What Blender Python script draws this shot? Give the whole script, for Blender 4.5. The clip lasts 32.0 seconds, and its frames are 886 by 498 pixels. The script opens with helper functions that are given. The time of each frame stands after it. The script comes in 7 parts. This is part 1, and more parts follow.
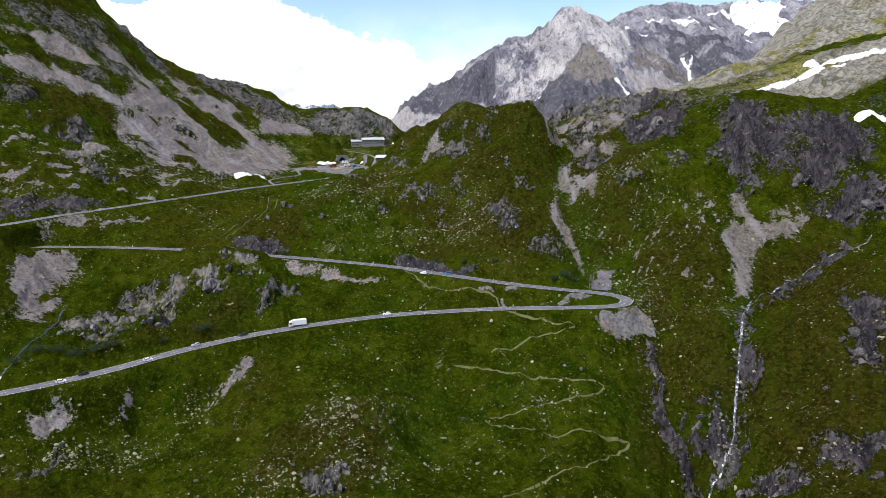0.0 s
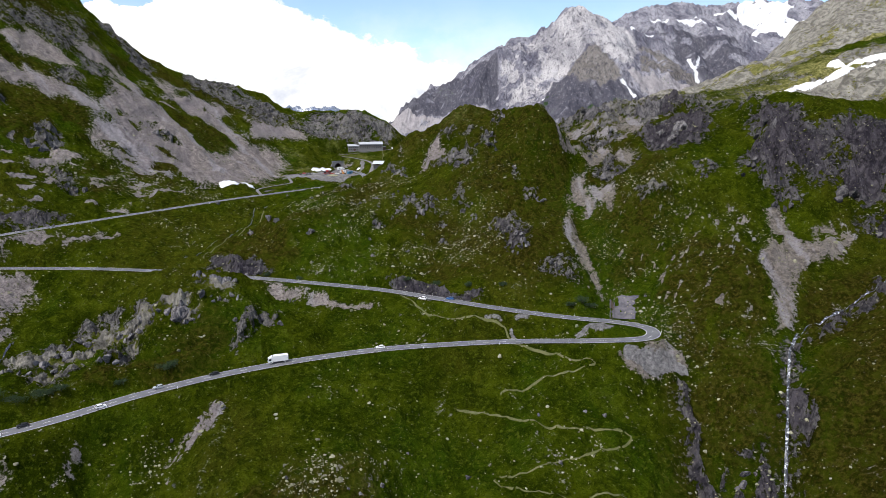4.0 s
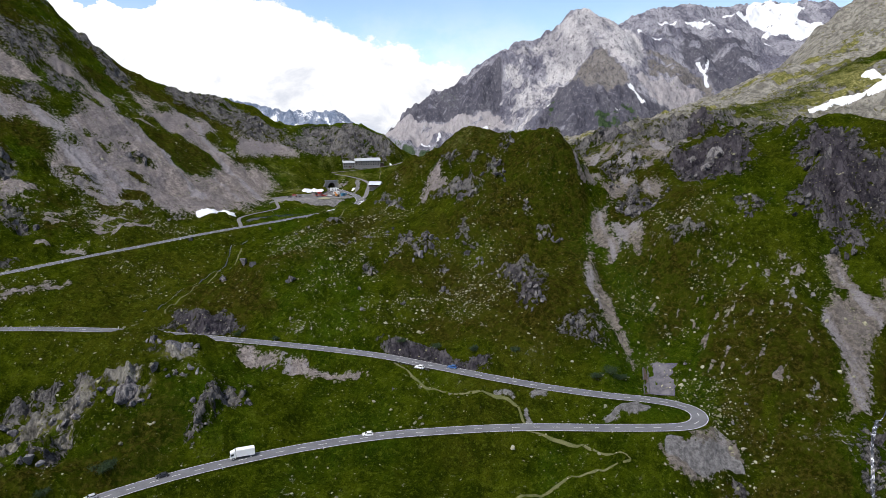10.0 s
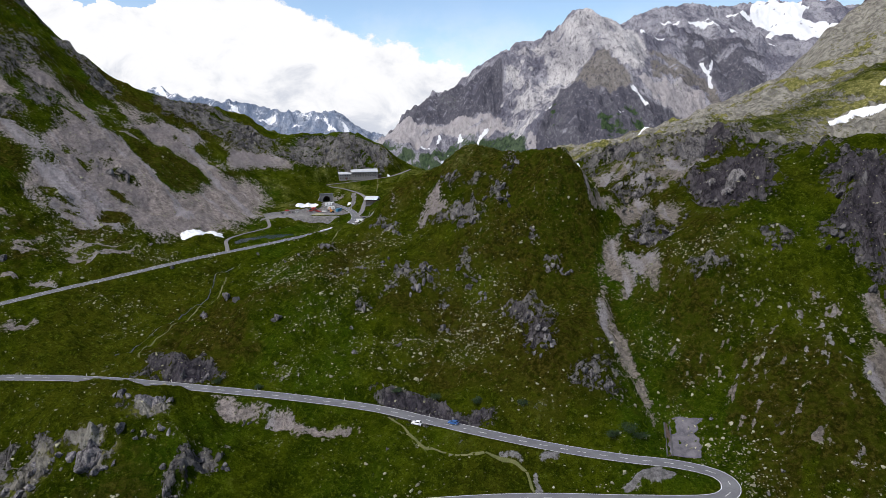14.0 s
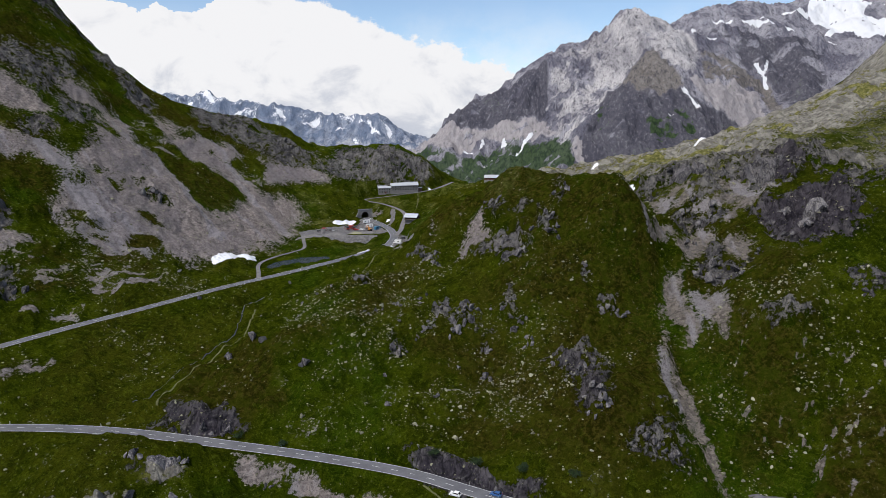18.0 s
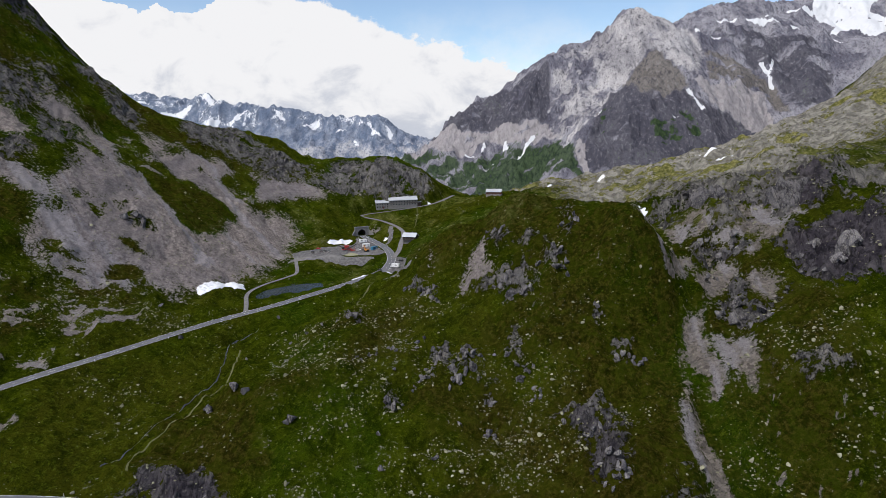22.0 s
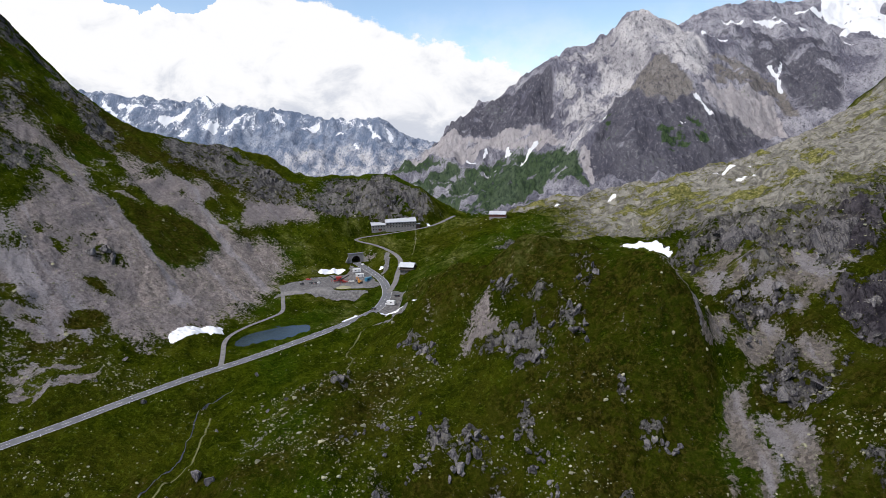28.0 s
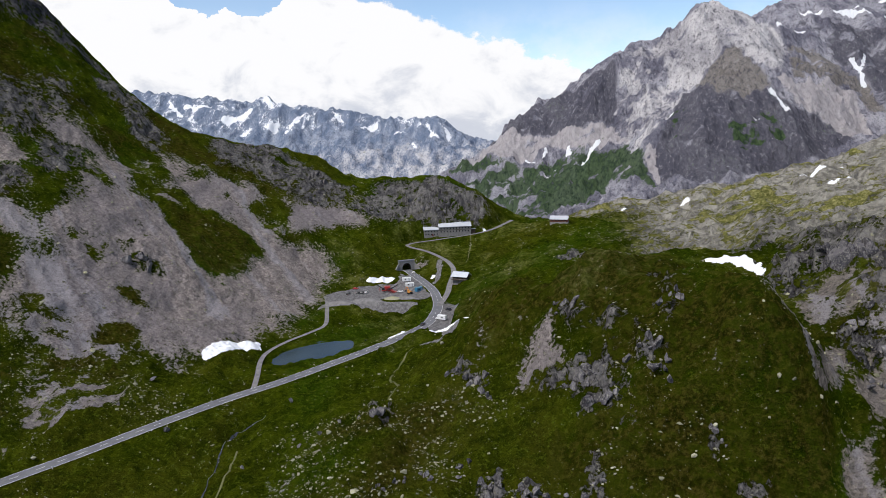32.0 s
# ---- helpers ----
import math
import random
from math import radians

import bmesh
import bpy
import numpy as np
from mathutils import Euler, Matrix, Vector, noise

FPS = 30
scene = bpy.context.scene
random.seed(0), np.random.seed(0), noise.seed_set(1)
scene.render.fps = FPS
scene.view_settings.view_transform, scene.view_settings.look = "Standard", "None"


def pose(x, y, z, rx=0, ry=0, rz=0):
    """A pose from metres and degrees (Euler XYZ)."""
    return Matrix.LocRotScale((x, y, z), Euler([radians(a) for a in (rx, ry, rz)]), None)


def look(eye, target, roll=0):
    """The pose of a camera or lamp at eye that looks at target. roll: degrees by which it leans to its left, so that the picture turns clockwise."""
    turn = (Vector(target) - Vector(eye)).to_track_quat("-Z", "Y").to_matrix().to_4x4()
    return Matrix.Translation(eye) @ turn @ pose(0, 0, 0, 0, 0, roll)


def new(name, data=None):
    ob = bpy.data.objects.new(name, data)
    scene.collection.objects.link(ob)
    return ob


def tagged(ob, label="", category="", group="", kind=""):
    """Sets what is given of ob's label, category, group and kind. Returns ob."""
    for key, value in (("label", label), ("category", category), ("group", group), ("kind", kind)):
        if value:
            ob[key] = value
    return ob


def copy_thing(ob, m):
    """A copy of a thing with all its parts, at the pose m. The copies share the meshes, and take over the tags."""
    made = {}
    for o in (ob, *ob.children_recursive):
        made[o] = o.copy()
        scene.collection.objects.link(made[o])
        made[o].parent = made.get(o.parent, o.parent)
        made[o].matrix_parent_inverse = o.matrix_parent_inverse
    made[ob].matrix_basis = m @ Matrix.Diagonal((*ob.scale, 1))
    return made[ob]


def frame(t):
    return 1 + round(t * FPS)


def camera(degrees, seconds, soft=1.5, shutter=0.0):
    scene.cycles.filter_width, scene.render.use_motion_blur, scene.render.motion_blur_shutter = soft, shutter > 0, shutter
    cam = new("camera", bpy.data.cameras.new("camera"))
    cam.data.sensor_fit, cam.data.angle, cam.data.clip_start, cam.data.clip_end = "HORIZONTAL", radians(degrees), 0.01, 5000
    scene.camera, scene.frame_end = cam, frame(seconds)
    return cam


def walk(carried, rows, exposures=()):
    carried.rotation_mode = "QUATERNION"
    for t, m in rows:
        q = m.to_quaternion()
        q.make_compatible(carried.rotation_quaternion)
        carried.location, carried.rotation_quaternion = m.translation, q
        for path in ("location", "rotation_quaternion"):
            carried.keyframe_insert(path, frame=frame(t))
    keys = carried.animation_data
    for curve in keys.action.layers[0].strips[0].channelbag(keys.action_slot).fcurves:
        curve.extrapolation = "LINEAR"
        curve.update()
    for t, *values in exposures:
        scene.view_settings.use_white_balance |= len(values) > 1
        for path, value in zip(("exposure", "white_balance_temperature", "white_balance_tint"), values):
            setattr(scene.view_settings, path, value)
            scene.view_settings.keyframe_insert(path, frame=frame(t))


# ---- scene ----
cam = camera(65.12, 32.0, soft=0.8)
# seconds, place in metres, yaw, pitch, roll
PATH = [
    (0, 0.00, 0.00, 150.00, 0.000, -10.500, -0.010),
    (1, 0.07, 11.51, 150.50, 0.068, -10.449, -0.049),
    (2, 0.13, 23.04, 150.98, 0.108, -10.377, -0.048),
    (3, 0.16, 34.58, 151.51, 0.132, -10.364, -0.032),
    (3.5, 0.17, 40.38, 151.89, 0.139, -10.379, -0.016),
    (5.5, 0.23, 63.54, 154.19, 0.160, -10.370, 0.047),
    (6, 0.29, 69.21, 155.11, 0.153, -10.282, 0.059),
    (6.5, 0.40, 74.67, 156.29, 0.194, -10.188, 0.075),
    (7, 0.50, 79.76, 157.63, 0.206, -10.143, 0.094),
    (8, 0.69, 89.16, 160.58, 0.249, -10.149, 0.104),
    (9, 0.83, 97.94, 163.63, 0.266, -10.215, 0.158),
    (10, 1.03, 106.33, 166.78, 0.369, -10.274, 0.177),
    (11, 1.19, 114.47, 169.90, 0.403, -10.344, 0.217),
    (12, 1.28, 122.52, 172.95, 0.426, -10.398, 0.256),
    (13, 1.32, 130.51, 175.89, 0.437, -10.421, 0.290),
    (14, 1.31, 138.41, 178.68, 0.385, -10.421, 0.316),
    (14.5, 1.26, 142.40, 180.03, 0.411, -10.426, 0.320),
    (16.5, 0.97, 158.56, 185.46, 2.291, -10.391, 0.299),
    (17, 0.93, 162.64, 186.95, 2.930, -10.367, 0.359),
    (17.5, 0.95, 166.70, 188.53, 3.459, -10.362, 0.471),
    (18, 1.00, 170.73, 190.15, 3.901, -10.384, 0.619),
    (18.5, 1.07, 174.69, 191.79, 4.031, -10.418, 0.764),
    (19, 1.12, 178.61, 193.41, 4.019, -10.458, 0.870),
    (20, 1.07, 186.30, 196.63, 4.013, -10.471, 1.013),
    (21, 0.92, 193.84, 199.74, 3.999, -10.476, 1.069),
    (22, 0.69, 201.26, 202.72, 3.994, -10.486, 1.102),
    (23, 0.40, 208.60, 205.60, 4.032, -10.502, 1.133),
    (24, 0.09, 215.95, 208.46, 3.998, -10.468, 1.131),
    (25, -0.21, 223.50, 211.18, 4.005, -10.441, 1.135),
    (25.5, -0.37, 227.46, 212.44, 4.028, -10.419, 1.143),
    (27.5, -0.99, 244.13, 216.88, 4.069, -10.409, 1.211),
    (28, -1.10, 248.54, 217.64, 4.105, -10.485, 1.260),
    (28.5, -1.16, 253.18, 218.09, 4.100, -10.575, 1.321),
    (29, -1.25, 258.03, 218.33, 4.583, -10.637, 1.428),
    (29.5, -1.38, 263.03, 218.42, 5.025, -10.677, 1.542),
    (30, -1.57, 268.09, 218.39, 5.539, -10.684, 1.625),
    (30.5, -1.85, 273.13, 218.27, 6.425, -10.658, 1.670),
    (31, -2.21, 278.08, 218.03, 7.425, -10.621, 1.684),
    (31.5, -2.62, 282.93, 217.69, 8.202, -10.571, 1.668),
    (32, -3.05, 287.71, 217.33, 8.873, -10.482, 1.623),
]
walk(cam, [(t, pose(x, y, z, 90 + pitch, roll, yaw)) for t, x, y, z, yaw, pitch, roll in PATH],
     exposures=[(0, 0.42), (9, 0.28), (13, 0.18), (17, -0.02), (22, -0.04), (25, 0.1), (28, 0.12), (32, 0.1)])

# ---- sky, clouds and sun ----
SUN_EL, SUN_AZ = radians(55), radians(225)  # azimuth from north (+y) clockwise
world = bpy.data.worlds.new("sky")
scene.world = world
world.use_nodes = True


def nodes_of(tree):
    """A small helper that adds a node and links its inputs."""
    def add(kind, inputs=(), **props):
        n = tree.nodes.new(kind)
        for key, value in props.items():
            setattr(n, key, value)
        for key, value in dict(inputs).items():
            if isinstance(value, bpy.types.NodeSocket):
                tree.links.new(value, n.inputs[key])
            else:
                n.inputs[key].default_value = value
        return n
    return add


def maths(add):
    def m(op, a, b=0.0, clamp=False):
        return add("ShaderNodeMath", {0: a, 1: b}, operation=op, use_clamp=clamp).outputs[0]
    return m


def ramp(add, value, lo, hi, a=0.0, b=1.0):
    return add("ShaderNodeMapRange", {0: value, 1: lo, 2: hi, 3: a, 4: b}, interpolation_type="SMOOTHSTEP").outputs[0]


def make_sky():
    tree = world.node_tree
    tree.nodes.clear()
    add = nodes_of(tree)
    m = maths(add)
    sky = add("ShaderNodeTexSky", sky_type="NISHITA", sun_disc=False, sun_elevation=SUN_EL, sun_rotation=SUN_AZ, altitude=2200)
    way = add("ShaderNodeTexCoord").outputs["Generated"]
    sep = add("ShaderNodeSeparateXYZ", {0: way})
    az = m("MULTIPLY", m("ARCTAN2", sep.outputs[0], sep.outputs[1]), 57.3)
    el = m("MULTIPLY", m("ARCSINE", sep.outputs[2]), 57.3)
    flat = add("ShaderNodeCombineXYZ", {0: az, 1: m("MULTIPLY", el, 1.35)}).outputs[0]
    billow = add("ShaderNodeTexNoise", {"Vector": flat, "Scale": 0.33, "Detail": 9.0, "Roughness": 0.55, "Lacunarity": 2.1}).outputs[0]
    fine = add("ShaderNodeTexNoise", {"Vector": flat, "Scale": 0.12, "Detail": 6.0, "Roughness": 0.6}).outputs[0]
    puff = add("ShaderNodeTexVoronoi", {"Vector": flat, "Scale": 0.36}, feature="SMOOTH_F1").outputs["Distance"]
    # the cumulus bank over the pass: its upper edge falls towards the peak
    edge = m("SUBTRACT", 9.3, m("MULTIPLY", m("ADD", az, 14.0), 0.335))
    edge = m("MAXIMUM", m("MINIMUM", edge, 12.5), 2.3)
    bumps = m("ADD", m("MULTIPLY", m("SUBTRACT", billow, 0.5), 5.0), m("MULTIPLY", m("SUBTRACT", 0.55, puff), 1.2))
    gap = m("SQRT", m("ADD", m("POWER", m("DIVIDE", m("ADD", az, 25.0), 4.2), 2.0), m("POWER", m("DIVIDE", m("SUBTRACT", el, 10.4), 2.2), 2.0)))
    bumps = m("SUBTRACT", bumps, m("MULTIPLY", ramp(add, m("ADD", gap, m("MULTIPLY", m("SUBTRACT", billow, 0.5), 1.6)), 1.15, 0.75), 9.0))
    bank = add("ShaderNodeMapRange", {0: m("SUBTRACT", m("ADD", edge, bumps), el), 1: -0.12, 2: 0.35, 3: 0.0, 4: 1.0}, interpolation_type="SMOOTHSTEP").outputs[0]
    # thin veil to the east, broken cloud all round
    veil = add("ShaderNodeMapRange", {0: m("ADD", fine, m("MULTIPLY", el, 0.002)), 1: 0.4, 2: 0.62, 3: 0.0, 4: 1.0}, interpolation_type="SMOOTHSTEP").outputs[0]
    low = add("ShaderNodeMapRange", {0: el, 1: 8.8, 2: 4.0, 3: 0.05, 4: 0.5}).outputs[0]
    high = add("ShaderNodeMapRange", {0: el, 1: 13.0, 2: 22.0, 3: 0.0, 4: 0.3}).outputs[0]
    cover = m("MAXIMUM", bank, m("MULTIPLY", veil, m("MAXIMUM", low, high)), True)
    shade = add("ShaderNodeTexNoise", {"Vector": flat, "Scale": 0.22, "Detail": 7.0, "Roughness": 0.6, "Distortion": 0.4}).outputs[0]
    base = add("ShaderNodeMapRange", {0: el, 1: 0.0, 2: 5.5, 3: 0.0, 4: 1.0}).outputs[0]
    bright = add("ShaderNodeMapRange", {0: m("ADD", shade, m("MULTIPLY", base, 0.26)), 1: 0.42, 2: 0.70, 3: 0.0, 4: 1.0}, interpolation_type="SMOOTHSTEP").outputs[0]
    cloud = add("ShaderNodeMix", {0: bright, 6: (0.60, 0.63, 0.71, 1), 7: (0.92, 0.92, 0.94, 1)}, data_type="RGBA").outputs[2]
    back = add("ShaderNodeBackground", {0: sky.outputs[0], 1: 0.15})
    white = add("ShaderNodeBackground", {0: cloud, 1: 1.0})
    both = add("ShaderNodeMixShader", {0: cover, 1: back.outputs[0], 2: white.outputs[0]})
    add("ShaderNodeOutputWorld", {0: both.outputs[0]})


make_sky()
sun = new("sun", bpy.data.lights.new("sun", "SUN"))
sun.data.energy, sun.data.angle, sun.data.color = 4.2, radians(3), (1.0, 0.96, 0.915)
sun.matrix_world = look((0, 0, 900), Vector((0, 0, 900)) - Vector((math.sin(SUN_AZ) * math.cos(SUN_EL), math.cos(SUN_AZ) * math.cos(SUN_EL), math.sin(SUN_EL))))

# ---- materials ----
def material(name, build, rough=0.9, spec=0.2):
    mat = bpy.data.materials.new(name)
    mat.use_nodes = True
    tree = mat.node_tree
    tree.nodes.clear()
    add = nodes_of(tree)
    out = add("ShaderNodeOutputMaterial")
    bsdf = add("ShaderNodeBsdfPrincipled", {"Roughness": rough, "Specular IOR Level": spec})
    tree.links.new(bsdf.outputs[0], out.inputs[0])
    build(add, maths(add), bsdf, tree)
    return mat


def where(add):
    return add("ShaderNodeNewGeometry").outputs["Position"]


def noise_at(add, at, scale, detail=4.0, rough=0.55, distortion=0.0):
    return add("ShaderNodeTexNoise", {"Vector": at, "Scale": scale, "Detail": detail, "Roughness": rough, "Distortion": distortion}).outputs[0]


def mix(add, fac, a, b):
    socket = lambda c: c if isinstance(c, bpy.types.NodeSocket) else (*c, 1)  # noqa: E731
    return add("ShaderNodeMix", {0: fac, 6: socket(a), 7: socket(b)}, data_type="RGBA").outputs[2]


def speckled(name, dark, light, scale=1.0, rough=0.9, spec=0.2, bump=0.3, own=0.0):
    """A mottled surface: two tones at two scales, with relief. own: spread of tone from object to object."""
    def build(add, m, bsdf, tree):
        at = add("ShaderNodeTexCoord").outputs["Object"]
        a, b = noise_at(add, at, 0.6 * scale, 5), noise_at(add, at, 6 * scale, 4, 0.65)
        t = ramp(add, m("ADD", m("MULTIPLY", a, 0.6), m("MULTIPLY", b, 0.4)), 0.3, 0.7)
        c = mix(add, t, dark, light)
        if own:
            r = add("ShaderNodeObjectInfo").outputs["Random"]
            c = add("ShaderNodeHueSaturation", {"Value": m("ADD", 1 - own / 2, m("MULTIPLY", r, own)), "Color": c}).outputs[0]
        tree.links.new(c, bsdf.inputs["Base Color"])
        nb = add("ShaderNodeBump", {"Strength": bump, "Distance": 0.1 / scale, "Height": m("ADD", a, b)})
        tree.links.new(nb.outputs[0], bsdf.inputs["Normal"])
    return material(name, build, rough, spec)


def attr(add, name):
    return add("ShaderNodeAttribute", attribute_name=name).outputs["Fac"]


def ground_build(add, m, bsdf, tree):
    at = where(add)
    run = add("ShaderNodeMapping", {0: at, 2: (0.0, 0.0, 0.5), 3: (1.0, 0.45, 0.6)}).outputs[0]
    big, mid, clump = noise_at(add, run, 0.014, 5, 0.6), noise_at(add, at, 0.06, 5, 0.62), noise_at(add, at, 0.19, 4, 0.6)
    fine, grain = noise_at(add, at, 0.55, 5, 0.7), noise_at(add, at, 1.9, 4, 0.75)
    # turf: lush and dull tones in broad drifts, tussocks, pale blades, and gaps darkened as if shaded
    grass = mix(add, ramp(add, mid, 0.36, 0.64), (0.020, 0.031, 0.0012), (0.056, 0.074, 0.0030))
    grass = mix(add, m("MULTIPLY", ramp(add, big, 0.48, 0.64), 0.6), grass, (0.056, 0.054, 0.006))
    grass = mix(add, m("MULTIPLY", ramp(add, big, 0.49, 0.38), 0.65), grass, (0.030, 0.062, 0.003))
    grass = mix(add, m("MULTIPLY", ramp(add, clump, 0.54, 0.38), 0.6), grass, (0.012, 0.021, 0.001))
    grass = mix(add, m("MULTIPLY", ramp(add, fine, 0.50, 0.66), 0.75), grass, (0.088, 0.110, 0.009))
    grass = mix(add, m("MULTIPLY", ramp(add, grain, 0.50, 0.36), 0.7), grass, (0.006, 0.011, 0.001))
    grass = mix(add, m("MULTIPLY", ramp(add, grain, 0.60, 0.69), 0.6), grass, (0.16, 0.19, 0.042))
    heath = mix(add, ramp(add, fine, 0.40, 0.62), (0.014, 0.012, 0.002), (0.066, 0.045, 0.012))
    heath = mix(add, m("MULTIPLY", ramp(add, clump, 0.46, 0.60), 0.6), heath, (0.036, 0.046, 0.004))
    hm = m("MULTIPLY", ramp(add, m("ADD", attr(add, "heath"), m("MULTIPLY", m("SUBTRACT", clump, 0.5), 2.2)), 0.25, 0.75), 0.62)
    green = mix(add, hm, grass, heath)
    # paler grass on plateau and pass: dry turf with sunlight painted in
    dry = mix(add, ramp(add, fine, 0.40, 0.62), (0.18, 0.175, 0.050), (0.44, 0.40, 0.17))
    dry = mix(add, m("MULTIPLY", ramp(add, clump, 0.56, 0.40), 0.6), dry, (0.060, 0.070, 0.013))
    green = mix(add, m("MULTIPLY", ramp(add, m("ADD", attr(add, "dry"), m("MULTIPLY", m("SUBTRACT", mid, 0.5), 1.2)), 0.1, 0.9), 0.85), green, dry)
    # bare rock: steep banding, dark joints, pale lichen
    tilt = add("ShaderNodeMapping", {0: at, 2: (0.45, 0.35, 0.25), 3: (1.0, 0.75, 0.4)}).outputs[0]
    band, joint = noise_at(add, tilt, 0.13, 7, 0.68, 0.8), noise_at(add, tilt, 0.16, 3, 0.5, 0.2)
    rock = mix(add, ramp(add, band, 0.36, 0.64), (0.070, 0.066, 0.074), (0.225, 0.212, 0.208))
    rock = mix(add, m("MULTIPLY", ramp(add, fine, 0.52, 0.66), 0.6), rock, (0.36, 0.345, 0.290))
    pale = mix(add, ramp(add, band, 0.36, 0.64), (0.24, 0.225, 0.19), (0.60, 0.56, 0.47))
    gneiss = mix(add, ramp(add, band, 0.36, 0.64), (0.032, 0.028, 0.038), (0.105, 0.093, 0.108))
    gneiss = mix(add, m("MULTIPLY", ramp(add, fine, 0.55, 0.68), 0.35), gneiss, (0.21, 0.20, 0.19))
    rock = mix(add, m("MULTIPLY", attr(add, "cliff"), 0.85), rock, gneiss)
    gap = m("ABSOLUTE", m("SUBTRACT", joint, 0.5))
    split = add("ShaderNodeMapping", {0: at, 2: (0.2, 0.5, -0.4), 3: (1.0, 0.5, 0.22)}).outputs[0]
    ribs = noise_at(add, split, 0.5, 5, 0.68, 0.5)
    rock = mix(add, m("MULTIPLY", ramp(add, ribs, 0.56, 0.68), m("SUBTRACT", 0.5, m("MULTIPLY", attr(add, "cliff"), 0.38))), rock, (0.33, 0.315, 0.275))
    # hollows between the ribs: their shade is painted as dark rock
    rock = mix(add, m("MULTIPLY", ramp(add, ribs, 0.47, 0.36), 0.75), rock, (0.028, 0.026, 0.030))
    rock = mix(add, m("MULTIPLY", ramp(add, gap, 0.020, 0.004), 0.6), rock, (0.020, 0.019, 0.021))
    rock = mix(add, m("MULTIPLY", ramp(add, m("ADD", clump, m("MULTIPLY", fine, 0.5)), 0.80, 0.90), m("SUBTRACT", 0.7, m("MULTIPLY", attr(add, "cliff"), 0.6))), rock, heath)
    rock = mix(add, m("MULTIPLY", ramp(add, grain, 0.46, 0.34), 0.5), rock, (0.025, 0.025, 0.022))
    # pale rock tone, brightened further for the sun on the plateau
    rock = mix(add, m("MULTIPLY", ramp(add, attr(add, "dry"), 0.1, 0.9), 0.7), rock, pale)
    turf = m("MULTIPLY", ramp(add, clump, 0.50, 0.60), 0.45)
    rm = ramp(add, m("SUBTRACT", m("ADD", attr(add, "rock"), m("ADD", m("MULTIPLY", m("SUBTRACT", fine, 0.5), 2.0), m("MULTIPLY", m("SUBTRACT", mid, 0.5), 1.4))), turf), 0.36, 0.54)
    # scree: fine debris with larger blocks, sorted into lanes down the slope
    peb = add("ShaderNodeTexVoronoi", {"Vector": at, "Scale": 0.75}).outputs["Color"]
    tone = add("ShaderNodeSeparateColor", {0: peb}).outputs[0]
    scree = mix(add, tone, (0.205, 0.175, 0.165), (0.43, 0.370, 0.345))
    scree = mix(add, m("MULTIPLY", ramp(add, big, 0.42, 0.62), 0.6), scree, (0.245, 0.220, 0.240))
    scree = mix(add, m("MULTIPLY", ramp(add, fine, 0.49, 0.34), 0.6), scree, (0.12, 0.100, 0.090))
    scree = mix(add, m("MULTIPLY", ramp(add, fine, 0.58, 0.70), 0.6), scree, (0.47, 0.43, 0.39))
    scree = mix(add, m("MULTIPLY", attr(add, "earthy"), 0.8), scree, mix(add, tone, (0.11, 0.095, 0.080), (0.27, 0.235, 0.200)))
    lane = m("ADD", attr(add, "streak"), m("MULTIPLY", m("SUBTRACT", fine, 0.5), 0.4))
    scree = mix(add, m("MULTIPLY", ramp(add, lane, 0.48, 0.24), 0.4), scree, (0.20, 0.180, 0.175))
    scree = mix(add, m("MULTIPLY", ramp(add, lane, 0.58, 0.82), 0.65), scree, (0.36, 0.340, 0.365))
    scree = mix(add, m("MULTIPLY", ramp(add, grain, 0.50, 0.37), 0.7), scree, (0.075, 0.066, 0.062))
    sm = ramp(add, m("ADD", attr(add, "scree"), m("ADD", m("MULTIPLY", m("SUBTRACT", fine, 0.5), 1.8), m("ADD", m("MULTIPLY", m("SUBTRACT", mid, 0.5), 1.0), m("MULTIPLY", m("SUBTRACT", attr(add, "streak"), 0.5), 0.5)))), 0.36, 0.60)
    c = mix(add, rm, green, rock)
    c = mix(add, sm, c, scree)
    gravel = mix(add, ramp(add, fine, 0.36, 0.64), (0.15, 0.142, 0.145), (0.31, 0.30, 0.30))
    gravel = mix(add, m("MULTIPLY", ramp(add, grain, 0.5, 0.36), 0.6), gravel, (0.08, 0.076, 0.078))
    gm = ramp(add, m("ADD", attr(add, "gravel"), m("MULTIPLY", m("SUBTRACT", fine, 0.5), 0.8)), 0.42, 0.58)
    c = mix(add, gm, c, gravel)
    tree.links.new(c, bsdf.inputs["Base Color"])
    h = m("ADD", m("MULTIPLY", fine, 2.2), m("ADD", m("MULTIPLY", grain, 0.9), m("MULTIPLY", clump, 2.6)))
    h = m("ADD", h, m("MULTIPLY", m("MULTIPLY", rm, m("SUBTRACT", 1.0, sm)), m("ADD", m("MULTIPLY", band, 4.0), m("ADD", m("MULTIPLY", ribs, 2.2), m("MULTIPLY", ramp(add, gap, 0.0, 0.06), 0.8)))))
    nb = add("ShaderNodeBump", {"Strength": 1.0, "Distance": 1.5, "Height": h})
    tree.links.new(nb.outputs[0], bsdf.inputs["Normal"])


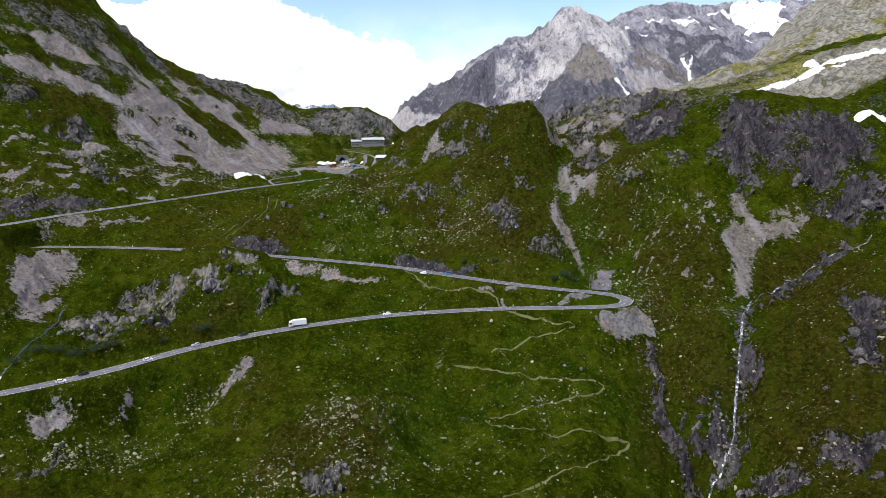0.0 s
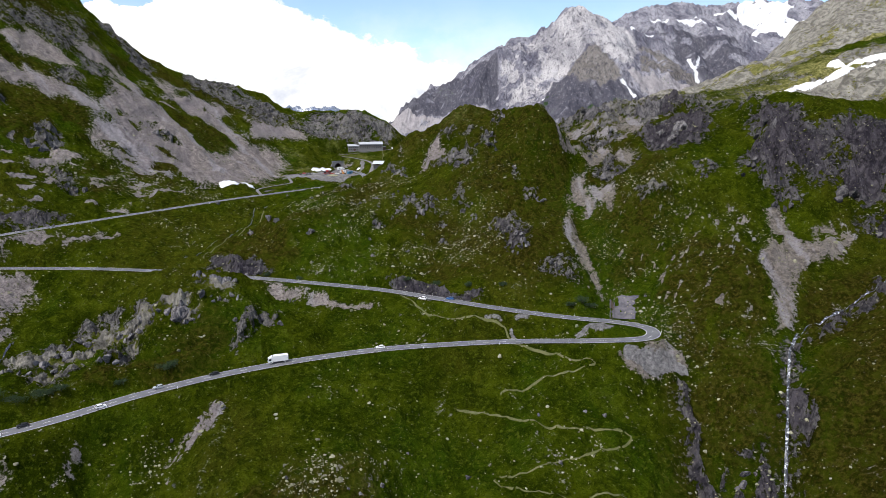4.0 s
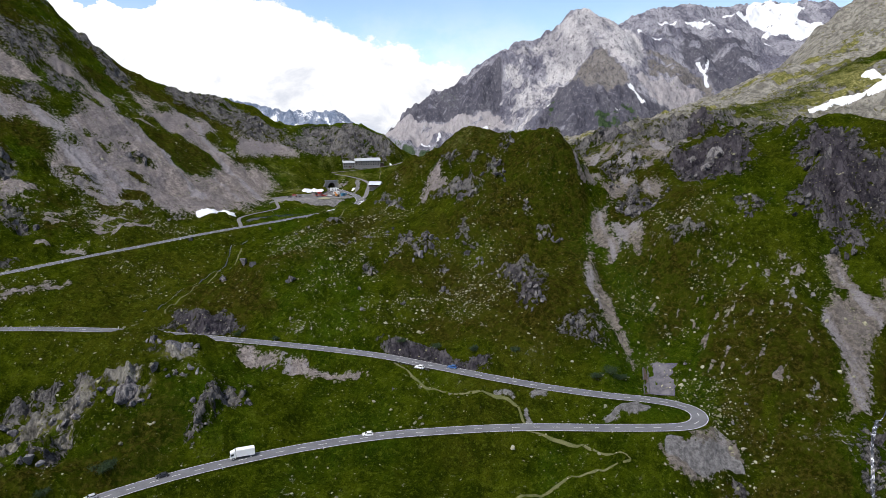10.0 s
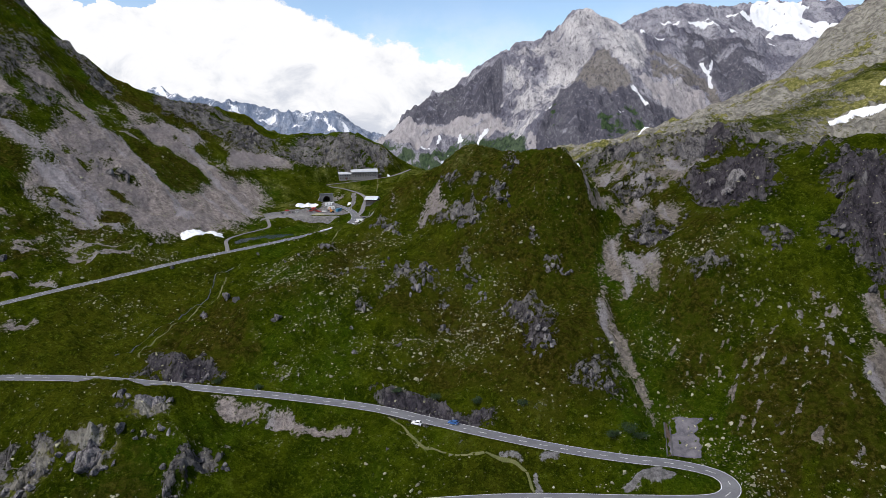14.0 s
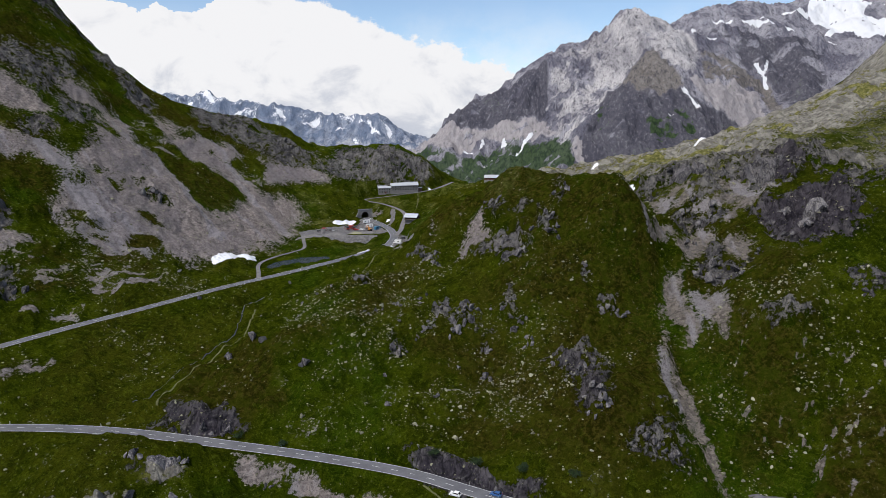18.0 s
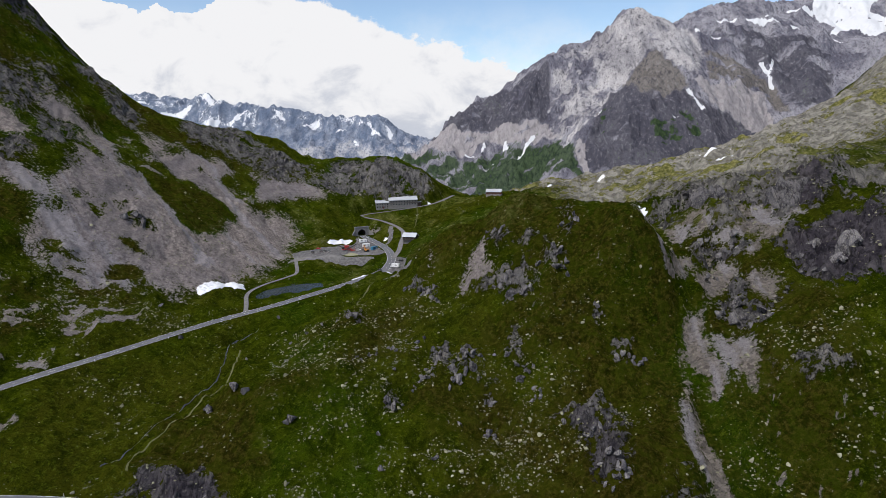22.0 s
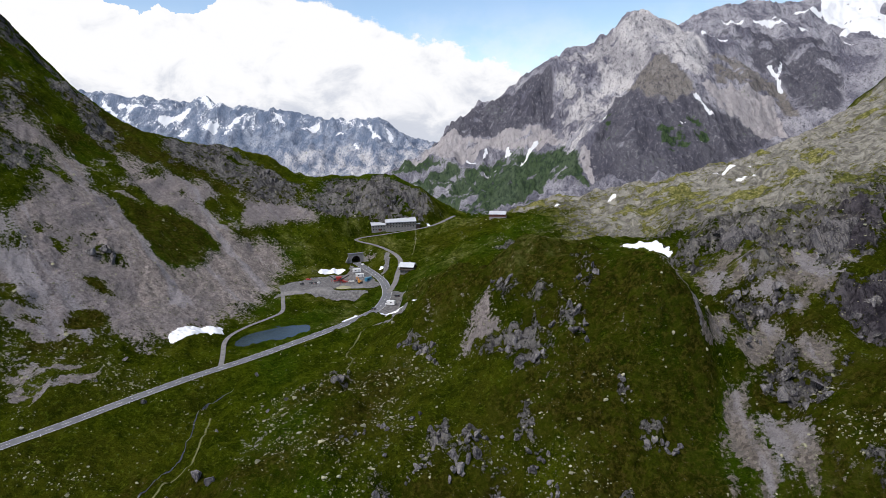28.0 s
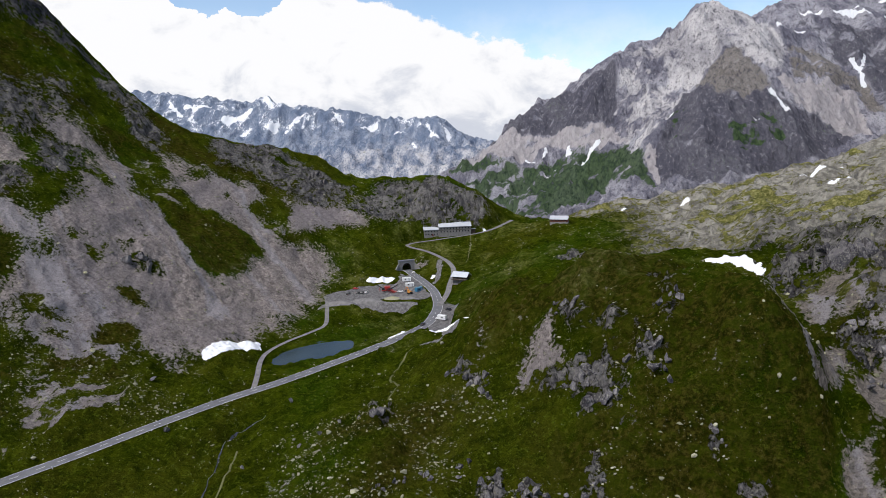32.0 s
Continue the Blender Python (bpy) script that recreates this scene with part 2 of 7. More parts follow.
def far_build(rock_dark, rock_light, pale):
    """Distant mountains: rock walls streaked down the slope, scree fans, green lower slopes and old snow."""
    def build(add, m, bsdf, tree):
        at = where(add)
        long = add("ShaderNodeMapping", {0: at, 2: (0.0, 0.0, 0.3), 3: (1.0, 0.55, 0.4)}).outputs[0]
        mid, fine, crisp = noise_at(add, long, 0.016, 8, 0.66, 0.5), noise_at(add, long, 0.14, 7, 0.72, 0.3), noise_at(add, at, 0.40, 4, 0.75)
        off = lambda v, k: m("MULTIPLY", m("SUBTRACT", v, 0.5), k)  # noqa: E731
        rock = mix(add, ramp(add, mid, 0.38, 0.62), rock_dark, rock_light)
        # pale upper face: its sunlight is put into the rock colour
        worn = mix(add, ramp(add, mid, 0.36, 0.60), (0.36, 0.345, 0.36), (0.66, 0.63, 0.63))
        pm = ramp(add, m("ADD", attr(add, "pale"), m("ADD", off(fine, 0.9), off(mid, 1.2))), 0.25, 0.75)
        rock = mix(add, m("MULTIPLY", pm, 0.9), rock, worn)
        # dark: shade on the left ridge and spur, put into the rock colour
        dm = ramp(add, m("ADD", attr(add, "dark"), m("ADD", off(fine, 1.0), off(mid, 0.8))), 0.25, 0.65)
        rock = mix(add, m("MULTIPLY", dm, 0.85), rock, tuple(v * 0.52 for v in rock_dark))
        bm = ramp(add, m("ADD", attr(add, "brown"), m("ADD", off(fine, 1.0), off(mid, 0.8))), 0.25, 0.75)
        rock = mix(add, m("MULTIPLY", bm, 0.8), rock, (0.19, 0.168, 0.140))
        # ribs and clefts at two scales, the clefts' shade put into the colour
        rock = mix(add, m("MULTIPLY", ramp(add, fine, 0.52, 0.68), 0.30), rock, pale)
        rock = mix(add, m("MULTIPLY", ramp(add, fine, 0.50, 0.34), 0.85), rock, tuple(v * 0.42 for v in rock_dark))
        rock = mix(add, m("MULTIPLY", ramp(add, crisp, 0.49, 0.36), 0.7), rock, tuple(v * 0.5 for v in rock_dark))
        warm = mix(add, ramp(add, fine, 0.3, 0.7), (0.32, 0.295, 0.305), (0.48, 0.445, 0.45))
        sm = ramp(add, m("ADD", attr(add, "scree"), m("ADD", off(fine, 0.9), off(mid, 0.6))), 0.3, 0.6)
        rock = mix(add, m("MULTIPLY", sm, 0.92), rock, warm)
        green = mix(add, ramp(add, fine, 0.35, 0.65), (0.018, 0.040, 0.016), (0.060, 0.098, 0.034))
        gm = ramp(add, m("ADD", attr(add, "heath"), m("ADD", off(mid, 1.8), off(fine, 2.0))), 0.30, 0.66)
        c = mix(add, m("MULTIPLY", gm, 0.9), rock, green)
        wm = ramp(add, m("ADD", attr(add, "snow"), m("ADD", off(mid, 1.2), off(fine, 0.8))), 0.47, 0.53)
        c = mix(add, wm, c, (0.85, 0.86, 0.89))
        tree.links.new(c, bsdf.inputs["Base Color"])
        nb = add("ShaderNodeBump", {"Strength": 1.0, "Distance": 20.0, "Height": m("ADD", mid, m("ADD", m("MULTIPLY", fine, 0.6), m("MULTIPLY", crisp, 0.12)))})
        tree.links.new(nb.outputs[0], bsdf.inputs["Normal"])
    return build


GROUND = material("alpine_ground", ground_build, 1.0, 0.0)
# far rock tones include the blue haze of distance and the peak's sunlight
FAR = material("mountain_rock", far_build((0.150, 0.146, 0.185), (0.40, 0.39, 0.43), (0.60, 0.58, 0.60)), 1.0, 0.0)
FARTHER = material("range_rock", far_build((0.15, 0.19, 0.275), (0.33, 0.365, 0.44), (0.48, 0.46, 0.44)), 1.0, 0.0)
ASPHALT = speckled("asphalt", (0.085, 0.085, 0.095), (0.135, 0.135, 0.145), 0.3, 0.85, 0.3, 0.15)
LINE = speckled("road_paint", (0.55, 0.55, 0.54), (0.72, 0.72, 0.7), 1.0, 0.8)


def rock_build(add, m, bsdf, tree, tone=0.5):
    """Weathered gneiss: banding, cracks and pale lichen, with its own tone for each stone."""
    at = where(add)
    tilt = add("ShaderNodeMapping", {0: at, 2: (0.35, 0.5, 0.2), 3: (1.0, 1.0, 0.35)}).outputs[0]
    band, fine = noise_at(add, tilt, 0.22, 7, 0.68, 0.6), noise_at(add, at, 1.6, 5, 0.7)
    split = add("ShaderNodeMapping", {0: at, 2: (0.5, 0.7, 0.6), 3: (1.0, 0.22, 0.3)}).outputs[0]
    gap = m("ABSOLUTE", m("SUBTRACT", noise_at(add, split, 0.24, 4, 0.6, 0.1), 0.5))
    c = mix(add, ramp(add, band, 0.38, 0.62), (0.044, 0.042, 0.050), (0.145, 0.135, 0.142))
    c = mix(add, m("MULTIPLY", ramp(add, fine, 0.5, 0.64), 0.65), c, (0.26, 0.25, 0.21))
    c = mix(add, m("MULTIPLY", ramp(add, gap, 0.025, 0.005), 0.75), c, (0.022, 0.020, 0.021))
    r = m("ADD", add("ShaderNodeNewGeometry").outputs["Random Per Island"], add("ShaderNodeObjectInfo").outputs["Random"])
    c = add("ShaderNodeHueSaturation", {"Value": m("ADD", tone, m("MULTIPLY", r, 0.35)), "Color": c}).outputs[0]
    tree.links.new(c, bsdf.inputs["Base Color"])
    nb = add("ShaderNodeBump", {"Strength": 0.8, "Distance": 0.5, "Height": m("ADD", band, m("MULTIPLY", fine, 0.3))})
    tree.links.new(nb.outputs[0], bsdf.inputs["Normal"])


def stone_build(add, m, bsdf, tree):
    """Loose stones: pale, yellow-grey with lichen, each of its own tone."""
    at = where(add)
    fine = noise_at(add, at, 2.5, 4, 0.7)
    r = add("ShaderNodeNewGeometry").outputs["Random Per Island"]
    c = mix(add, r, (0.10, 0.098, 0.066), (0.36, 0.345, 0.235))
    c = mix(add, ramp(add, fine, 0.45, 0.7), c, (0.18, 0.175, 0.13))
    tree.links.new(c, bsdf.inputs["Base Color"])


def water_build(add, m, bsdf, tree):
    at = where(add)
    nb = add("ShaderNodeBump", {"Strength": 0.08, "Distance": 0.3, "Height": noise_at(add, at, 0.9, 3)})
    tree.links.new(nb.outputs[0], bsdf.inputs["Normal"])
    tree.links.new(mix(add, noise_at(add, at, 0.06, 3), (0.012, 0.022, 0.030), (0.030, 0.045, 0.052)), bsdf.inputs["Base Color"])


def foam_build(add, m, bsdf, tree, white=0.52):
    at = where(add)
    f = ramp(add, noise_at(add, at, 0.8, 5, 0.7), white, white + 0.12)
    tree.links.new(mix(add, f, (0.030, 0.033, 0.042), (0.66, 0.68, 0.74)), bsdf.inputs["Base Color"])


def leaf_build(add, m, bsdf, tree):
    r = add("ShaderNodeNewGeometry").outputs["Random Per Island"]
    tree.links.new(mix(add, r, (0.006, 0.016, 0.006), (0.030, 0.055, 0.014)), bsdf.inputs["Base Color"])


ROCKY = material("gneiss", rock_build, 0.95, 0.05)
PALE_ROCKY = material("lichen_gneiss", lambda *a: rock_build(*a, 0.85), 0.95, 0.05)
DARK_ROCKY = material("dark_gneiss", lambda *a: rock_build(*a, 0.16), 0.95, 0.05)
STONE = material("loose_stone", stone_build, 1.0, 0.0)
WATER = material("pond_water", water_build, 0.08, 0.16)
FOAM = material("white_water", foam_build, 0.4, 0.4)
BROOK = material("brook_water", lambda *a: foam_build(*a, 0.60), 0.3, 0.4)
LEAF = material("alder_leaf", leaf_build, 0.7, 0.3)
SNOWY = speckled("old_snow", (0.60, 0.61, 0.64), (0.80, 0.81, 0.84), 0.25, 0.8, 0.2, 0.3)
PATHY = speckled("trodden_earth", (0.050, 0.060, 0.016), (0.125, 0.122, 0.055), 0.4)
MASON = speckled("grey_masonry", (0.13, 0.125, 0.12), (0.25, 0.24, 0.23), 1.2, own=0.1)
METAL_ROOF = speckled("sheet_metal_roof", (0.33, 0.34, 0.37), (0.46, 0.47, 0.50), 0.3, 0.45, 0.5, 0.05)
BRIGHT_ROOF = speckled("bright_metal_roof", (0.38, 0.40, 0.43), (0.50, 0.52, 0.55), 0.3, 0.4, 0.5, 0.05)
DARK_WOOD = speckled("dark_timber", (0.030, 0.022, 0.018), (0.075, 0.052, 0.040), 1.5)
RED_WOOD = speckled("red_brown_timber", (0.085, 0.022, 0.016), (0.15, 0.045, 0.032), 1.5)
WET_PAVING = speckled("wet_paving", (0.055, 0.052, 0.062), (0.145, 0.135, 0.145), 0.5)
WET_ROCK = speckled("wet_rock", (0.018, 0.018, 0.020), (0.075, 0.072, 0.072), 0.8, 0.5, 0.4)
CONCRETE = speckled("concrete", (0.16, 0.155, 0.17), (0.27, 0.26, 0.275), 0.4)
GLASS = speckled("dark_window", (0.010, 0.012, 0.015), (0.025, 0.028, 0.032), 1.0, 0.1, 0.6, 0.0)
RUBBER = speckled("tyre_rubber", (0.010, 0.010, 0.010), (0.025, 0.025, 0.025), 3.0, 0.9)
CHROME = speckled("wheel_metal", (0.30, 0.30, 0.31), (0.5, 0.5, 0.5), 3.0, 0.35, 0.5, 0.0)
LAMP = speckled("lamp_glass", (0.5, 0.48, 0.42), (0.7, 0.68, 0.62), 3.0, 0.15, 0.5, 0.0)


def paint(name, c):
    return speckled(name, tuple(v * 0.85 for v in c), c, 1.0, 0.3, 0.5, 0.0)


WHITE_PAINT, DARK_PAINT, BLUE_PAINT = paint("white_paint", (0.78, 0.78, 0.78)), paint("black_paint", (0.018, 0.018, 0.022)), paint("blue_paint", (0.03, 0.10, 0.28))
RED_PAINT, ORANGE_PAINT, TEAL_PAINT = paint("red_paint", (0.36, 0.035, 0.03)), paint("orange_paint", (0.55, 0.23, 0.03)), paint("teal_paint", (0.04, 0.18, 0.30))
GREY_PAINT = paint("silver_paint", (0.42, 0.43, 0.45))


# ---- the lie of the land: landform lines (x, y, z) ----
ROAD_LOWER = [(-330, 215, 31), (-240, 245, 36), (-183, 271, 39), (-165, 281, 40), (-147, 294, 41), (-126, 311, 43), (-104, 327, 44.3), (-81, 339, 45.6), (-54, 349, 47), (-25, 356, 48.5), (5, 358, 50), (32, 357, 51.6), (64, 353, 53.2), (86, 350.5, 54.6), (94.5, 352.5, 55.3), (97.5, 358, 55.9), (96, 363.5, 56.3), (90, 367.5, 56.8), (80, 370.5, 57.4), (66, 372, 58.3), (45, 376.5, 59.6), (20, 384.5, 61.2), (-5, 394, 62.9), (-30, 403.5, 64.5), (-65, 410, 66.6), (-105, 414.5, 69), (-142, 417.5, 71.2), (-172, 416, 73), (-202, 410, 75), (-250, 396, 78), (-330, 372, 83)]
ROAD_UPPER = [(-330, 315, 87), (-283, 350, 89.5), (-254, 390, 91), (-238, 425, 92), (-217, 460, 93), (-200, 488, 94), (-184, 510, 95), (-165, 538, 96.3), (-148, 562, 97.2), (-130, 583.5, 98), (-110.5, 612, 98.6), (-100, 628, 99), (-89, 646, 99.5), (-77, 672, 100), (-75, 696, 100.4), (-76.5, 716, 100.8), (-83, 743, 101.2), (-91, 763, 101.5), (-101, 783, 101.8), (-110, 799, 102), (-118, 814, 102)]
ROAD_PASS = [(-75, 712, 100.9), (-74, 739, 102), (-74.5, 756, 104.4), (-75, 779, 107.8), (-79, 796, 109.5), (-88, 814, 111), (-104, 835, 112.6), (-119, 847, 113.6), (-125.5, 855, 114.1), (-120, 865, 114.7), (-100, 873, 116.3), (-62, 889, 120.5), (-40, 920, 126)]
SITE_TRACK = [(-140, 574, 97.6), (-146, 592, 97.4), (-153, 612, 97.3), (-155, 627, 97.3), (-151, 644, 97.5), (-143, 661, 97.9), (-139, 675, 98.3), (-146, 700, 99.3), (-153, 722, 100.2)]
# road embankments and the lines under and over them
EMBANKMENT = [(-97, 332, 40), (-22, 278, 24), (-47, 259, 26), (-12, 275, 12), (10, 321, 31), (21, 288, 19), (72, 301, 29), (105, 342, 46), (100, 313, 22), (-135, 287, 20), (-165, 258, 24)]
# foreground slope under the start
FORELAND = [(-157, 225, 19), (-80, 235, 13), (0, 235, 12), (67, 240, 8), (-200, 100, -10), (0, 100, -30), (160, 100, -40), (-400, 60, 10), (360, 80, 40), (0, -300, -110), (-500, -300, -40), (500, -300, -40)]
# ravine with the waterfall, and its east bank
RAVINE = [(106, 250, -12), (111, 268, -3), (126, 290, 18), (137, 310, 38), (144, 325, 50), (161, 351, 60), (181, 358, 66), (205, 372, 78), (236, 386, 84), (115, 334, 40), (129, 368, 71)]
RAVINE_EAST = [(162, 294, 45), (150, 268, 28), (185, 330, 66), (138, 226, 16), (171, 250, 34), (214, 330, 84), (230, 290, 78), (300, 300, 110)]
# the rocks between the two arms of the hairpin
BETWEEN_ARMS = [(-35, 386, 56), (-126, 403, 76.5), (-112, 402, 76), (-54, 390, 58), (-154, 351, 50), (-157, 355, 59), (-131, 369, 67), (-140, 385, 72), (-152, 402, 74), (-219, 386, 68), (-190, 350, 48), (30, 368, 55), (60, 361, 55.5)]
# foot and front face of the middle knoll
KNOLL_FOOT = [(88, 388, 61), (67, 409, 79), (41, 424, 88), (-3, 410, 68), (-3, 452, 83), (-19, 475, 98), (-54, 421, 71), (-96, 438, 79), (-82, 465, 95), (-96, 470, 94), (-82, 505, 100), (-147, 456, 80), (-120, 432, 76)]
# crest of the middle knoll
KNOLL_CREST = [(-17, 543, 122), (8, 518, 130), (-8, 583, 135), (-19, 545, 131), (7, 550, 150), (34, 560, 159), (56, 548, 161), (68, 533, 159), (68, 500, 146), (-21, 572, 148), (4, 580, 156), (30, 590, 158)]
# its west flank down to the stream and the pond
KNOLL_WEST = [(-45, 570, 123), (-53, 600, 109), (-80, 598, 99), (-74, 573, 103), (-72, 640, 102), (-70, 535, 107), (-100, 545, 100), (-122, 552, 94), (-130, 520, 88), (-142, 490, 83), (-160, 462, 79), (-185, 440, 80), (-62, 602, 107), (-50, 640, 112), (-45, 690, 121), (-30, 620, 135)]
# gully between the knoll and the east massif
GULLY = [(88, 447, 92), (82, 470, 103), (65, 494, 122), (82, 497, 118), (88, 500, 119), (84, 540, 133), (90, 590, 143), (85, 640, 146), (82, 692, 138), (66, 650, 150), (98, 418, 74)]
# east massif
MASSIF = [(124, 446, 110), (117, 458, 116), (198, 438, 124), (197, 398, 90), (195, 414, 98), (150, 390, 86), (113, 553, 151), (150, 570, 156), (113, 598, 160), (157, 583, 168), (113, 665, 158)]
MASSIF_TOP = [(148, 700, 170), (209, 720, 186), (213, 500, 171), (246, 470, 163), (277, 440, 146), (198, 600, 164), (185, 478, 148), (160, 500, 148), (320, 500, 164), (300, 620, 168), (235, 545, 156), (275, 510, 156), (420, 480, 210), (400, 300, 150)]
# plateau behind it
PLATEAU = [(43, 1000, 132), (119, 1000, 146), (200, 900, 166), (221, 800, 170), (322, 1000, 200), (407, 1000, 232), (484, 1000, 249), (617, 1000, 262), (330, 1150, 175), (549, 1335, 230), (500, 1330, 206), (592, 1310, 294), (625, 1300, 333), (760, 1350, 420), (900, 1000, 330), (700, 700, 290), (1100, 1200, 480)]
# the pass
PASS = [(-77, 772, 106), (-99, 870, 116), (-112, 862, 114.6), (1, 861, 133), (-12, 850, 131), (-47, 900, 127), (19, 950, 126), (-30, 780, 120), (20, 740, 130), (20, 660, 140), (-10, 690, 131), (45, 630, 147), (-127, 776, 102), (-150, 750, 100.5), (-110, 740, 99), (-110, 690, 98), (-128, 640, 95), (-128, 618, 95), (-60, 830, 118)]
# slope over the tunnel and the rocky hill behind the inn
INN_HILL = [(-122, 832, 112), (-140, 830, 116), (-165, 880, 152), (-102, 893, 146), (-178, 930, 166), (-130, 930, 168), (-98, 930, 163), (-66, 915, 146), (-150, 1000, 120), (-60, 1000, 110)]
# west mountain: foot, flank, crest
WEST_FOOT = [(-178, 594, 102), (-205, 640, 112), (-180, 680, 106), (-170, 720, 103), (-170, 770, 105), (-205, 727, 122), (-245, 672, 146), (-257, 603, 142), (-240, 505, 112), (-208, 509, 101), (-247, 422, 98), (-270, 470, 122)]
WEST_CREST = [(-293, 696, 181), (-321, 745, 200), (-347, 796, 233), (-225, 835, 160), (-236, 905, 184), (-186, 925, 162), (-226, 930, 185), (-267, 925, 200), (-341, 900, 215), (-371, 880, 240), (-407, 860, 284), (-435, 845, 326)]
WEST_BACK = [(-520, 800, 420), (-480, 600, 290), (-420, 480, 200), (-400, 350, 130), (-700, 700, 520), (-700, 400, 330), (-450, 1000, 215), (-300, 1010, 140), (-600, 1100, 300), (-800, 900, 480)]
# valley beyond the pass
BEYOND = [(0, 1250, 10), (-200, 1300, -20), (300, 1600, -20), (-300, 1800, -120), (-800, 1800, -60), (700, 1900, 60), (1300, 1900, 300), (0, 2300, -150), (-1200, 2600, -150), (1500, 3200, 200)]
OUTER = [(0, -1500, -250), (-2500, -1500, 200), (2500, -1500, 200), (-2500, 1500, 300), (2500, 1500, 500), (-3000, 4500, -100), (0, 4800, -150), (3000, 4500, 200), (0, -4500, -200), (-4500, 0, 300), (4500, 0, 300)]
LAND = [EMBANKMENT, FORELAND, RAVINE, RAVINE_EAST, BETWEEN_ARMS, KNOLL_FOOT, KNOLL_CREST, KNOLL_WEST, GULLY, MASSIF, MASSIF_TOP, PLATEAU, PASS, INN_HILL, WEST_FOOT, WEST_CREST, WEST_BACK, BEYOND, OUTER]


def spline_along(line, step):
    """Even steps along a smooth curve through the points of a line."""
    p = np.array(line, float)
    q = np.vstack([2 * p[0] - p[1], p, 2 * p[-1] - p[-2]])
    out = []
    for k in range(1, len(q) - 2):
        n = max(2, int(np.linalg.norm(q[k + 1] - q[k]) / step))
        u = np.linspace(0, 1, n, endpoint=False)[:, None]
        a, b, c, d = q[k - 1 : k + 3]
        out.append(0.5 * (2 * b + (c - a) * u + (2 * a - 5 * b + 4 * c - d) * u**2 + (3 * b - a - 3 * c + d) * u**3))
    return np.vstack(out + [p[-1:]])


def make_land():
    pts = [p for line in LAND for p in line]
    for road in (ROAD_LOWER, ROAD_UPPER, ROAD_PASS, SITE_TRACK):
        pts += [tuple(p) for p in spline_along(road, 22)]
    pts = np.array(pts, float)
    keep = []
    for i, p in enumerate(pts):
        if all(np.hypot(*(pts[j, :2] - p[:2])) > 5 for j in keep):
            keep.append(i)
    pts = pts[keep]
    xy, n = pts[:, :2] / 100, len(pts)
    r = np.sqrt(((xy[:, None] - xy[None]) ** 2).sum(-1) + 0.12**2)
    a = np.zeros((n + 3, n + 3))
    a[:n, :n] = r - 0.006 * np.eye(n)
    a[:n, n], a[n, :n] = 1, 1
    a[:n, n + 1 :], a[n + 1 :, :n] = xy, xy.T
    w = np.linalg.solve(a, np.r_[pts[:, 2], 0, 0, 0])
    return xy, w


LAND_XY, LAND_W = make_land()


def base_height(x, y):
    """Height of the smooth land, before roads are levelled in."""
    x, y = np.asarray(x, float).ravel() / 100, np.asarray(y, float).ravel() / 100
    out = np.empty(len(x))
    n = len(LAND_XY)
    for s in range(0, len(x), 20000):
        e = slice(s, s + 20000)
        r = np.sqrt((x[e, None] - LAND_XY[:, 0]) ** 2 + (y[e, None] - LAND_XY[:, 1]) ** 2 + 0.12**2)
        out[e] = r @ LAND_W[:n] + LAND_W[n] + LAND_W[n + 1] * x[e] + LAND_W[n + 2] * y[e]
    return out

# ---- what covers the land: tapered strokes on the plan (x1, y1, r1, x2, y2, r2) ----
SCREE_A = [(-129, 825, 3.7, -107, 819, 2.7), (78, 491, 0.8, 73, 455, 0.9), (73, 455, 0.9, 72, 434, 1.1), (72, 434, 1.1, 76, 419, 1.3)]
SCREE_C = [(77, 455, 1, 78, 412, 1.2)]
SCREE_D = [(78, 412, 1.2, 82, 394, 1.1)]
SCREE = SCREE_A + SCREE_C + SCREE_D
ROCK_B = [(185, 360, 1.7, 164, 352, 2.3), (164, 352, 2.3, 144, 322, 2.4), (144, 322, 2.4, 135, 301, 2.6), (135, 301, 2.6, 129, 287, 2.8), (129, 287, 2.8, 117, 274, 3.2), (109, 270, 3.2, 100, 288, 2.2), (100, 288, 2.2, 102, 324, 1.5)]
ROCK_C = [(-145, 906, 9.3, -103, 905, 12.3), (-103, 905, 12.3, -68, 907, 9.2), (-117, 891, 11.1, -91, 888, 6)]
ROCK_D = [(-133, 424, 1.9, -102, 424, 2.7), (-20, 405, 1.4, 0, 397, 1.6), (-40, 465, 2.4, -42, 470, 1.8)]
ROCK_E = [(42, 453, 3, 35, 441, 2.9), (35, 441, 2.9, 44, 439, 2.4), (41, 440, 4.2, 44, 425, 3.5), (58, 408, 2.1, 64, 403, 1.7), (40, 435, 4.2, 43, 419, 3.5), (58, 407, 2.2, 64, 403, 1.9), (-1, 468, 2.2, 1, 469, 1.3)]
ROCK = ROCK_B + ROCK_C + ROCK_D + ROCK_E
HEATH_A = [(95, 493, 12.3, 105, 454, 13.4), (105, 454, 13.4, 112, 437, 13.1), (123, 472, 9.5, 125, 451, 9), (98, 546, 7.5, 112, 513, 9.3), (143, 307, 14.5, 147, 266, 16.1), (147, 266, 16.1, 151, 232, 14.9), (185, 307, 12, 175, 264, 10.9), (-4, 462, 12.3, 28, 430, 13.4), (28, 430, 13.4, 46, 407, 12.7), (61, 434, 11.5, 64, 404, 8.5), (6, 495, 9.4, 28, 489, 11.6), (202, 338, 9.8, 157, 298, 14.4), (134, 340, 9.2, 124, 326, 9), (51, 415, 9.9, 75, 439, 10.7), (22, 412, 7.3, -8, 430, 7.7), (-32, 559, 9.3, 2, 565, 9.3)]
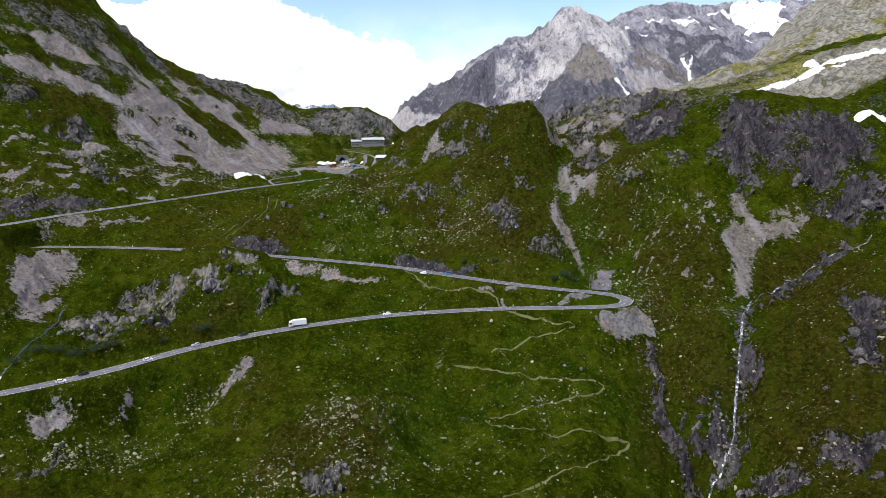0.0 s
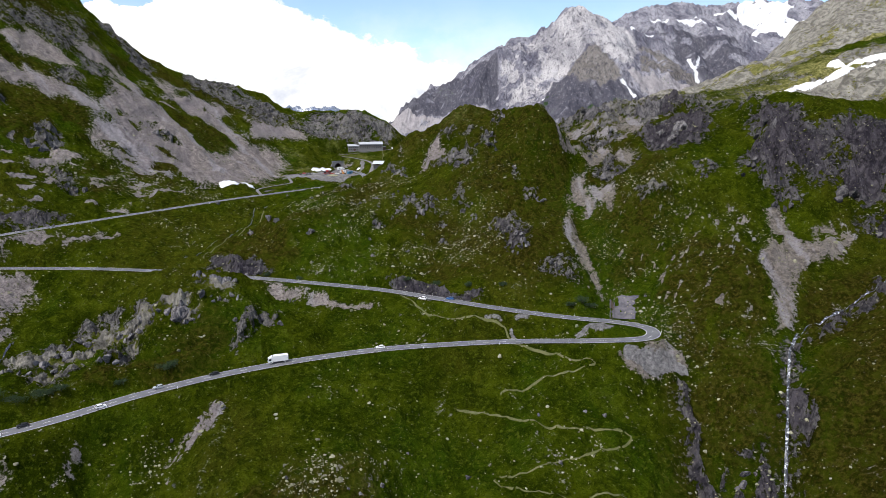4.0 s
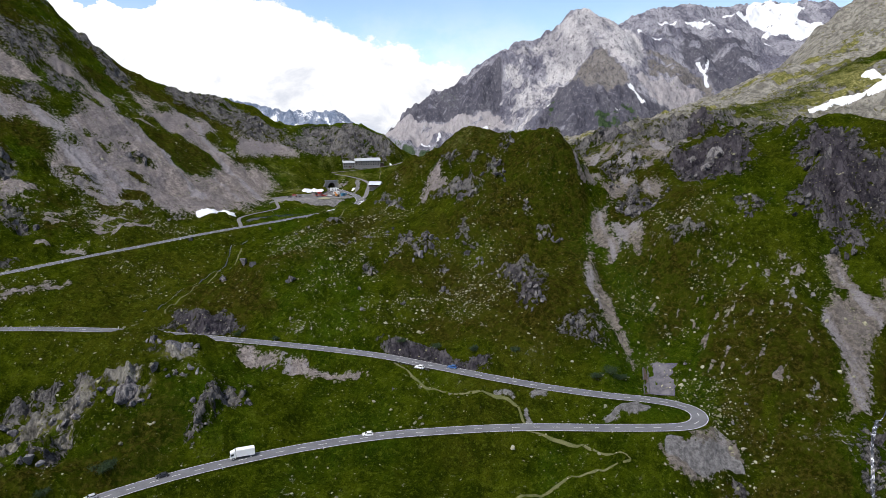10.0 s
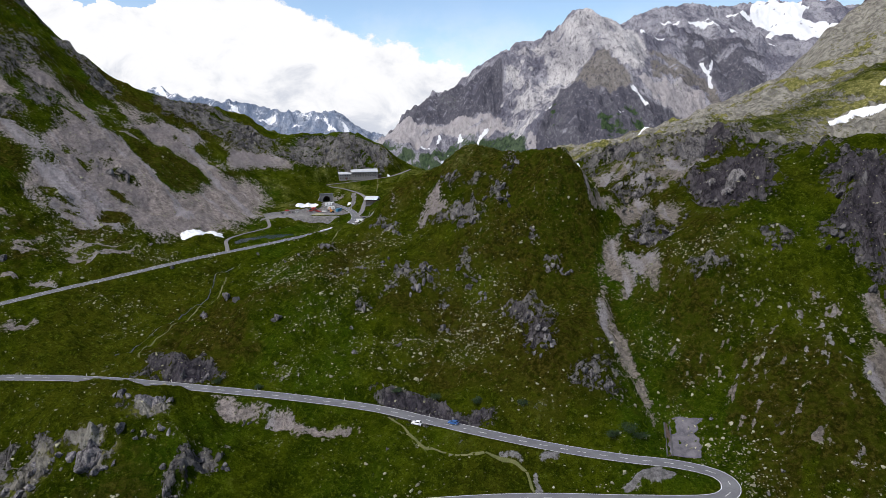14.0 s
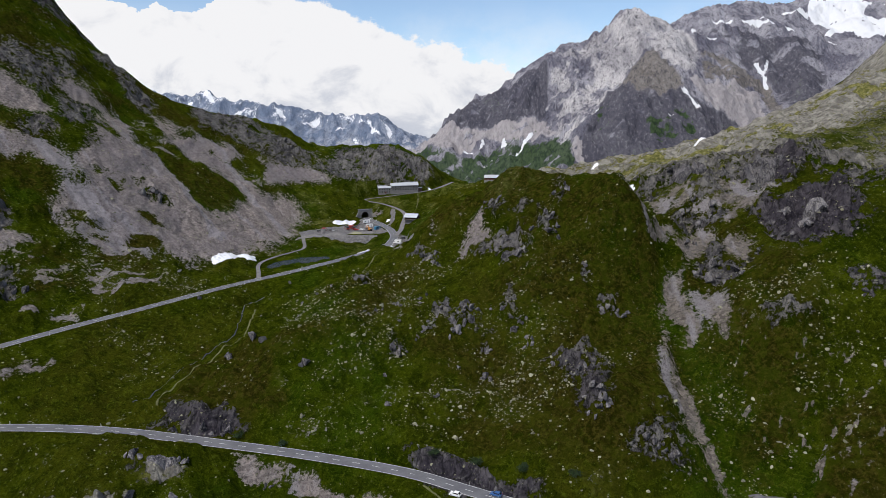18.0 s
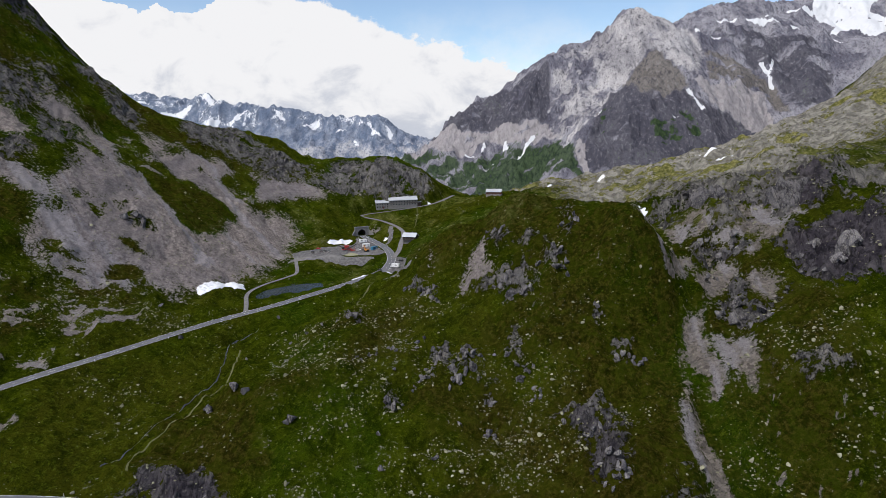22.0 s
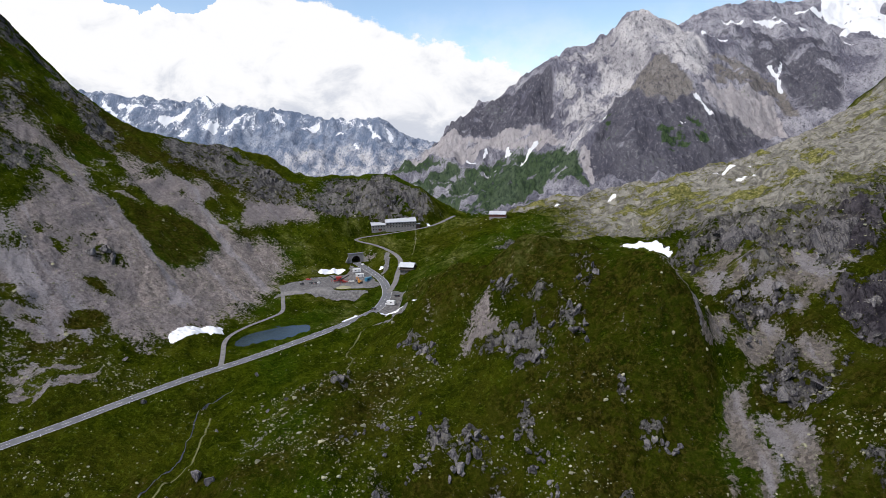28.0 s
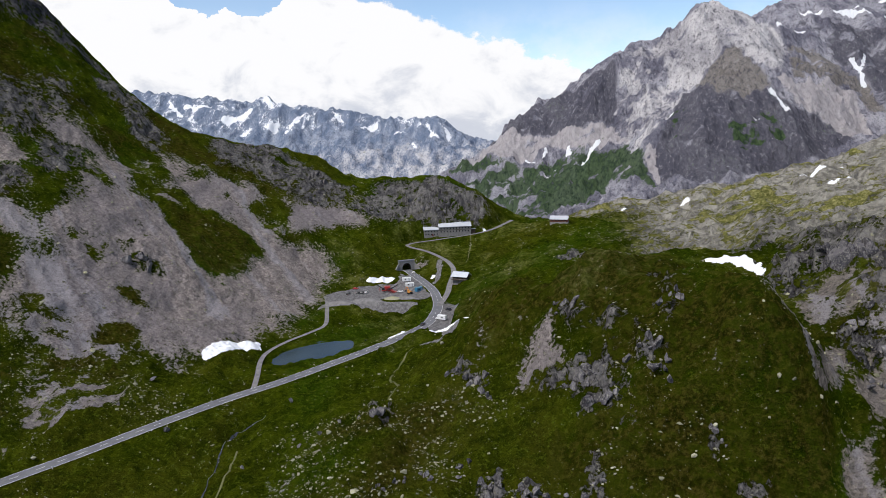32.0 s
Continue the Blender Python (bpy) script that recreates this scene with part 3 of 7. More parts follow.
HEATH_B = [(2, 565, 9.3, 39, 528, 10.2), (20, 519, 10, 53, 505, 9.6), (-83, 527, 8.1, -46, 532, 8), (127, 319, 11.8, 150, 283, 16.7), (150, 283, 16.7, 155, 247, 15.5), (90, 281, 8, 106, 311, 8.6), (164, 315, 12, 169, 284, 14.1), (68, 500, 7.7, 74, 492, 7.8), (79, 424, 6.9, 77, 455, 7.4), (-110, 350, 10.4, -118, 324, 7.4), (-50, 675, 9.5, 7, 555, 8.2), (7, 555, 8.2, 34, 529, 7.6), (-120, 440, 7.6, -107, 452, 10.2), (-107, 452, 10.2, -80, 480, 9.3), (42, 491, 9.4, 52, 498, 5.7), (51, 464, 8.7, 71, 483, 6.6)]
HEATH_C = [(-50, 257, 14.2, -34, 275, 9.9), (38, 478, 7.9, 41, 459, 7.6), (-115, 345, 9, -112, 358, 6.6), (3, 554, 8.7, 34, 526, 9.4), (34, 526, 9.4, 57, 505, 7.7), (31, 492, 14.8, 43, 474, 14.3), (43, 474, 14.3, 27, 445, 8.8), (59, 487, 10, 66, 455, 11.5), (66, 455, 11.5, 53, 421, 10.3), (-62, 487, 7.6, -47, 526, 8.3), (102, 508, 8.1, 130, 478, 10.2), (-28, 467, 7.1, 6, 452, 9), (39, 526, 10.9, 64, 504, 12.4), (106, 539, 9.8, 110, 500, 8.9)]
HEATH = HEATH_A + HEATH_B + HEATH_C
CLIFFS = [(-20, 405, 1.9, 0, 397, 2.1), (36, 439, 8.6, 43, 420, 8.2)]
STONY_A = [(-23, 528, 7.7, 7, 503, 7.0), (35, 506, 5.0, 47, 491, 5.9), (-39, 531, 6.8, -53, 507, 7.4), (-231, 556, 12.2, -193, 578, 10.6), (99, 428, 9.3, 146, 414, 12.3), (146, 414, 12.3, 127, 376, 11.1), (-47, 457, 11.3, 4, 449, 14.2), (4, 449, 14.2, -9, 480, 8.4), (-58, 252, 10.6, -34, 269, 8.5), (-154, 258, 10.7, -122, 291, 8.3), (-50, 474, 10.3, -5, 454, 9.6), (-32, 520, 7.7, -55, 507, 6.3), (113, 461, 10.3, 131, 480, 7.3), (-178, 469, 16.2, -219, 454, 10.9), (-232, 547, 11.7, -166, 553, 12.6), (52, 310, 5.5, 56, 300, 5.3)]
STONY_B = [(105, 386, 11.3, 107, 354, 9.1), (136, 395, 13.8, 135, 440, 11.3)]
STONY = STONY_A + STONY_B
ROCK_BROAD_A = [(114, 753, 7.1, 130, 588, 7.4), (70, 747, 11.5, 104, 662, 16), (5, 769, 12, 40, 534, 6.3)]
ROCK_BROAD_B = [(-113, 904, 17.9, -63, 907, 12.8)]
ROCK_BROAD_C = [(44, 435, 11.4, 62, 410, 8.6), (38, 428, 10.2, 63, 406, 7.3), (39, 445, 10.4, 21, 459, 8.6)]
ROCK_BROAD = ROCK_BROAD_A + ROCK_BROAD_B + ROCK_BROAD_C
PLATEAU_TOP = [(95, 730, 35, 130, 900, 70), (160, 680, 40, 300, 980, 170), (60, 980, 50, 500, 1150, 250), (560, 1080, 120, 620, 1060, 120), (260, 620, 30, 420, 700, 130)]
GRAVEL_A = [(-153, 713, 3.8, -135, 724, 5.0), (-135, 724, 5.0, -111, 719, 4.9), (-111, 719, 4.9, -93, 722, 3.0), (-68, 696, 3.5, -54, 619, 2.8), (-54, 619, 2.8, -68, 619, 2.3), (-93, 813, 2.2, -87, 774, 2.1), (85, 343, 2.0, 96, 342, 4.0), (96, 342, 4.0, 103, 342, 2.5), (66, 358, 1.5, 80, 362, 1.8), (30, 360, 0.9, 31, 368, 0.7), (-12, 395, 1.4, -3, 393, 0.9), (-152, 417, 1.1, -135, 417, 1.1)]
GRAVEL = GRAVEL_A + [(-146, 735, 15, -122, 748, 20), (-122, 748, 20, -102, 748, 14), (-100, 752, 10, -92, 740, 8), (-104, 770, 12, -112, 790, 6), (-70, 660, 4, -69, 712, 6)]
WEST_LANES = [(-376, 798, 2.1, -326, 761, 1.9), (-326, 761, 1.9, -278, 724, 2.6), (-278, 724, 2.6, -219, 680, 3.5), (-219, 680, 3.5, -194, 650, 5.0), (-343, 818, 1.6, -354, 802, 1.6), (-268, 816, 2.0, -213, 777, 2.7)]
PALE_ROCK = [(114, 753, 5.9, 130, 588, 6.5), (130, 588, 6.5, 193, 650, 7.4), (193, 650, 7.4, 252, 665, 4.4), (115, 596, 7.0, 165, 595, 6.3), (99, 573, 5.0, 114, 552, 4.9)]
PALE_MEADOW = [(-60, 800, 20, -130, 880, 40), (-60, 900, 30, 40, 900, 50), (-90, 640, 20, -110, 740, 25), (-40, 640, 25, -30, 760, 30), (-190, 640, 30, -170, 780, 40), (10, 560, 20, 60, 640, 20)]
HIGH_ROCK = [(560, 1230, 60, 900, 1450, 280), (-430, 820, 30, -560, 900, 90), (330, 470, 40, 500, 420, 100)]
POOLS = [(-130, 632, 28, 13.5, radians(50), 96.3)]
PEAK_SNOW_A = [(-21, 2175, 4.6, -28, 2134, 4.5), (38, 2156, 6.1, 36, 2120, 6.0), (113, 2133, 4.5, 76, 2089, 5.9), (-75, 2153, 4.6, -53, 2148, 3.0), (295, 2110, 3.0, 254, 2034, 4.3), (619, 2416, 10.9, 687, 2444, 9.3), (492, 2023, 4.4, 519, 1973, 2.9), (783, 2335, 5.4, 783, 2257, 5.2), (817, 2354, 3.6, 794, 2308, 3.5), (813, 2559, 7.9, 899, 2543, 6.0), (714, 2617, 6.0, 777, 2591, 6.0), (469, 1894, 4.1, 478, 1887, 2.7), (437, 1943, 4.2, 448, 1938, 2.8), (-23, 2073, 2.9, 5, 2072, 2.9), (1039, 2527, 22.4, 1154, 2612, 28.1), (1154, 2612, 28.1, 1371, 2864, 26.1)]
PEAK_SNOW_B = [(816, 2576, 6.7, 877, 2579, 6.7), (936, 2515, 8.8, 1005, 2488, 6.6), (1038, 2472, 4.4, 1052, 2434, 4.3), (977, 2695, 9.4, 1057, 2682, 9.5)]
PEAK_SNOW = PEAK_SNOW_A + PEAK_SNOW_B
RANGE_SNOW = [(-1863, 4114, 27.7, -1760, 4198, 21.0), (-1730, 4036, 20.2, -1713, 4080, 16.9), (-1683, 4269, 21.1, -1626, 4211, 13.8), (-1549, 4091, 10.0, -1565, 4043, 9.9), (-1480, 3987, 9.7, -1441, 4166, 6.7), (-1268, 4260, 10.2, -1210, 4234, 10.1), (-1010, 4232, 13.3, -1080, 4181, 9.9), (-874, 4139, 12.9, -831, 4167, 9.7), (-710, 4216, 13.0, -663, 4119, 12.7), (-663, 4119, 12.7, -629, 4101, 9.4), (-594, 4191, 9.6, -572, 4144, 6.4), (-765, 4065, 6.3, -745, 4044, 6.2), (-2139, 4183, 21.7, -2006, 4201, 17.9), (-1419, 4202, 13.6, -1456, 4111, 10.0), (-2239, 4169, 14.6, -2134, 4100, 14.2)]


AREAS, PEAK_AREAS = [], []


def area(kind, cover, size, *xy):
    """A patch of ground cover inside an outline on the plan; cover: its share of the patch, size: of its islands."""
    AREAS.append((kind, cover, size, np.array(xy, float).reshape(-1, 2)))


def peak_area(kind, cover, size, *xy):
    PEAK_AREAS.append((kind, cover, size, np.array(xy, float).reshape(-1, 2)))


# heath under all the rest
area("heath", 0.62, 14, -420, 820, -380, 640, -340, 560, -250, 560, -200, 600, -180, 720, -200, 860, -300, 880)
# east slopes, gully and ravine: dark heath that also stands in for cloud shade
area("heath", 0.6, 10, 98, 433, 141, 414, 163, 389, 144, 337, 114, 338, 103, 353, 91, 396)
area("heath", 0.5, 12, 96, 337, 147, 338, 129, 295, 113, 274, 99, 285)
area("heath", 0.6, 12, 172, 379, 229, 386, 210, 322, 185, 306, 157, 334)
area("heath", 0.7, 10, 63, 508, 74, 505, 82, 500, 75, 474, 65, 474, 62, 494)
area("heath", 0.6, 10, 109, 537, 131, 523, 112, 480, 98, 501)
# western flank: upper slopes
area("green", 0.9, 20, -355, 574, -325, 591, -295, 583, -270, 577, -238, 552, -210, 571, -178, 602, -199, 504, -223, 467, -264, 410)
area("rock", 0.85, 30, -398, 670, -368, 786, -334, 733, -336, 685, -368, 688, -375, 662, -391, 657)
area("scree", 0.95, 25, -396, 648, -374, 651, -368, 688, -335, 682, -326, 709, -311, 710, -311, 673, -327, 654, -343, 636, -365, 642, -382, 623)
area("scree", 0.8, 14, -368, 596, -351, 616, -315, 626, -299, 644, -274, 621, -243, 599, -210, 598, -210, 571, -240, 557, -270, 580, -280, 617, -288, 619, -309, 603, -333, 580, -354, 571)
area("rock", 0.75, 10, -326, 653, -311, 674, -297, 689, -300, 657, -317, 631, -328, 631)
area("rock", 0.6, 10, -349, 563, -332, 571, -321, 557, -324, 539, -332, 532)
area("heath", 0.9, 9, -315, 538, -298, 572, -274, 550, -268, 525, -290, 520, -308, 523)
area("rock", 0.35, 7, -315, 538, -298, 572, -274, 550, -268, 525, -290, 520, -308, 523)
area("scree", 0.8, 9, -276, 506, -271, 531, -258, 538, -248, 537, -258, 521, -270, 496)
area("rock", 0.8, 7, -259, 506, -244, 515, -238, 508, -242, 484, -253, 488)
area("scree", 0.6, 7, -223, 503, -206, 502, -206, 491, -217, 489)
area("heath", 0.6, 12, -254, 539, -230, 553, -220, 517, -229, 489, -246, 512)
area("cut", 0.95, 12, -274, 427, -258, 436, -246, 446, -228, 463, -238, 437, -265, 410)
area("scree", 0.85, 8, -241, 404, -230, 428, -214, 447, -195, 454, -200, 438, -216, 427)
# western flank: scree, grass tongues and heath
area("scree", 0.97, 30, -371, 753, -355, 758, -326, 747, -321, 759, -306, 793, -276, 806, -244, 827, -206, 782, -178, 807, -167, 769, -162, 701, -167, 647, -180, 610, -195, 592, -216, 587, -234, 589, -253, 592, -270, 600)
area("scree", 0.95, 20, -222, 831, -193, 862, -174, 887, -154, 866, -168, 841, -189, 813, -207, 799)
area("rock", 0.75, 25, -416, 822, -420, 853, -419, 875, -383, 882, -343, 847, -332, 811, -360, 812, -371, 804, -385, 806, -376, 761)
area("green", 0.75, 18, -401, 812, -394, 834, -368, 820, -362, 789, -379, 789, -377, 764)
area("rock", 0.6, 14, -331, 692, -324, 715, -310, 722, -308, 706, -304, 673, -313, 666)
area("green", 0.93, 14, -376, 808, -354, 809, -339, 812, -317, 791, -299, 784, -286, 778, -284, 760, -258, 765, -238, 766, -215, 760, -209, 715, -217, 692, -227, 689, -248, 707, -273, 719, -296, 732, -323, 758, -348, 781)
area("rock", 0.6, 10, -358, 832, -338, 829, -322, 828, -304, 796, -309, 787, -325, 789, -340, 801)
area("heath", 0.97, 10, -268, 729, -254, 756, -236, 763, -214, 757, -208, 719, -217, 692, -229, 690, -249, 705)
area("green", 0.9, 12, -342, 850, -288, 832, -263, 821, -255, 814, -273, 808, -298, 824, -313, 826)
area("green", 0.42, 11, -253, 791, -245, 816, -223, 834, -205, 821, -202, 790, -206, 772, -223, 781, -239, 789)
area("rock", 0.85, 16, -313, 885, -274, 917, -175, 900, -183, 862, -206, 840, -225, 839, -247, 846, -259, 853, -278, 830)
area("green", 0.22, 9, -271, 881, -246, 900, -204, 901, -188, 878, -214, 852, -245, 854)
area("green", 0.8, 14, -313, 666, -304, 672, -310, 693, -308, 718, -292, 716, -289, 741, -275, 726, -286, 711, -303, 704, -296, 676, -290, 660, -288, 642, -284, 633, -271, 620, -277, 612)
area("scree", 0.95, 20, -300, 682, -297, 724, -273, 716, -254, 708, -262, 682, -273, 659, -292, 664)
area("rock", 0.55, 9, -259, 660, -257, 685, -239, 679, -224, 657, -230, 648, -248, 652)
area("green", 0.5, 9, -276, 644, -265, 653, -251, 633, -260, 612, -274, 616)
area("heath", 0.8, 8, -243, 625, -230, 634, -222, 625, -231, 620)
area("heath", 0.8, 8, -230, 588, -226, 604, -211, 602, -209, 586, -218, 581, -226, 576)
area("green", 0.6, 9, -265, 593, -250, 584, -241, 583, -234, 567, -226, 576, -208, 569, -194, 547, -205, 535, -211, 515)
area("green", 0.95, 14, -189, 820, -169, 843, -135, 870, -112, 878, -104, 833, -125, 817, -154, 804, -182, 806)
area("rock", 0.6, 14, -166, 918, -110, 912, -78, 908, -60, 905, -77, 891, -112, 880, -154, 864, -178, 859)
area("scree", 0.5, 6, -260, 586, -221, 578, -197, 575, -187, 540, -194, 511, -202, 502)
area("heath", 0.45, 6, -245, 572, -218, 572, -200, 570, -199, 542, -211, 529)
# middle knoll
area("heath", 0.7, 12, -50, 608, -28, 640, 10, 600, 45, 590, 68, 560, 68, 520, 50, 520, 36, 532, 10, 538, -21, 559)
area("heath", 0.8, 10, 52, 495, 59, 494, 68, 486, 67, 474, 56, 472, 52, 484, 51, 490)
area("heath", 0.7, 10, 16, 500, 24, 498, 26, 482, 15, 482, 2, 495)
area("heath", 0.7, 8, -8, 549, 5, 534, 3, 526, -10, 527)
area("scree", 0.97, 8, -7, 552, -2, 547, -3, 543, 4, 536, 2, 532, -7, 532, -13, 530, -18, 531, -15, 544, -12, 550)
area("rock", 0.85, 7, -2, 553, 8, 542, 10, 536, 3, 540, -2, 549)
area("rock", 0.9, 7, 2, 527, 10, 527, 16, 522, 18, 513, 17, 502, 8, 505, 6, 513, 0, 522, -7, 522, -11, 533, -4, 531)
area("rock", 0.85, 6, 23, 526, 29, 516, 34, 514, 32, 508, 28, 509, 24, 521)
area("rock", 0.8, 5, 16, 511, 22, 505, 23, 500, 19, 503)
area("rock", 0.7, 5, 34, 557, 39, 542, 39, 526, 34, 518, 33, 532)
area("rock", 0.7, 5, 10, 538, 19, 542, 21, 528, 12, 530)
area("rock", 0.7, 5, -49, 560, -37, 548, -28, 537, -37, 543, -48, 555)
area("rock", 0.9, 5, -19, 474, -17, 481, -12, 488, -6, 487, -7, 479, -9, 474, -14, 473)
area("rock", 0.85, 5, -28, 477, -24, 496, -21, 490, -22, 478, -25, 474)
area("rock", 0.8, 4, 6, 492, 11, 488, 12, 482, 7, 481, 6, 486)
area("rock", 0.8, 4, 11, 477, 16, 478, 15, 473, 11, 473)
area("rock", 0.6, 5, 51, 484, 59, 485, 64, 483, 66, 476, 56, 474, 51, 478)
area("rock", 0.8, 4, 42, 492, 47, 494, 48, 491, 43, 490)
area("rock", 0.7, 6, -76, 541, -68, 542, -64, 532, -69, 525)
# east massif
area("rock", 0.6, 10, 105, 596, 206, 708, 222, 669, 250, 657, 204, 498, 188, 504, 172, 554, 141, 549, 110, 546)
area("rock", 0.62, 12, 72, 512, 142, 603, 213, 660, 144, 570, 126, 531, 80, 510)
area("cliff", 0.95, 12, 138, 550, 147, 531, 168, 540, 170, 498, 162, 482, 143, 486, 133, 510)
area("cliff", 0.97, 12, 191, 495, 204, 488, 215, 478, 213, 461, 224, 454, 217, 437, 206, 434, 200, 438, 189, 434, 179, 437, 174, 452, 186, 459, 192, 466, 187, 484)
area("cliff", 0.97, 12, 219, 460, 237, 460, 261, 456, 269, 442, 256, 419, 241, 422, 224, 420, 215, 428, 216, 437, 226, 444)
area("cliff", 0.97, 12, 217, 411, 239, 417, 253, 413, 259, 408, 251, 390, 231, 398, 219, 407)
area("cliff", 0.9, 7, 181, 432, 199, 433, 195, 425, 186, 427)
area("rock", 0.85, 6, 146, 458, 154, 458, 162, 453, 152, 446)
area("rock", 0.7, 8, 91, 522, 122, 513, 123, 494, 103, 494, 91, 504)
area("rock", 0.6, 7, 115, 458, 131, 452, 129, 444, 115, 450)
area("scree", 0.95, 6, 81, 494, 92, 498, 91, 471, 85, 457, 77, 471)
area("scree", 0.95, 5, 95, 485, 102, 478, 100, 456, 93, 462)
area("scree", 0.9, 4, 75, 453, 78, 440, 84, 416, 86, 399, 81, 397, 76, 410, 72, 430)
area("scree", 0.9, 6, 175, 424, 181, 426, 183, 412, 186, 402, 208, 412, 214, 402, 199, 391, 182, 389, 172, 378, 162, 361, 151, 348, 147, 350, 157, 367, 162, 390, 171, 408)
# behind the gully
area("rock", 0.75, 9, 87, 628, 103, 612, 101, 587, 102, 559, 97, 561, 91, 596)
area("rock", 0.8, 9, 117, 598, 127, 587, 133, 578, 139, 574, 128, 572, 118, 579)
area("rock", 0.7, 9, 121, 695, 140, 696, 143, 667, 124, 599, 114, 614)
area("scree", 0.6, 7, 95, 558, 106, 548, 115, 544, 133, 556, 145, 552, 139, 540, 128, 531, 118, 520, 117, 526, 131, 543, 113, 538, 103, 544, 93, 546)
area("rock", 0.85, 8, 102, 543, 108, 541, 112, 536, 117, 534, 121, 533, 116, 525, 110, 528, 106, 535)
area("scree", 0.7, 7, 78, 514, 96, 537, 111, 526, 111, 520, 98, 505, 96, 499, 92, 500, 96, 508, 90, 517, 78, 506)
area("scree", 0.97, 8, 83, 496, 90, 499, 91, 494, 92, 487, 89, 468, 76, 473)
area("scree", 0.95, 7, 95, 484, 98, 478, 99, 468, 98, 465, 90, 467)
area("rock", 0.85, 7, 97, 494, 104, 500, 110, 499, 118, 495, 112, 480, 105, 481, 104, 493)
area("scree", 0.9, 7, 114, 514, 124, 511, 125, 508, 116, 495, 113, 507)
area("rock", 0.6, 9, 125, 868, 153, 696, 149, 597, 141, 573, 108, 596, 103, 745)
area("rock", 0.8, 9, 90, 600, 113, 644, 119, 578, 105, 584)
area("cliff", 0.5, 9, 147, 586, 154, 595, 191, 656, 202, 648, 186, 595, 169, 564, 158, 563, 146, 575)
area("cliff", 0.5, 9, 139, 528, 147, 525, 161, 522, 182, 539, 179, 515, 167, 490, 140, 517)
area("scree", 0.5, 6, 90, 566, 104, 581, 140, 569, 154, 553, 146, 547, 111, 551, 92, 552)
area("rock", 0.55, 12, -378, 764, -353, 760, -325, 745, -310, 691, -314, 668)
# foreground and ravine
area("heath", 0.8, 12, -76, 242, -71, 269, -53, 275, -22, 275, -19, 261, -30, 233, -72, 236)
area("heath", 0.7, 14, 148, 320, 180, 306, 184, 276, 155, 224, 137, 236, 131, 274)
area("heath", 0.6, 10, -169, 304, -147, 320, -113, 351, -99, 341, -131, 318, -160, 295)
area("heath", 0.6, 10, -144, 494, -101, 468, -80, 435, -111, 428, -137, 431)
area("scree", 0.9, 7, -238, 376, -237, 396, -210, 399, -209, 384, -211, 364, -202, 363, -200, 332, -208, 330, -227, 356)
area("rock", 0.75, 6, -191, 328, -183, 348, -178, 378, -159, 382, -151, 351, -158, 339, -157, 311, -171, 313)
area("rock", 0.75, 5, -146, 322, -154, 354, -152, 376, -140, 368, -137, 345, -136, 326)
area("rock", 0.7, 5, -140, 370, -120, 374, -117, 367, -124, 357)
area("rock", 0.6, 5, -124, 388, -108, 392, -110, 373)
area("scree", 0.95, 6, -170, 264, -164, 274, -156, 277, -155, 271, -163, 262)
area("scree", 0.85, 3, -108, 289, -102, 299, -93, 316, -89, 313, -97, 294, -104, 286)
area("scree", 0.6, 3, -143, 287, -140, 290, -140, 288, -139, 279, -141, 278)
area("scree", 0.85, 4, -97, 408, -79, 404, -34, 396, -33, 389, -60, 394, -95, 400)
area("rock", 0.7, 4, -100, 356, -94, 369, -80, 381, -81, 369, -89, 350, -93, 343)
area("rock", 0.6, 5, -60, 240, -48, 244, -39, 248, -38, 237, -46, 232)
area("rock", 0.6, 5, -157, 236, -156, 257, -150, 253, -153, 237)
area("cliff", 0.4, 6, 110, 309, 130, 304, 129, 288, 124, 280, 110, 279, 107, 298)
area("cliff", 0.8, 6, 127, 265, 142, 254, 139, 239, 130, 245, 122, 257)
area("cliff", 0.8, 4, 101, 334, 105, 334, 107, 318, 106, 292, 110, 272, 103, 271, 100, 288, 102, 314)
area("cliff", 0.9, 8, 192, 322, 200, 306, 183, 274, 179, 282, 182, 298)
area("cliff", 0.7, 6, 150, 261, 157, 252, 168, 247, 160, 232, 150, 246)
area("scree", 0.95, 5, 81, 343, 105, 350, 108, 343, 90, 334, 84, 335)
area("cliff", 0.42, 4, 229, 386, 192, 361, 160, 343, 146, 331, 137, 312, 129, 289, 124, 281, 111, 274, 114, 270, 129, 278, 136, 288, 142, 304, 151, 326, 164, 337, 188, 347, 224, 367)
area("gravel", 0.95, 2, 64, 358, 69, 361, 72, 362, 78, 367, 82, 360, 78, 359, 69, 358)
area("gravel", 0.9, 2, 20, 375, 29, 373, 28, 371, 21, 373)
area("gravel", 0.9, 2, 34, 374, 42, 376, 39, 370, 34, 372)
# stony grass
area("stony", 0.8, 9, 104, 462, 132, 441, 174, 421, 151, 356, 114, 372, 98, 400, 92, 436)
area("stony", 0.8, 12, -313, 498, -280, 516, -235, 544, -205, 520, -225, 473, -272, 424)
area("stony", 0.8, 9, -128, 426, -97, 446, -34, 490, 45, 480, 64, 442, 6, 423, -50, 423)
area("stony", 0.8, 9, -37, 548, -15, 543, -10, 514, -30, 515, -42, 541)
area("stony", 0.8, 7.5, 36, 515, 41, 501, 46, 492, 38, 491, 36, 502)
area("scree", 0.5, 3, 64, 518, 90, 591, 74, 508, 84, 506, 84, 498, 79, 499, 73, 502)
area("stony", 0.8, 9, -117, 542, -77, 547, -35, 524, -28, 478, -60, 474, -85, 480)
area("stony", 0.8, 12, -236, 551, -213, 564, -184, 534, -192, 508, -200, 499)
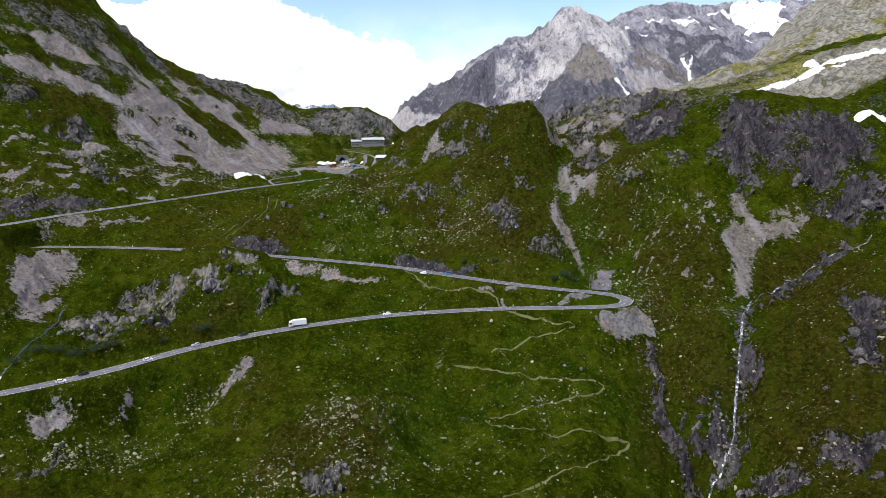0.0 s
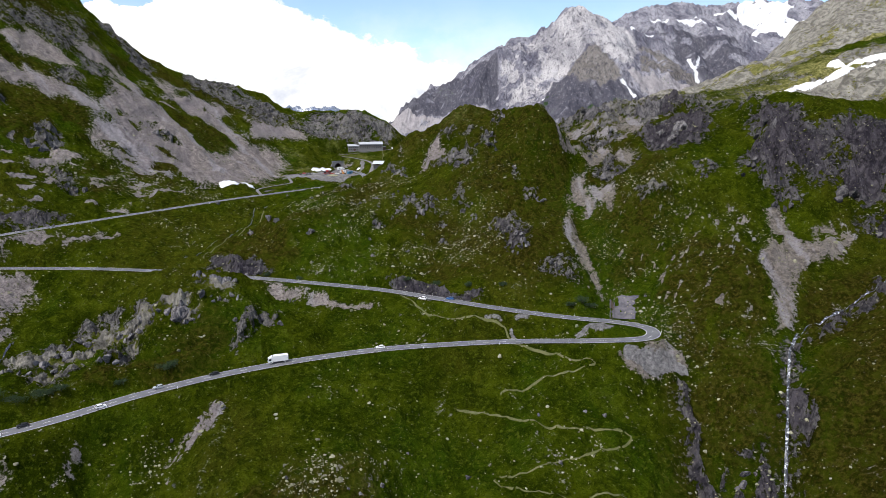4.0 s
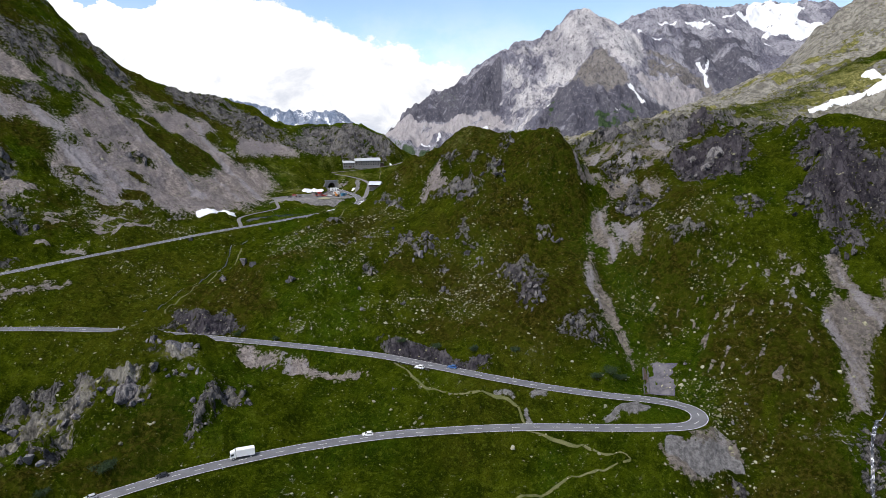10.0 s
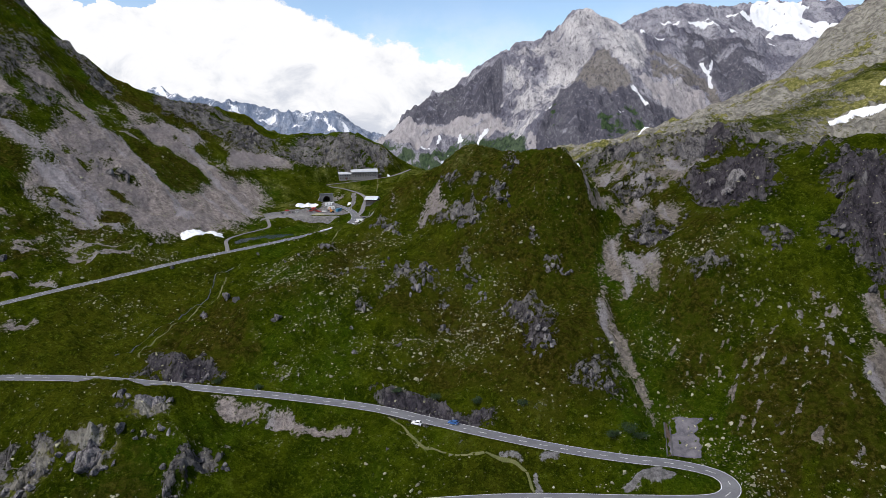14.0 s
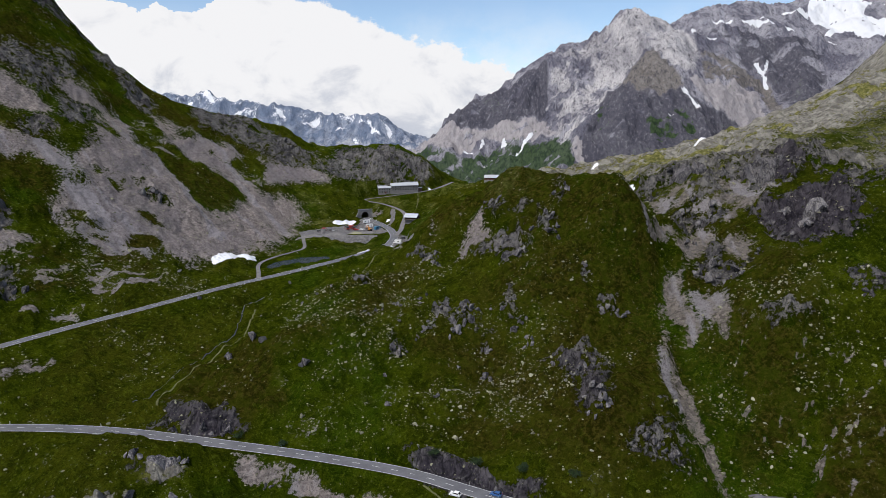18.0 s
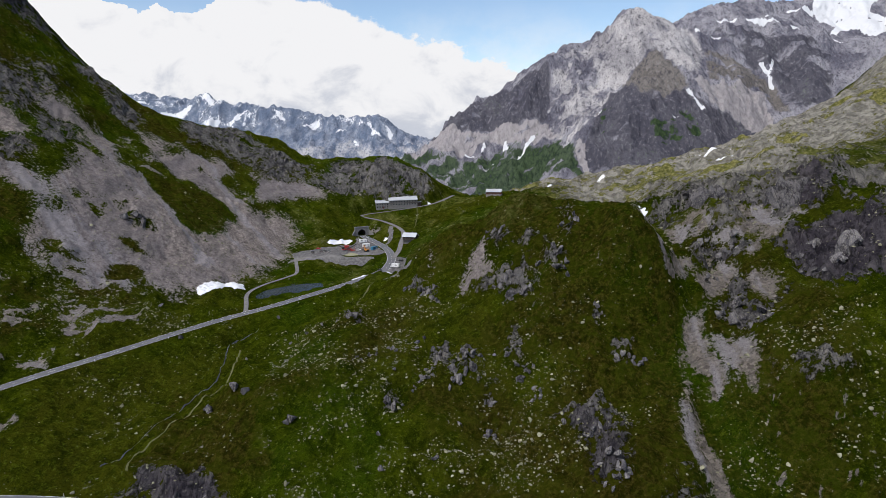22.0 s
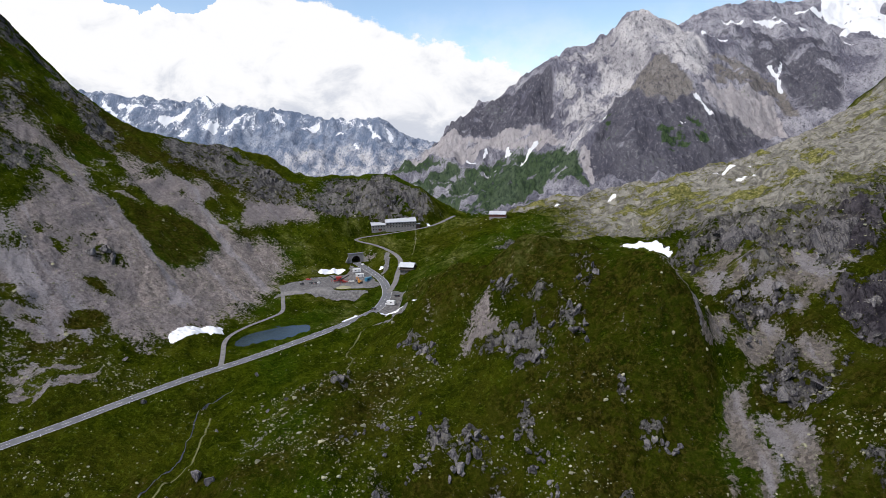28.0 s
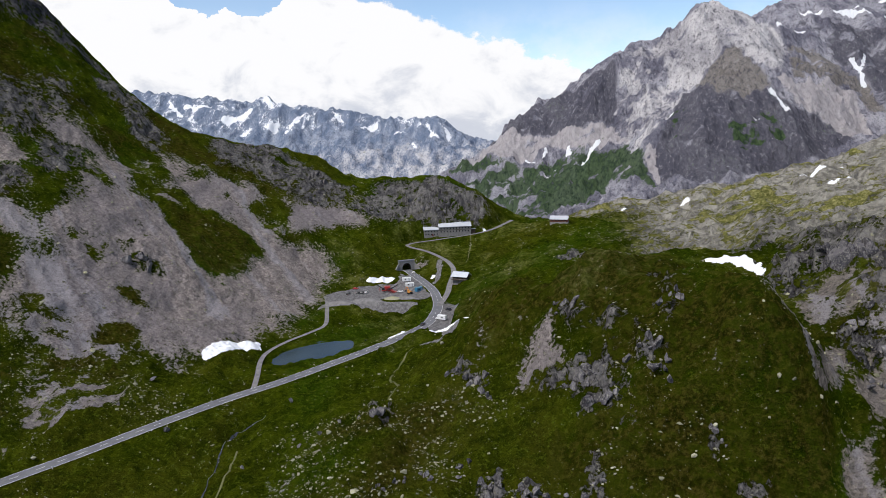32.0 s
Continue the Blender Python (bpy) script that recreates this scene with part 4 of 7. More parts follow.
area("scree", 0.08, 2.5, 104, 462, 132, 442, 174, 421, 151, 356, 114, 372, 98, 400, 92, 436)
area("scree", 0.22, 4, -313, 498, -280, 516, -236, 545, -205, 521, -225, 473, -277, 433)
area("cut", 0.95, 5, -133, 430, -109, 433, -98, 428, -105, 416, -122, 415)
area("cut", 0.95, 4, -32, 411, -5, 409, 16, 393, 5, 390, -21, 395)
# the peak beyond the pass; dark and pale outlines paint its shaded and sunlit faces
peak_area("snow", 0.95, 12, 1205, 3022, 1384, 2978, 1207, 2687, 1258, 2627, 1307, 2536, 1154, 2413, 1152, 2559, 1093, 2644, 1059, 2687)
peak_area("green", 0.5, 18, -301, 2239, -84, 2099, 80, 2151, 200, 1924, 218, 1774, 121, 1898, 25, 1698, -146, 1918)
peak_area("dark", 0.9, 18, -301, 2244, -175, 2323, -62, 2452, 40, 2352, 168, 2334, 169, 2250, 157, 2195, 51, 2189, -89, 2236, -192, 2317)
peak_area("scree", 0.85, 12, -192, 2316, -73, 2224, 81, 2188, 157, 2191, 193, 2075, 135, 2091, -10, 2185, -115, 2128, -230, 2193)
peak_area("green", 0.8, 12, -84, 2099, 34, 2102, 175, 2068, 199, 1891, 214, 1813, 121, 1902, 28, 1810, -36, 1864, -68, 2044)
peak_area("pale", 0.55, 12, 297, 2239, 341, 2154, 252, 2024, 204, 1957, 163, 2093, 159, 2219, 182, 2310, 230, 2320)
peak_area("pale", 0.95, 18, 203, 2373, 319, 2407, 400, 2420, 442, 2455, 495, 2413, 584, 2448, 619, 2341, 523, 2057, 476, 2134, 462, 2258, 411, 2223, 362, 2187, 306, 2201, 291, 2312, 217, 2353)
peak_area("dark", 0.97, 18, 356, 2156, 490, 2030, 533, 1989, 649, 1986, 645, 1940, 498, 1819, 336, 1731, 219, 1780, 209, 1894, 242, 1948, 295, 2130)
peak_area("brown", 0.95, 18, 462, 2258, 476, 2134, 493, 2029, 437, 2011, 374, 2038, 357, 2179, 411, 2223)
peak_area("green", 0.5, 12, 376, 1919, 477, 1972, 494, 1895, 385, 1845)
peak_area("green", 0.5, 12, 279, 2117, 311, 2059, 266, 1920)
peak_area("scree", 0.97, 15, 510, 2053, 565, 2058, 734, 2228, 729, 2124, 720, 2035, 652, 1959, 611, 1988, 546, 1993)
peak_area("brown", 0.8, 15, 620, 2345, 689, 2370, 799, 2250, 770, 2094, 740, 2128, 739, 2243, 566, 2107)
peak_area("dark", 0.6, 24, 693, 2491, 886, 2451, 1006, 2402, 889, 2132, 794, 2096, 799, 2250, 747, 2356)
peak_area("scree", 0.8, 9, 208, 1940, 223, 1901, 221, 1779, 209, 1813, 197, 1899)


# ---- noise on the plan ----
def hash2(i, j, seed):
    n = (i.astype(np.int64) * 374761393 + j.astype(np.int64) * 668265263 + seed * 974634777) & 0x7FFFFFFF
    n = ((n ^ (n >> 13)) * 1274126177) & 0x7FFFFFFF
    n = ((n ^ (n >> 16)) * 1911520717) & 0x7FFFFFFF
    return (n ^ (n >> 15)) / 0x7FFFFFFF


def vnoise(x, y, seed=0):
    i, j = np.floor(x), np.floor(y)
    u, v = x - i, y - j
    u, v = u * u * u * (u * (6 * u - 15) + 10), v * v * v * (v * (6 * v - 15) + 10)
    a, b, c, d = hash2(i, j, seed), hash2(i + 1, j, seed), hash2(i, j + 1, seed), hash2(i + 1, j + 1, seed)
    return (a * (1 - u) + b * u) * (1 - v) + (c * (1 - u) + d * u) * v


def fbm(x, y, size, octaves=4, gain=0.5, seed=0, ridged=False):
    """Noise of zero mean, about -1 to 1; ridged: sharp crests."""
    out, amp, total = 0.0, 1.0, 0.0
    cs, sn = math.cos(0.6), math.sin(0.6)
    x, y = x / size, y / size
    for k in range(octaves):
        n = vnoise(x, y, seed + k * 17)
        n = 1 - 2 * np.abs(2 * n - 1) if ridged else 2 * n - 1
        out, total = out + amp * n, total + amp
        amp *= gain
        x, y = (cs * x - sn * y) * 2.03 + 3.7, (sn * x + cs * y) * 2.03 + 1.3
    return out / total * 1.4


def near_line(x, y, line, reach):
    """Distance to a line of samples (x, y, z) and the height of the nearest sample; inf where farther than reach."""
    d, z = np.full(len(x), np.inf), np.zeros(len(x))
    lo, hi = line[:, :2].min(0) - reach, line[:, :2].max(0) + reach
    idx = np.where((x > lo[0]) & (x < hi[0]) & (y > lo[1]) & (y < hi[1]))[0]
    for s in range(0, len(idx), 20000):
        e = idx[s : s + 20000]
        q = (x[e, None] - line[:, 0]) ** 2 + (y[e, None] - line[:, 1]) ** 2
        k = q.argmin(1)
        d[e], z[e] = np.sqrt(q[np.arange(len(e)), k]), line[k, 2]
    return d, z


WARPED = {}


def warped(x, y):
    """The plan's points shifted by a little noise, kept for the next mask of the same points."""
    if WARPED.get("x") is not x or WARPED.get("y") is not y:
        WARPED.update(x=x, y=y, at=(x + fbm(x, y, 18, 3, 0.6, 5) * 4, y + fbm(x, y, 18, 3, 0.6, 9) * 4))
    return WARPED["at"]


def blobs(x, y, shapes, soft=6.0):
    """A mask made of tapered strokes (x1, y1, r1, x2, y2, r2): 1 inside, fading to 0 over soft metres round the rim."""
    out = np.zeros(len(x))
    wx, wy = warped(x, y)
    for x1, y1, r1, x2, y2, r2 in shapes:
        reach = max(r1, r2) + soft * 0.5
        near = np.where((wx > min(x1, x2) - reach) & (wx < max(x1, x2) + reach) & (wy > min(y1, y2) - reach) & (wy < max(y1, y2) + reach))[0]
        if not len(near):
            continue
        px, py = wx[near], wy[near]
        dx, dy = x2 - x1, y2 - y1
        t = np.clip(((px - x1) * dx + (py - y1) * dy) / (dx * dx + dy * dy + 1e-9), 0, 1)
        d = np.hypot(px - x1 - t * dx, py - y1 - t * dy) - (r1 + (r2 - r1) * t)
        out[near] = np.maximum(out[near], np.clip(0.5 - d / soft, 0, 1))
    return out


def inside(x, y, ring, soft):
    """1 inside a closed outline, fading to 0 over soft metres round its rim; and which points lie near it."""
    lo, hi = ring.min(0) - soft, ring.max(0) + soft
    near = np.where((x > lo[0]) & (x < hi[0]) & (y > lo[1]) & (y < hi[1]))[0]
    if not len(near):
        return near, near
    px, py = x[near], y[near]
    d, odd = np.full(len(near), 1e9), np.zeros(len(near), bool)
    for (x1, y1), (x2, y2) in zip(ring, np.roll(ring, -1, 0)):
        dx, dy = x2 - x1, y2 - y1
        t = np.clip(((px - x1) * dx + (py - y1) * dy) / (dx * dx + dy * dy + 1e-9), 0, 1)
        d = np.minimum(d, (px - x1 - t * dx) ** 2 + (py - y1 - t * dy) ** 2)
        if y1 != y2:
            odd ^= ((y1 > py) != (y2 > py)) & (px < x1 + (py - y1) * dx / dy)
    d = np.sqrt(d) * np.where(odd, -1, 1)
    return near, np.clip(0.5 - d / soft, 0, 1)


LOWERS = {"scree": ("rock", "cliff", "heath"), "rock": ("scree",), "cliff": ("scree",), "cut": ("scree",), "green": ("rock", "scree", "cliff"), "heath": ("rock", "scree"),
          "dark": ("pale", "scree", "brown", "heath"), "pale": ("dark",), "brown": ("dark", "pale"), "gravel": ("rock", "scree"), "stony": (), "snow": ()}


def lay_areas(areas, x, y, mk, seed, turn=0.93):
    """Lays the patches one over another: each raises its own cover and lowers what it hides."""
    wx, wy = warped(x, y)
    u, v = math.cos(turn) * x + math.sin(turn) * y, -math.sin(turn) * x + math.cos(turn) * y
    for k, (kind, cover, size, ring) in enumerate(areas):
        near, w = inside(wx, wy, ring, 2.0 + size * 0.9)
        if not len(near):
            continue
        n = fbm(u[near] * 0.55, v[near], size * 1.4, 4, 0.58, seed + k)
        solid = 0.25 if kind in ("cliff", "cut") else 0.0
        w = w * np.clip(0.5 + (n + (cover + solid - 0.5) * 1.5) * 1.5, 0, 0.9 + solid)
        for other in LOWERS[kind]:
            if other in mk:
                mk[other][near] *= 1 - w
        own = "heath" if kind == "green" and "snow" in mk else kind
        for key in {"cliff": ("cliff", "rock"), "cut": ("cut", "cliff", "rock"), "green": ()}.get(own, (own,)):
            mk[key][near] = np.maximum(mk[key][near], w)


ROAD_LINES = [(spline_along(ROAD_LOWER, 1.5), 3.4), (spline_along(ROAD_UPPER, 1.5), 3.4), (spline_along(ROAD_PASS, 1.5), 2.3), (spline_along(SITE_TRACK, 1.5), 1.5)]
YARD, BAY = spline_along([(-146, 733, 100.4), (-125, 742, 100.4), (-102, 742, 100.6)], 2), spline_along([(-70, 660, 99.8), (-69, 690, 100.2), (-72, 718, 100.7)], 2)
# level ground in the order in which it was cut: the pass road last but one, the main road last
LEVELS = [(YARD, 20), (ROAD_LINES[3][0], 2.0), (ROAD_LINES[2][0], 2.3), (BAY, 5.0), (ROAD_LINES[0][0], 3.4), (ROAD_LINES[1][0], 3.4)]
# beds worn by water: line, depth, half width
BEDS = [(spline_along([(243, 387, 1.5), (208, 365, 1.5), (185, 360.6, 2), (164, 352.5, 3), (152, 338, 4), (144, 322.5, 5), (138.6, 310, 6), (133, 297, 7), (128.6, 287, 7), (123, 280, 7), (117, 274, 7), (109, 267, 7), (104, 255, 6), (98, 235, 5)], 1.5), 13),
        (spline_along([(88, 505, 1), (80, 470, 2), (78, 440, 2.5), (79, 412, 2.5), (83, 394, 1.5)], 1.5), 9),
        (spline_along([(112, 338, 1), (104, 322, 3), (100, 305, 4), (103, 285, 5), (108, 268, 5)], 1.5), 9),
        (spline_along([(-125, 560, 0.5), (-135, 540, 1.5), (-130, 512, 1.5), (-128, 498, 1.5), (-136, 477, 2), (-143, 454, 2), (-150, 437, 1)], 1.5), 7)]


def patches(x, y, shapes, size, cover, seed, squeeze=1.0):
    """Broken ground inside broad strokes: islands with crisp rims that cover about that share of it."""
    inside = blobs(x, y, shapes, 26)
    u, v = 0.8 * x - 0.6 * y, 0.6 * x + 0.8 * y
    n = fbm(u * squeeze, v, size, 5, 0.58, seed)
    return inside * np.clip(0.5 + (n - (0.5 - cover) * 1.3) * 2.6, 0, 1)


def streaks(x, y):
    """Lanes of coarse and fine debris that run down the slope: south-east on the western flank, south elsewhere."""
    u, v = 0.78 * x - 0.63 * y, 0.63 * x + 0.78 * y
    west = np.clip((-90 - x) / 60, 0, 1)
    lanes = blobs(x, y, WEST_LANES, 6)
    return 0.5 + 0.45 * lanes + 0.5 * (1 - 0.6 * lanes) * (west * fbm(u * 0.09, v, 11, 4, 0.6, 91) + (1 - west) * fbm(x, y * 0.2, 8, 3, 0.6, 92))


def masks(x, y):
    rock = np.maximum(blobs(x, y, ROCK, 11), patches(x, y, ROCK_BROAD, 24, 0.42, 61))
    plateau = blobs(x, y, PLATEAU_TOP, 90)
    high = blobs(x, y, HIGH_ROCK, 60)
    rock = np.maximum(rock, high)
    rock = np.maximum(rock, plateau * np.clip(0.5 + (fbm(x, y, 40, 5, 0.6, 64) + 0.30) * 2.2, 0, 1))
    mk = {
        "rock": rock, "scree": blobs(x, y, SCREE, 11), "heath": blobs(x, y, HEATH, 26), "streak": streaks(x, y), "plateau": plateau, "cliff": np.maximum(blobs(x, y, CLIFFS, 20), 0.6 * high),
        "gravel": blobs(x, y, GRAVEL, 3), "stony": blobs(x, y, STONY, 30),
        "cut": np.zeros(len(x)), "earthy": np.clip((x - 20) / 40, 0, 1),
    }
    lay_areas(AREAS, x, y, mk, 200)
    # sunlight on plateau, ledges and pass meadow, put into a paler cover
    mk["dry"] = np.maximum(np.maximum(plateau, 0.65 * blobs(x, y, PALE_ROCK, 40)), 0.25 * blobs(x, y, PALE_MEADOW, 45))
    mk["dry"] = np.maximum(mk["dry"], 0.75 * mk["rock"] * blobs(x, y, [(-185, 325, 18, -110, 378, 14)], 14))
    return mk


def land_height(x, y, mk=None):
    """The finished ground: smooth land, hummocks and ledges, and the levelled road beds."""
    mk = mk or masks(x, y)
    z = base_height(x, y)
    r = np.hypot(x, y - 150)
    far = np.clip((r - 600) / 1500, 0, 1)
    z = z + fbm(x, y, 45, 4, 0.5, 1) * (2.5 + 8 * far) + fbm(x, y, 12, 4, 0.55, 2) * 2.2 * (1 - far) + (fbm(x, y * 0.8, 26, 4, 0.55, 21, True) - 0.4) * 2.5 * (1 - far) + fbm(x, y, 3.2, 2, 0.5, 8) * 0.35 * (1 - far)
    z = z + mk["plateau"] * (fbm(x, y, 95, 4, 0.5, 13) * 5 - (fbm(x + 0.5 * y, y - 0.3 * x, 38, 4, 0.5, 14, True) + 0.1) * 5 - 9 * (1 - far))
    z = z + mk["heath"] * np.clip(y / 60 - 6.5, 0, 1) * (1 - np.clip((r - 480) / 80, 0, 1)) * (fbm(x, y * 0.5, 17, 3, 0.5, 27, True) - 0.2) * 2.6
    hard = np.clip(mk["rock"] * 1.6 - 0.3, 0, 1)
    crag = -fbm(x + y * 0.3, y * 0.5, 15, 4, 0.55, 3, True) * 3.4 - fbm(x, y * 0.7, 5.5, 3, 0.55, 6, True) * 1.5
    cliff = mk["cliff"]
    crag = crag + cliff * (1 - fbm(x + y * 0.2, y * 0.3, 26, 4, 0.55, 15, True) * 4)
    z = z + (1 - 0.8 * mk["plateau"]) * hard * (1 - 0.7 * mk["cut"]) * (1.5 * crag + 3.2) * (1 - 0.5 * np.clip((r - 520) / 150, 0, 1))
    z = z + mk["scree"] * fbm(x, y, 3.5, 2, 0.6, 4) * 0.25
    for line, half in BEDS:
        d, deep = near_line(x, y, line, half)
        z = z - np.where(d < half, deep * (1 - np.minimum(d, half) / half) ** 1.3, 0)
    for line, half in LEVELS:
        d, zr = near_line(x, y, line, half + 9)
        w = np.clip((d - half - 0.8) / 6.5, 0, 1)
        w = w * w * (3 - 2 * w)
        z = np.where(d < half + 9, (zr - 0.25) * (1 - w) + z * w, z)
    for px, py, rx, ry, turn, level in POOLS:
        u = ((x - px) * math.cos(turn) + (y - py) * math.sin(turn)) / rx
        v = (-(x - px) * math.sin(turn) + (y - py) * math.cos(turn)) / ry
        q = np.hypot(u, v) + fbm(x, y, 12, 3, 0.5, 31) * 0.12
        w = np.clip((q - 0.95) / 0.35, 0, 1)
        z = np.where(q < 1.3, (level - 1.2 * np.clip(1.05 - q, -0.4, 0.6)) * (1 - w) + z * w, z)
    return z


def grid_mesh(name, x, y, z, rows, cols, material, attrs, loop=False):
    """A sheet of rows x cols vertices with float attributes."""
    me = bpy.data.meshes.new(name)
    idx = np.arange(rows * cols, dtype=np.int32).reshape(rows, cols)
    nxt = np.roll(idx, -1, 1) if loop else idx[:, 1:]
    cur = idx if loop else idx[:, :-1]
    quads = np.stack([cur[:-1], nxt[:-1], nxt[1:], cur[1:]], -1).reshape(-1, 4)
    me.vertices.add(rows * cols)
    me.vertices.foreach_set("co", np.stack([x, y, z], 1).astype(np.float32).ravel())
    me.loops.add(quads.size)
    me.loops.foreach_set("vertex_index", quads.ravel())
    me.polygons.add(len(quads))
    me.polygons.foreach_set("loop_start", np.arange(0, quads.size, 4, dtype=np.int32))
    me.polygons.foreach_set("use_smooth", np.ones(len(quads), bool))
    for key, value in attrs.items():
        a = me.attributes.new(key, "FLOAT", "POINT")
        a.data.foreach_set("value", value.astype(np.float32))
    me.update(calc_edges=True)
    me.materials.append(material)
    return new(name, me)


def polar(cx, cy, angles, radii):
    a, r = np.meshgrid(np.radians(angles), radii)
    return (cx + r * np.sin(a)).ravel(), (cy + r * np.cos(a)).ravel()


def make_ground():
    fine = np.arange(-45, 42, 0.085)
    angles = np.r_[np.arange(-180, -45, 3.0), fine, np.arange(42, 180, 3.0)]
    radii = np.r_[0.5, 30, 60, 90, np.geomspace(110, 1250, 860), np.geomspace(1270, 4900, 70)]
    x, y = polar(0, 60, angles, radii)
    mk = masks(x, y)
    z = land_height(x, y, mk)
    # clockwise angles: turn the sheet's faces upwards
    ob = grid_mesh("ground", x, y, z, len(radii), len(angles), GROUND, mk, True)
    ob.data.flip_normals()
    tagged(ob, "steep alpine meadow with heath, scree and bare grey rock", "ground", kind="structure")
    return ob


ground = make_ground()


# ---- roads ----
def ribbon(name, line, left, right, lift, material, parent=None, dash=None):
    """A strip along a line, between two offsets to its right; dash: lengths of (painted, bare)."""
    d = np.gradient(line[:, :2], axis=0)
    d /= np.linalg.norm(d, axis=1)[:, None]
    n = np.stack([d[:, 1], -d[:, 0]], 1)
    s = np.r_[0, np.cumsum(np.linalg.norm(np.diff(line[:, :2], axis=0), axis=1))]
    verts, faces = [], []
    for k in range(len(line)):
        for off in (left, right):
            verts.append((line[k, 0] + n[k, 0] * off, line[k, 1] + n[k, 1] * off, line[k, 2] + lift))
    for k in range(len(line) - 1):
        if dash is None or (s[k] % (dash[0] + dash[1])) < dash[0]:
            faces.append((2 * k, 2 * k + 1, 2 * k + 3, 2 * k + 2))
    me = bpy.data.meshes.new(name)
    me.from_pydata(verts, [], faces)
    me.materials.append(material)
    ob = new(name, me)
    ob.parent = parent
    return ob


def make_roads():
    for line, half, label, lined in (
        (ROAD_LINES[0][0], 3.3, "grey asphalt pass road with a hairpin bend and worn white dashes", True),
        (ROAD_LINES[1][0], 3.3, "grey asphalt pass road running into the tunnel portal", True),
        (ROAD_LINES[2][0], 1.9, "narrow pale access road winding up to the inn", False),
    ):
        road = ribbon("road", line, -half, half, 0.0, ASPHALT if lined else GRAVELLY)
        tagged(road, label, "road", kind="structure")
        if lined:
            ribbon("centre_line", line, -0.09, 0.09, 0.03, LINE, road, (3.0, 4.5))
            ribbon("edge_line", line, -half + 0.15, -half + 0.32, 0.03, LINE, road)
            ribbon("edge_line", line, half - 0.32, half - 0.15, 0.03, LINE, road)
    track = ribbon("track", ROAD_LINES[3][0], -1.3, 1.3, 0.0, GRAVELLY)
    tagged(track, "grey gravel track leaving the pass road towards the works yard", "track", kind="structure")


GRAVELLY = speckled("gravel", (0.10, 0.095, 0.095), (0.20, 0.19, 0.187), 0.6)
make_roads()


# ---- mountains beyond the pass ----
def surface(points, soft):
    """A smooth surface through crest, spur and foot lines."""
    p = np.array(points, float)
    xy, n = p[:, :2] / 1000, len(p)
    r = np.sqrt(((xy[:, None] - xy[None]) ** 2).sum(-1) + soft**2)
    w = np.linalg.solve(r - 0.002 * np.eye(n), p[:, 2] - p[:, 2].mean())

    def height(x, y):
        q = np.sqrt((x[:, None] / 1000 - xy[:, 0]) ** 2 + (y[:, None] / 1000 - xy[:, 1]) ** 2 + soft**2)
        return q @ w + p[:, 2].mean()
    return height


def make_mountain(name, label, lines, angles, radii, rough, shapes, material, soft=0.04):
    h = surface([p for line in lines for p in line], soft)
    x, y = polar(0, 150, angles, radii)
    z = np.concatenate([h(x[s : s + 20000], y[s : s + 20000]) for s in range(0, len(x), 20000)])
    lumps = fbm(x, y, 260, 7, 0.55, 40, True) + fbm(x, y, 70, 5, 0.55, 44, True) * 0.3 + fbm(x, y * 0.3, 95, 5, 0.6, 46, True) * 0.5
    z = z + (lumps - lumps.mean() - 0.3) * rough
    mk = {k: blobs(x, y, v, s) for k, (v, s) in shapes.items()}
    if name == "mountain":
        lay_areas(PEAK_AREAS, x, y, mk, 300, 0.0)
    if name == "snowy_range":  # thin snow lies all along the crest
        mk["snow"] = np.maximum(mk["snow"], 0.40 * np.clip((z - 110) / 90, 0, 1))
        # the foot of the range is paler: haze painted in by height
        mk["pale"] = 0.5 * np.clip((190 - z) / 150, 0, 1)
    ob = grid_mesh(name, x, y, z, len(radii), len(angles), material, mk)
    ob.data.flip_normals()
    return tagged(ob, label, "mountain", kind="structure")


PEAK_CREST = [(-296, 2200, 84), (-161, 2300, 175), (-71, 2300, 232), (6, 2300, 280), (60, 2310, 296), (196, 2350, 376), (303, 2400, 407), (427, 2450, 545), (577, 2550, 502), (661, 2600, 524), (697, 2700, 551), (862, 2800, 594), (1006, 3000, 600), (1288, 3200, 610), (1700, 3300, 640)]
PEAK_SPUR = [(465, 2150, 384), (420, 2080, 320), (304, 2000, 226), (250, 1900, 150), (560, 2040, 290), (679, 2000, 158), (533, 2000, 262), (185, 1700, 60), (330, 1800, 110), (460, 1850, 150)]
PEAK_FLANK = [(200, 2150, 190), (60, 2050, 110), (-100, 2000, 40), (-250, 1900, -20), (100, 1850, 50), (330, 2200, 290), (650, 2300, 330), (820, 2200, 270), (1000, 2400, 400), (1200, 2500, 450), (900, 1900, 190), (1300, 2000, 330), (1700, 2200, 450)]
PEAK_FOOT = [(-400, 1800, -100), (-100, 1500, -60), (300, 1480, -20), (700, 1500, 40), (1200, 1500, 180), (-500, 2500, -150), (-300, 3200, -150), (400, 3300, 100), (900, 3700, 200), (1900, 3900, 300), (2200, 2500, 480), (2200, 1600, 300)]
PEAK_LINES = [PEAK_CREST, PEAK_SPUR, PEAK_FLANK, PEAK_FOOT]
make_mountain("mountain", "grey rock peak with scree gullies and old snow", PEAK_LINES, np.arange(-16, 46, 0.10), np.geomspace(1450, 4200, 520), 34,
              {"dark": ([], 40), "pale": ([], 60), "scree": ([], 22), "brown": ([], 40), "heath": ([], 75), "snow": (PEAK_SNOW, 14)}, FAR)
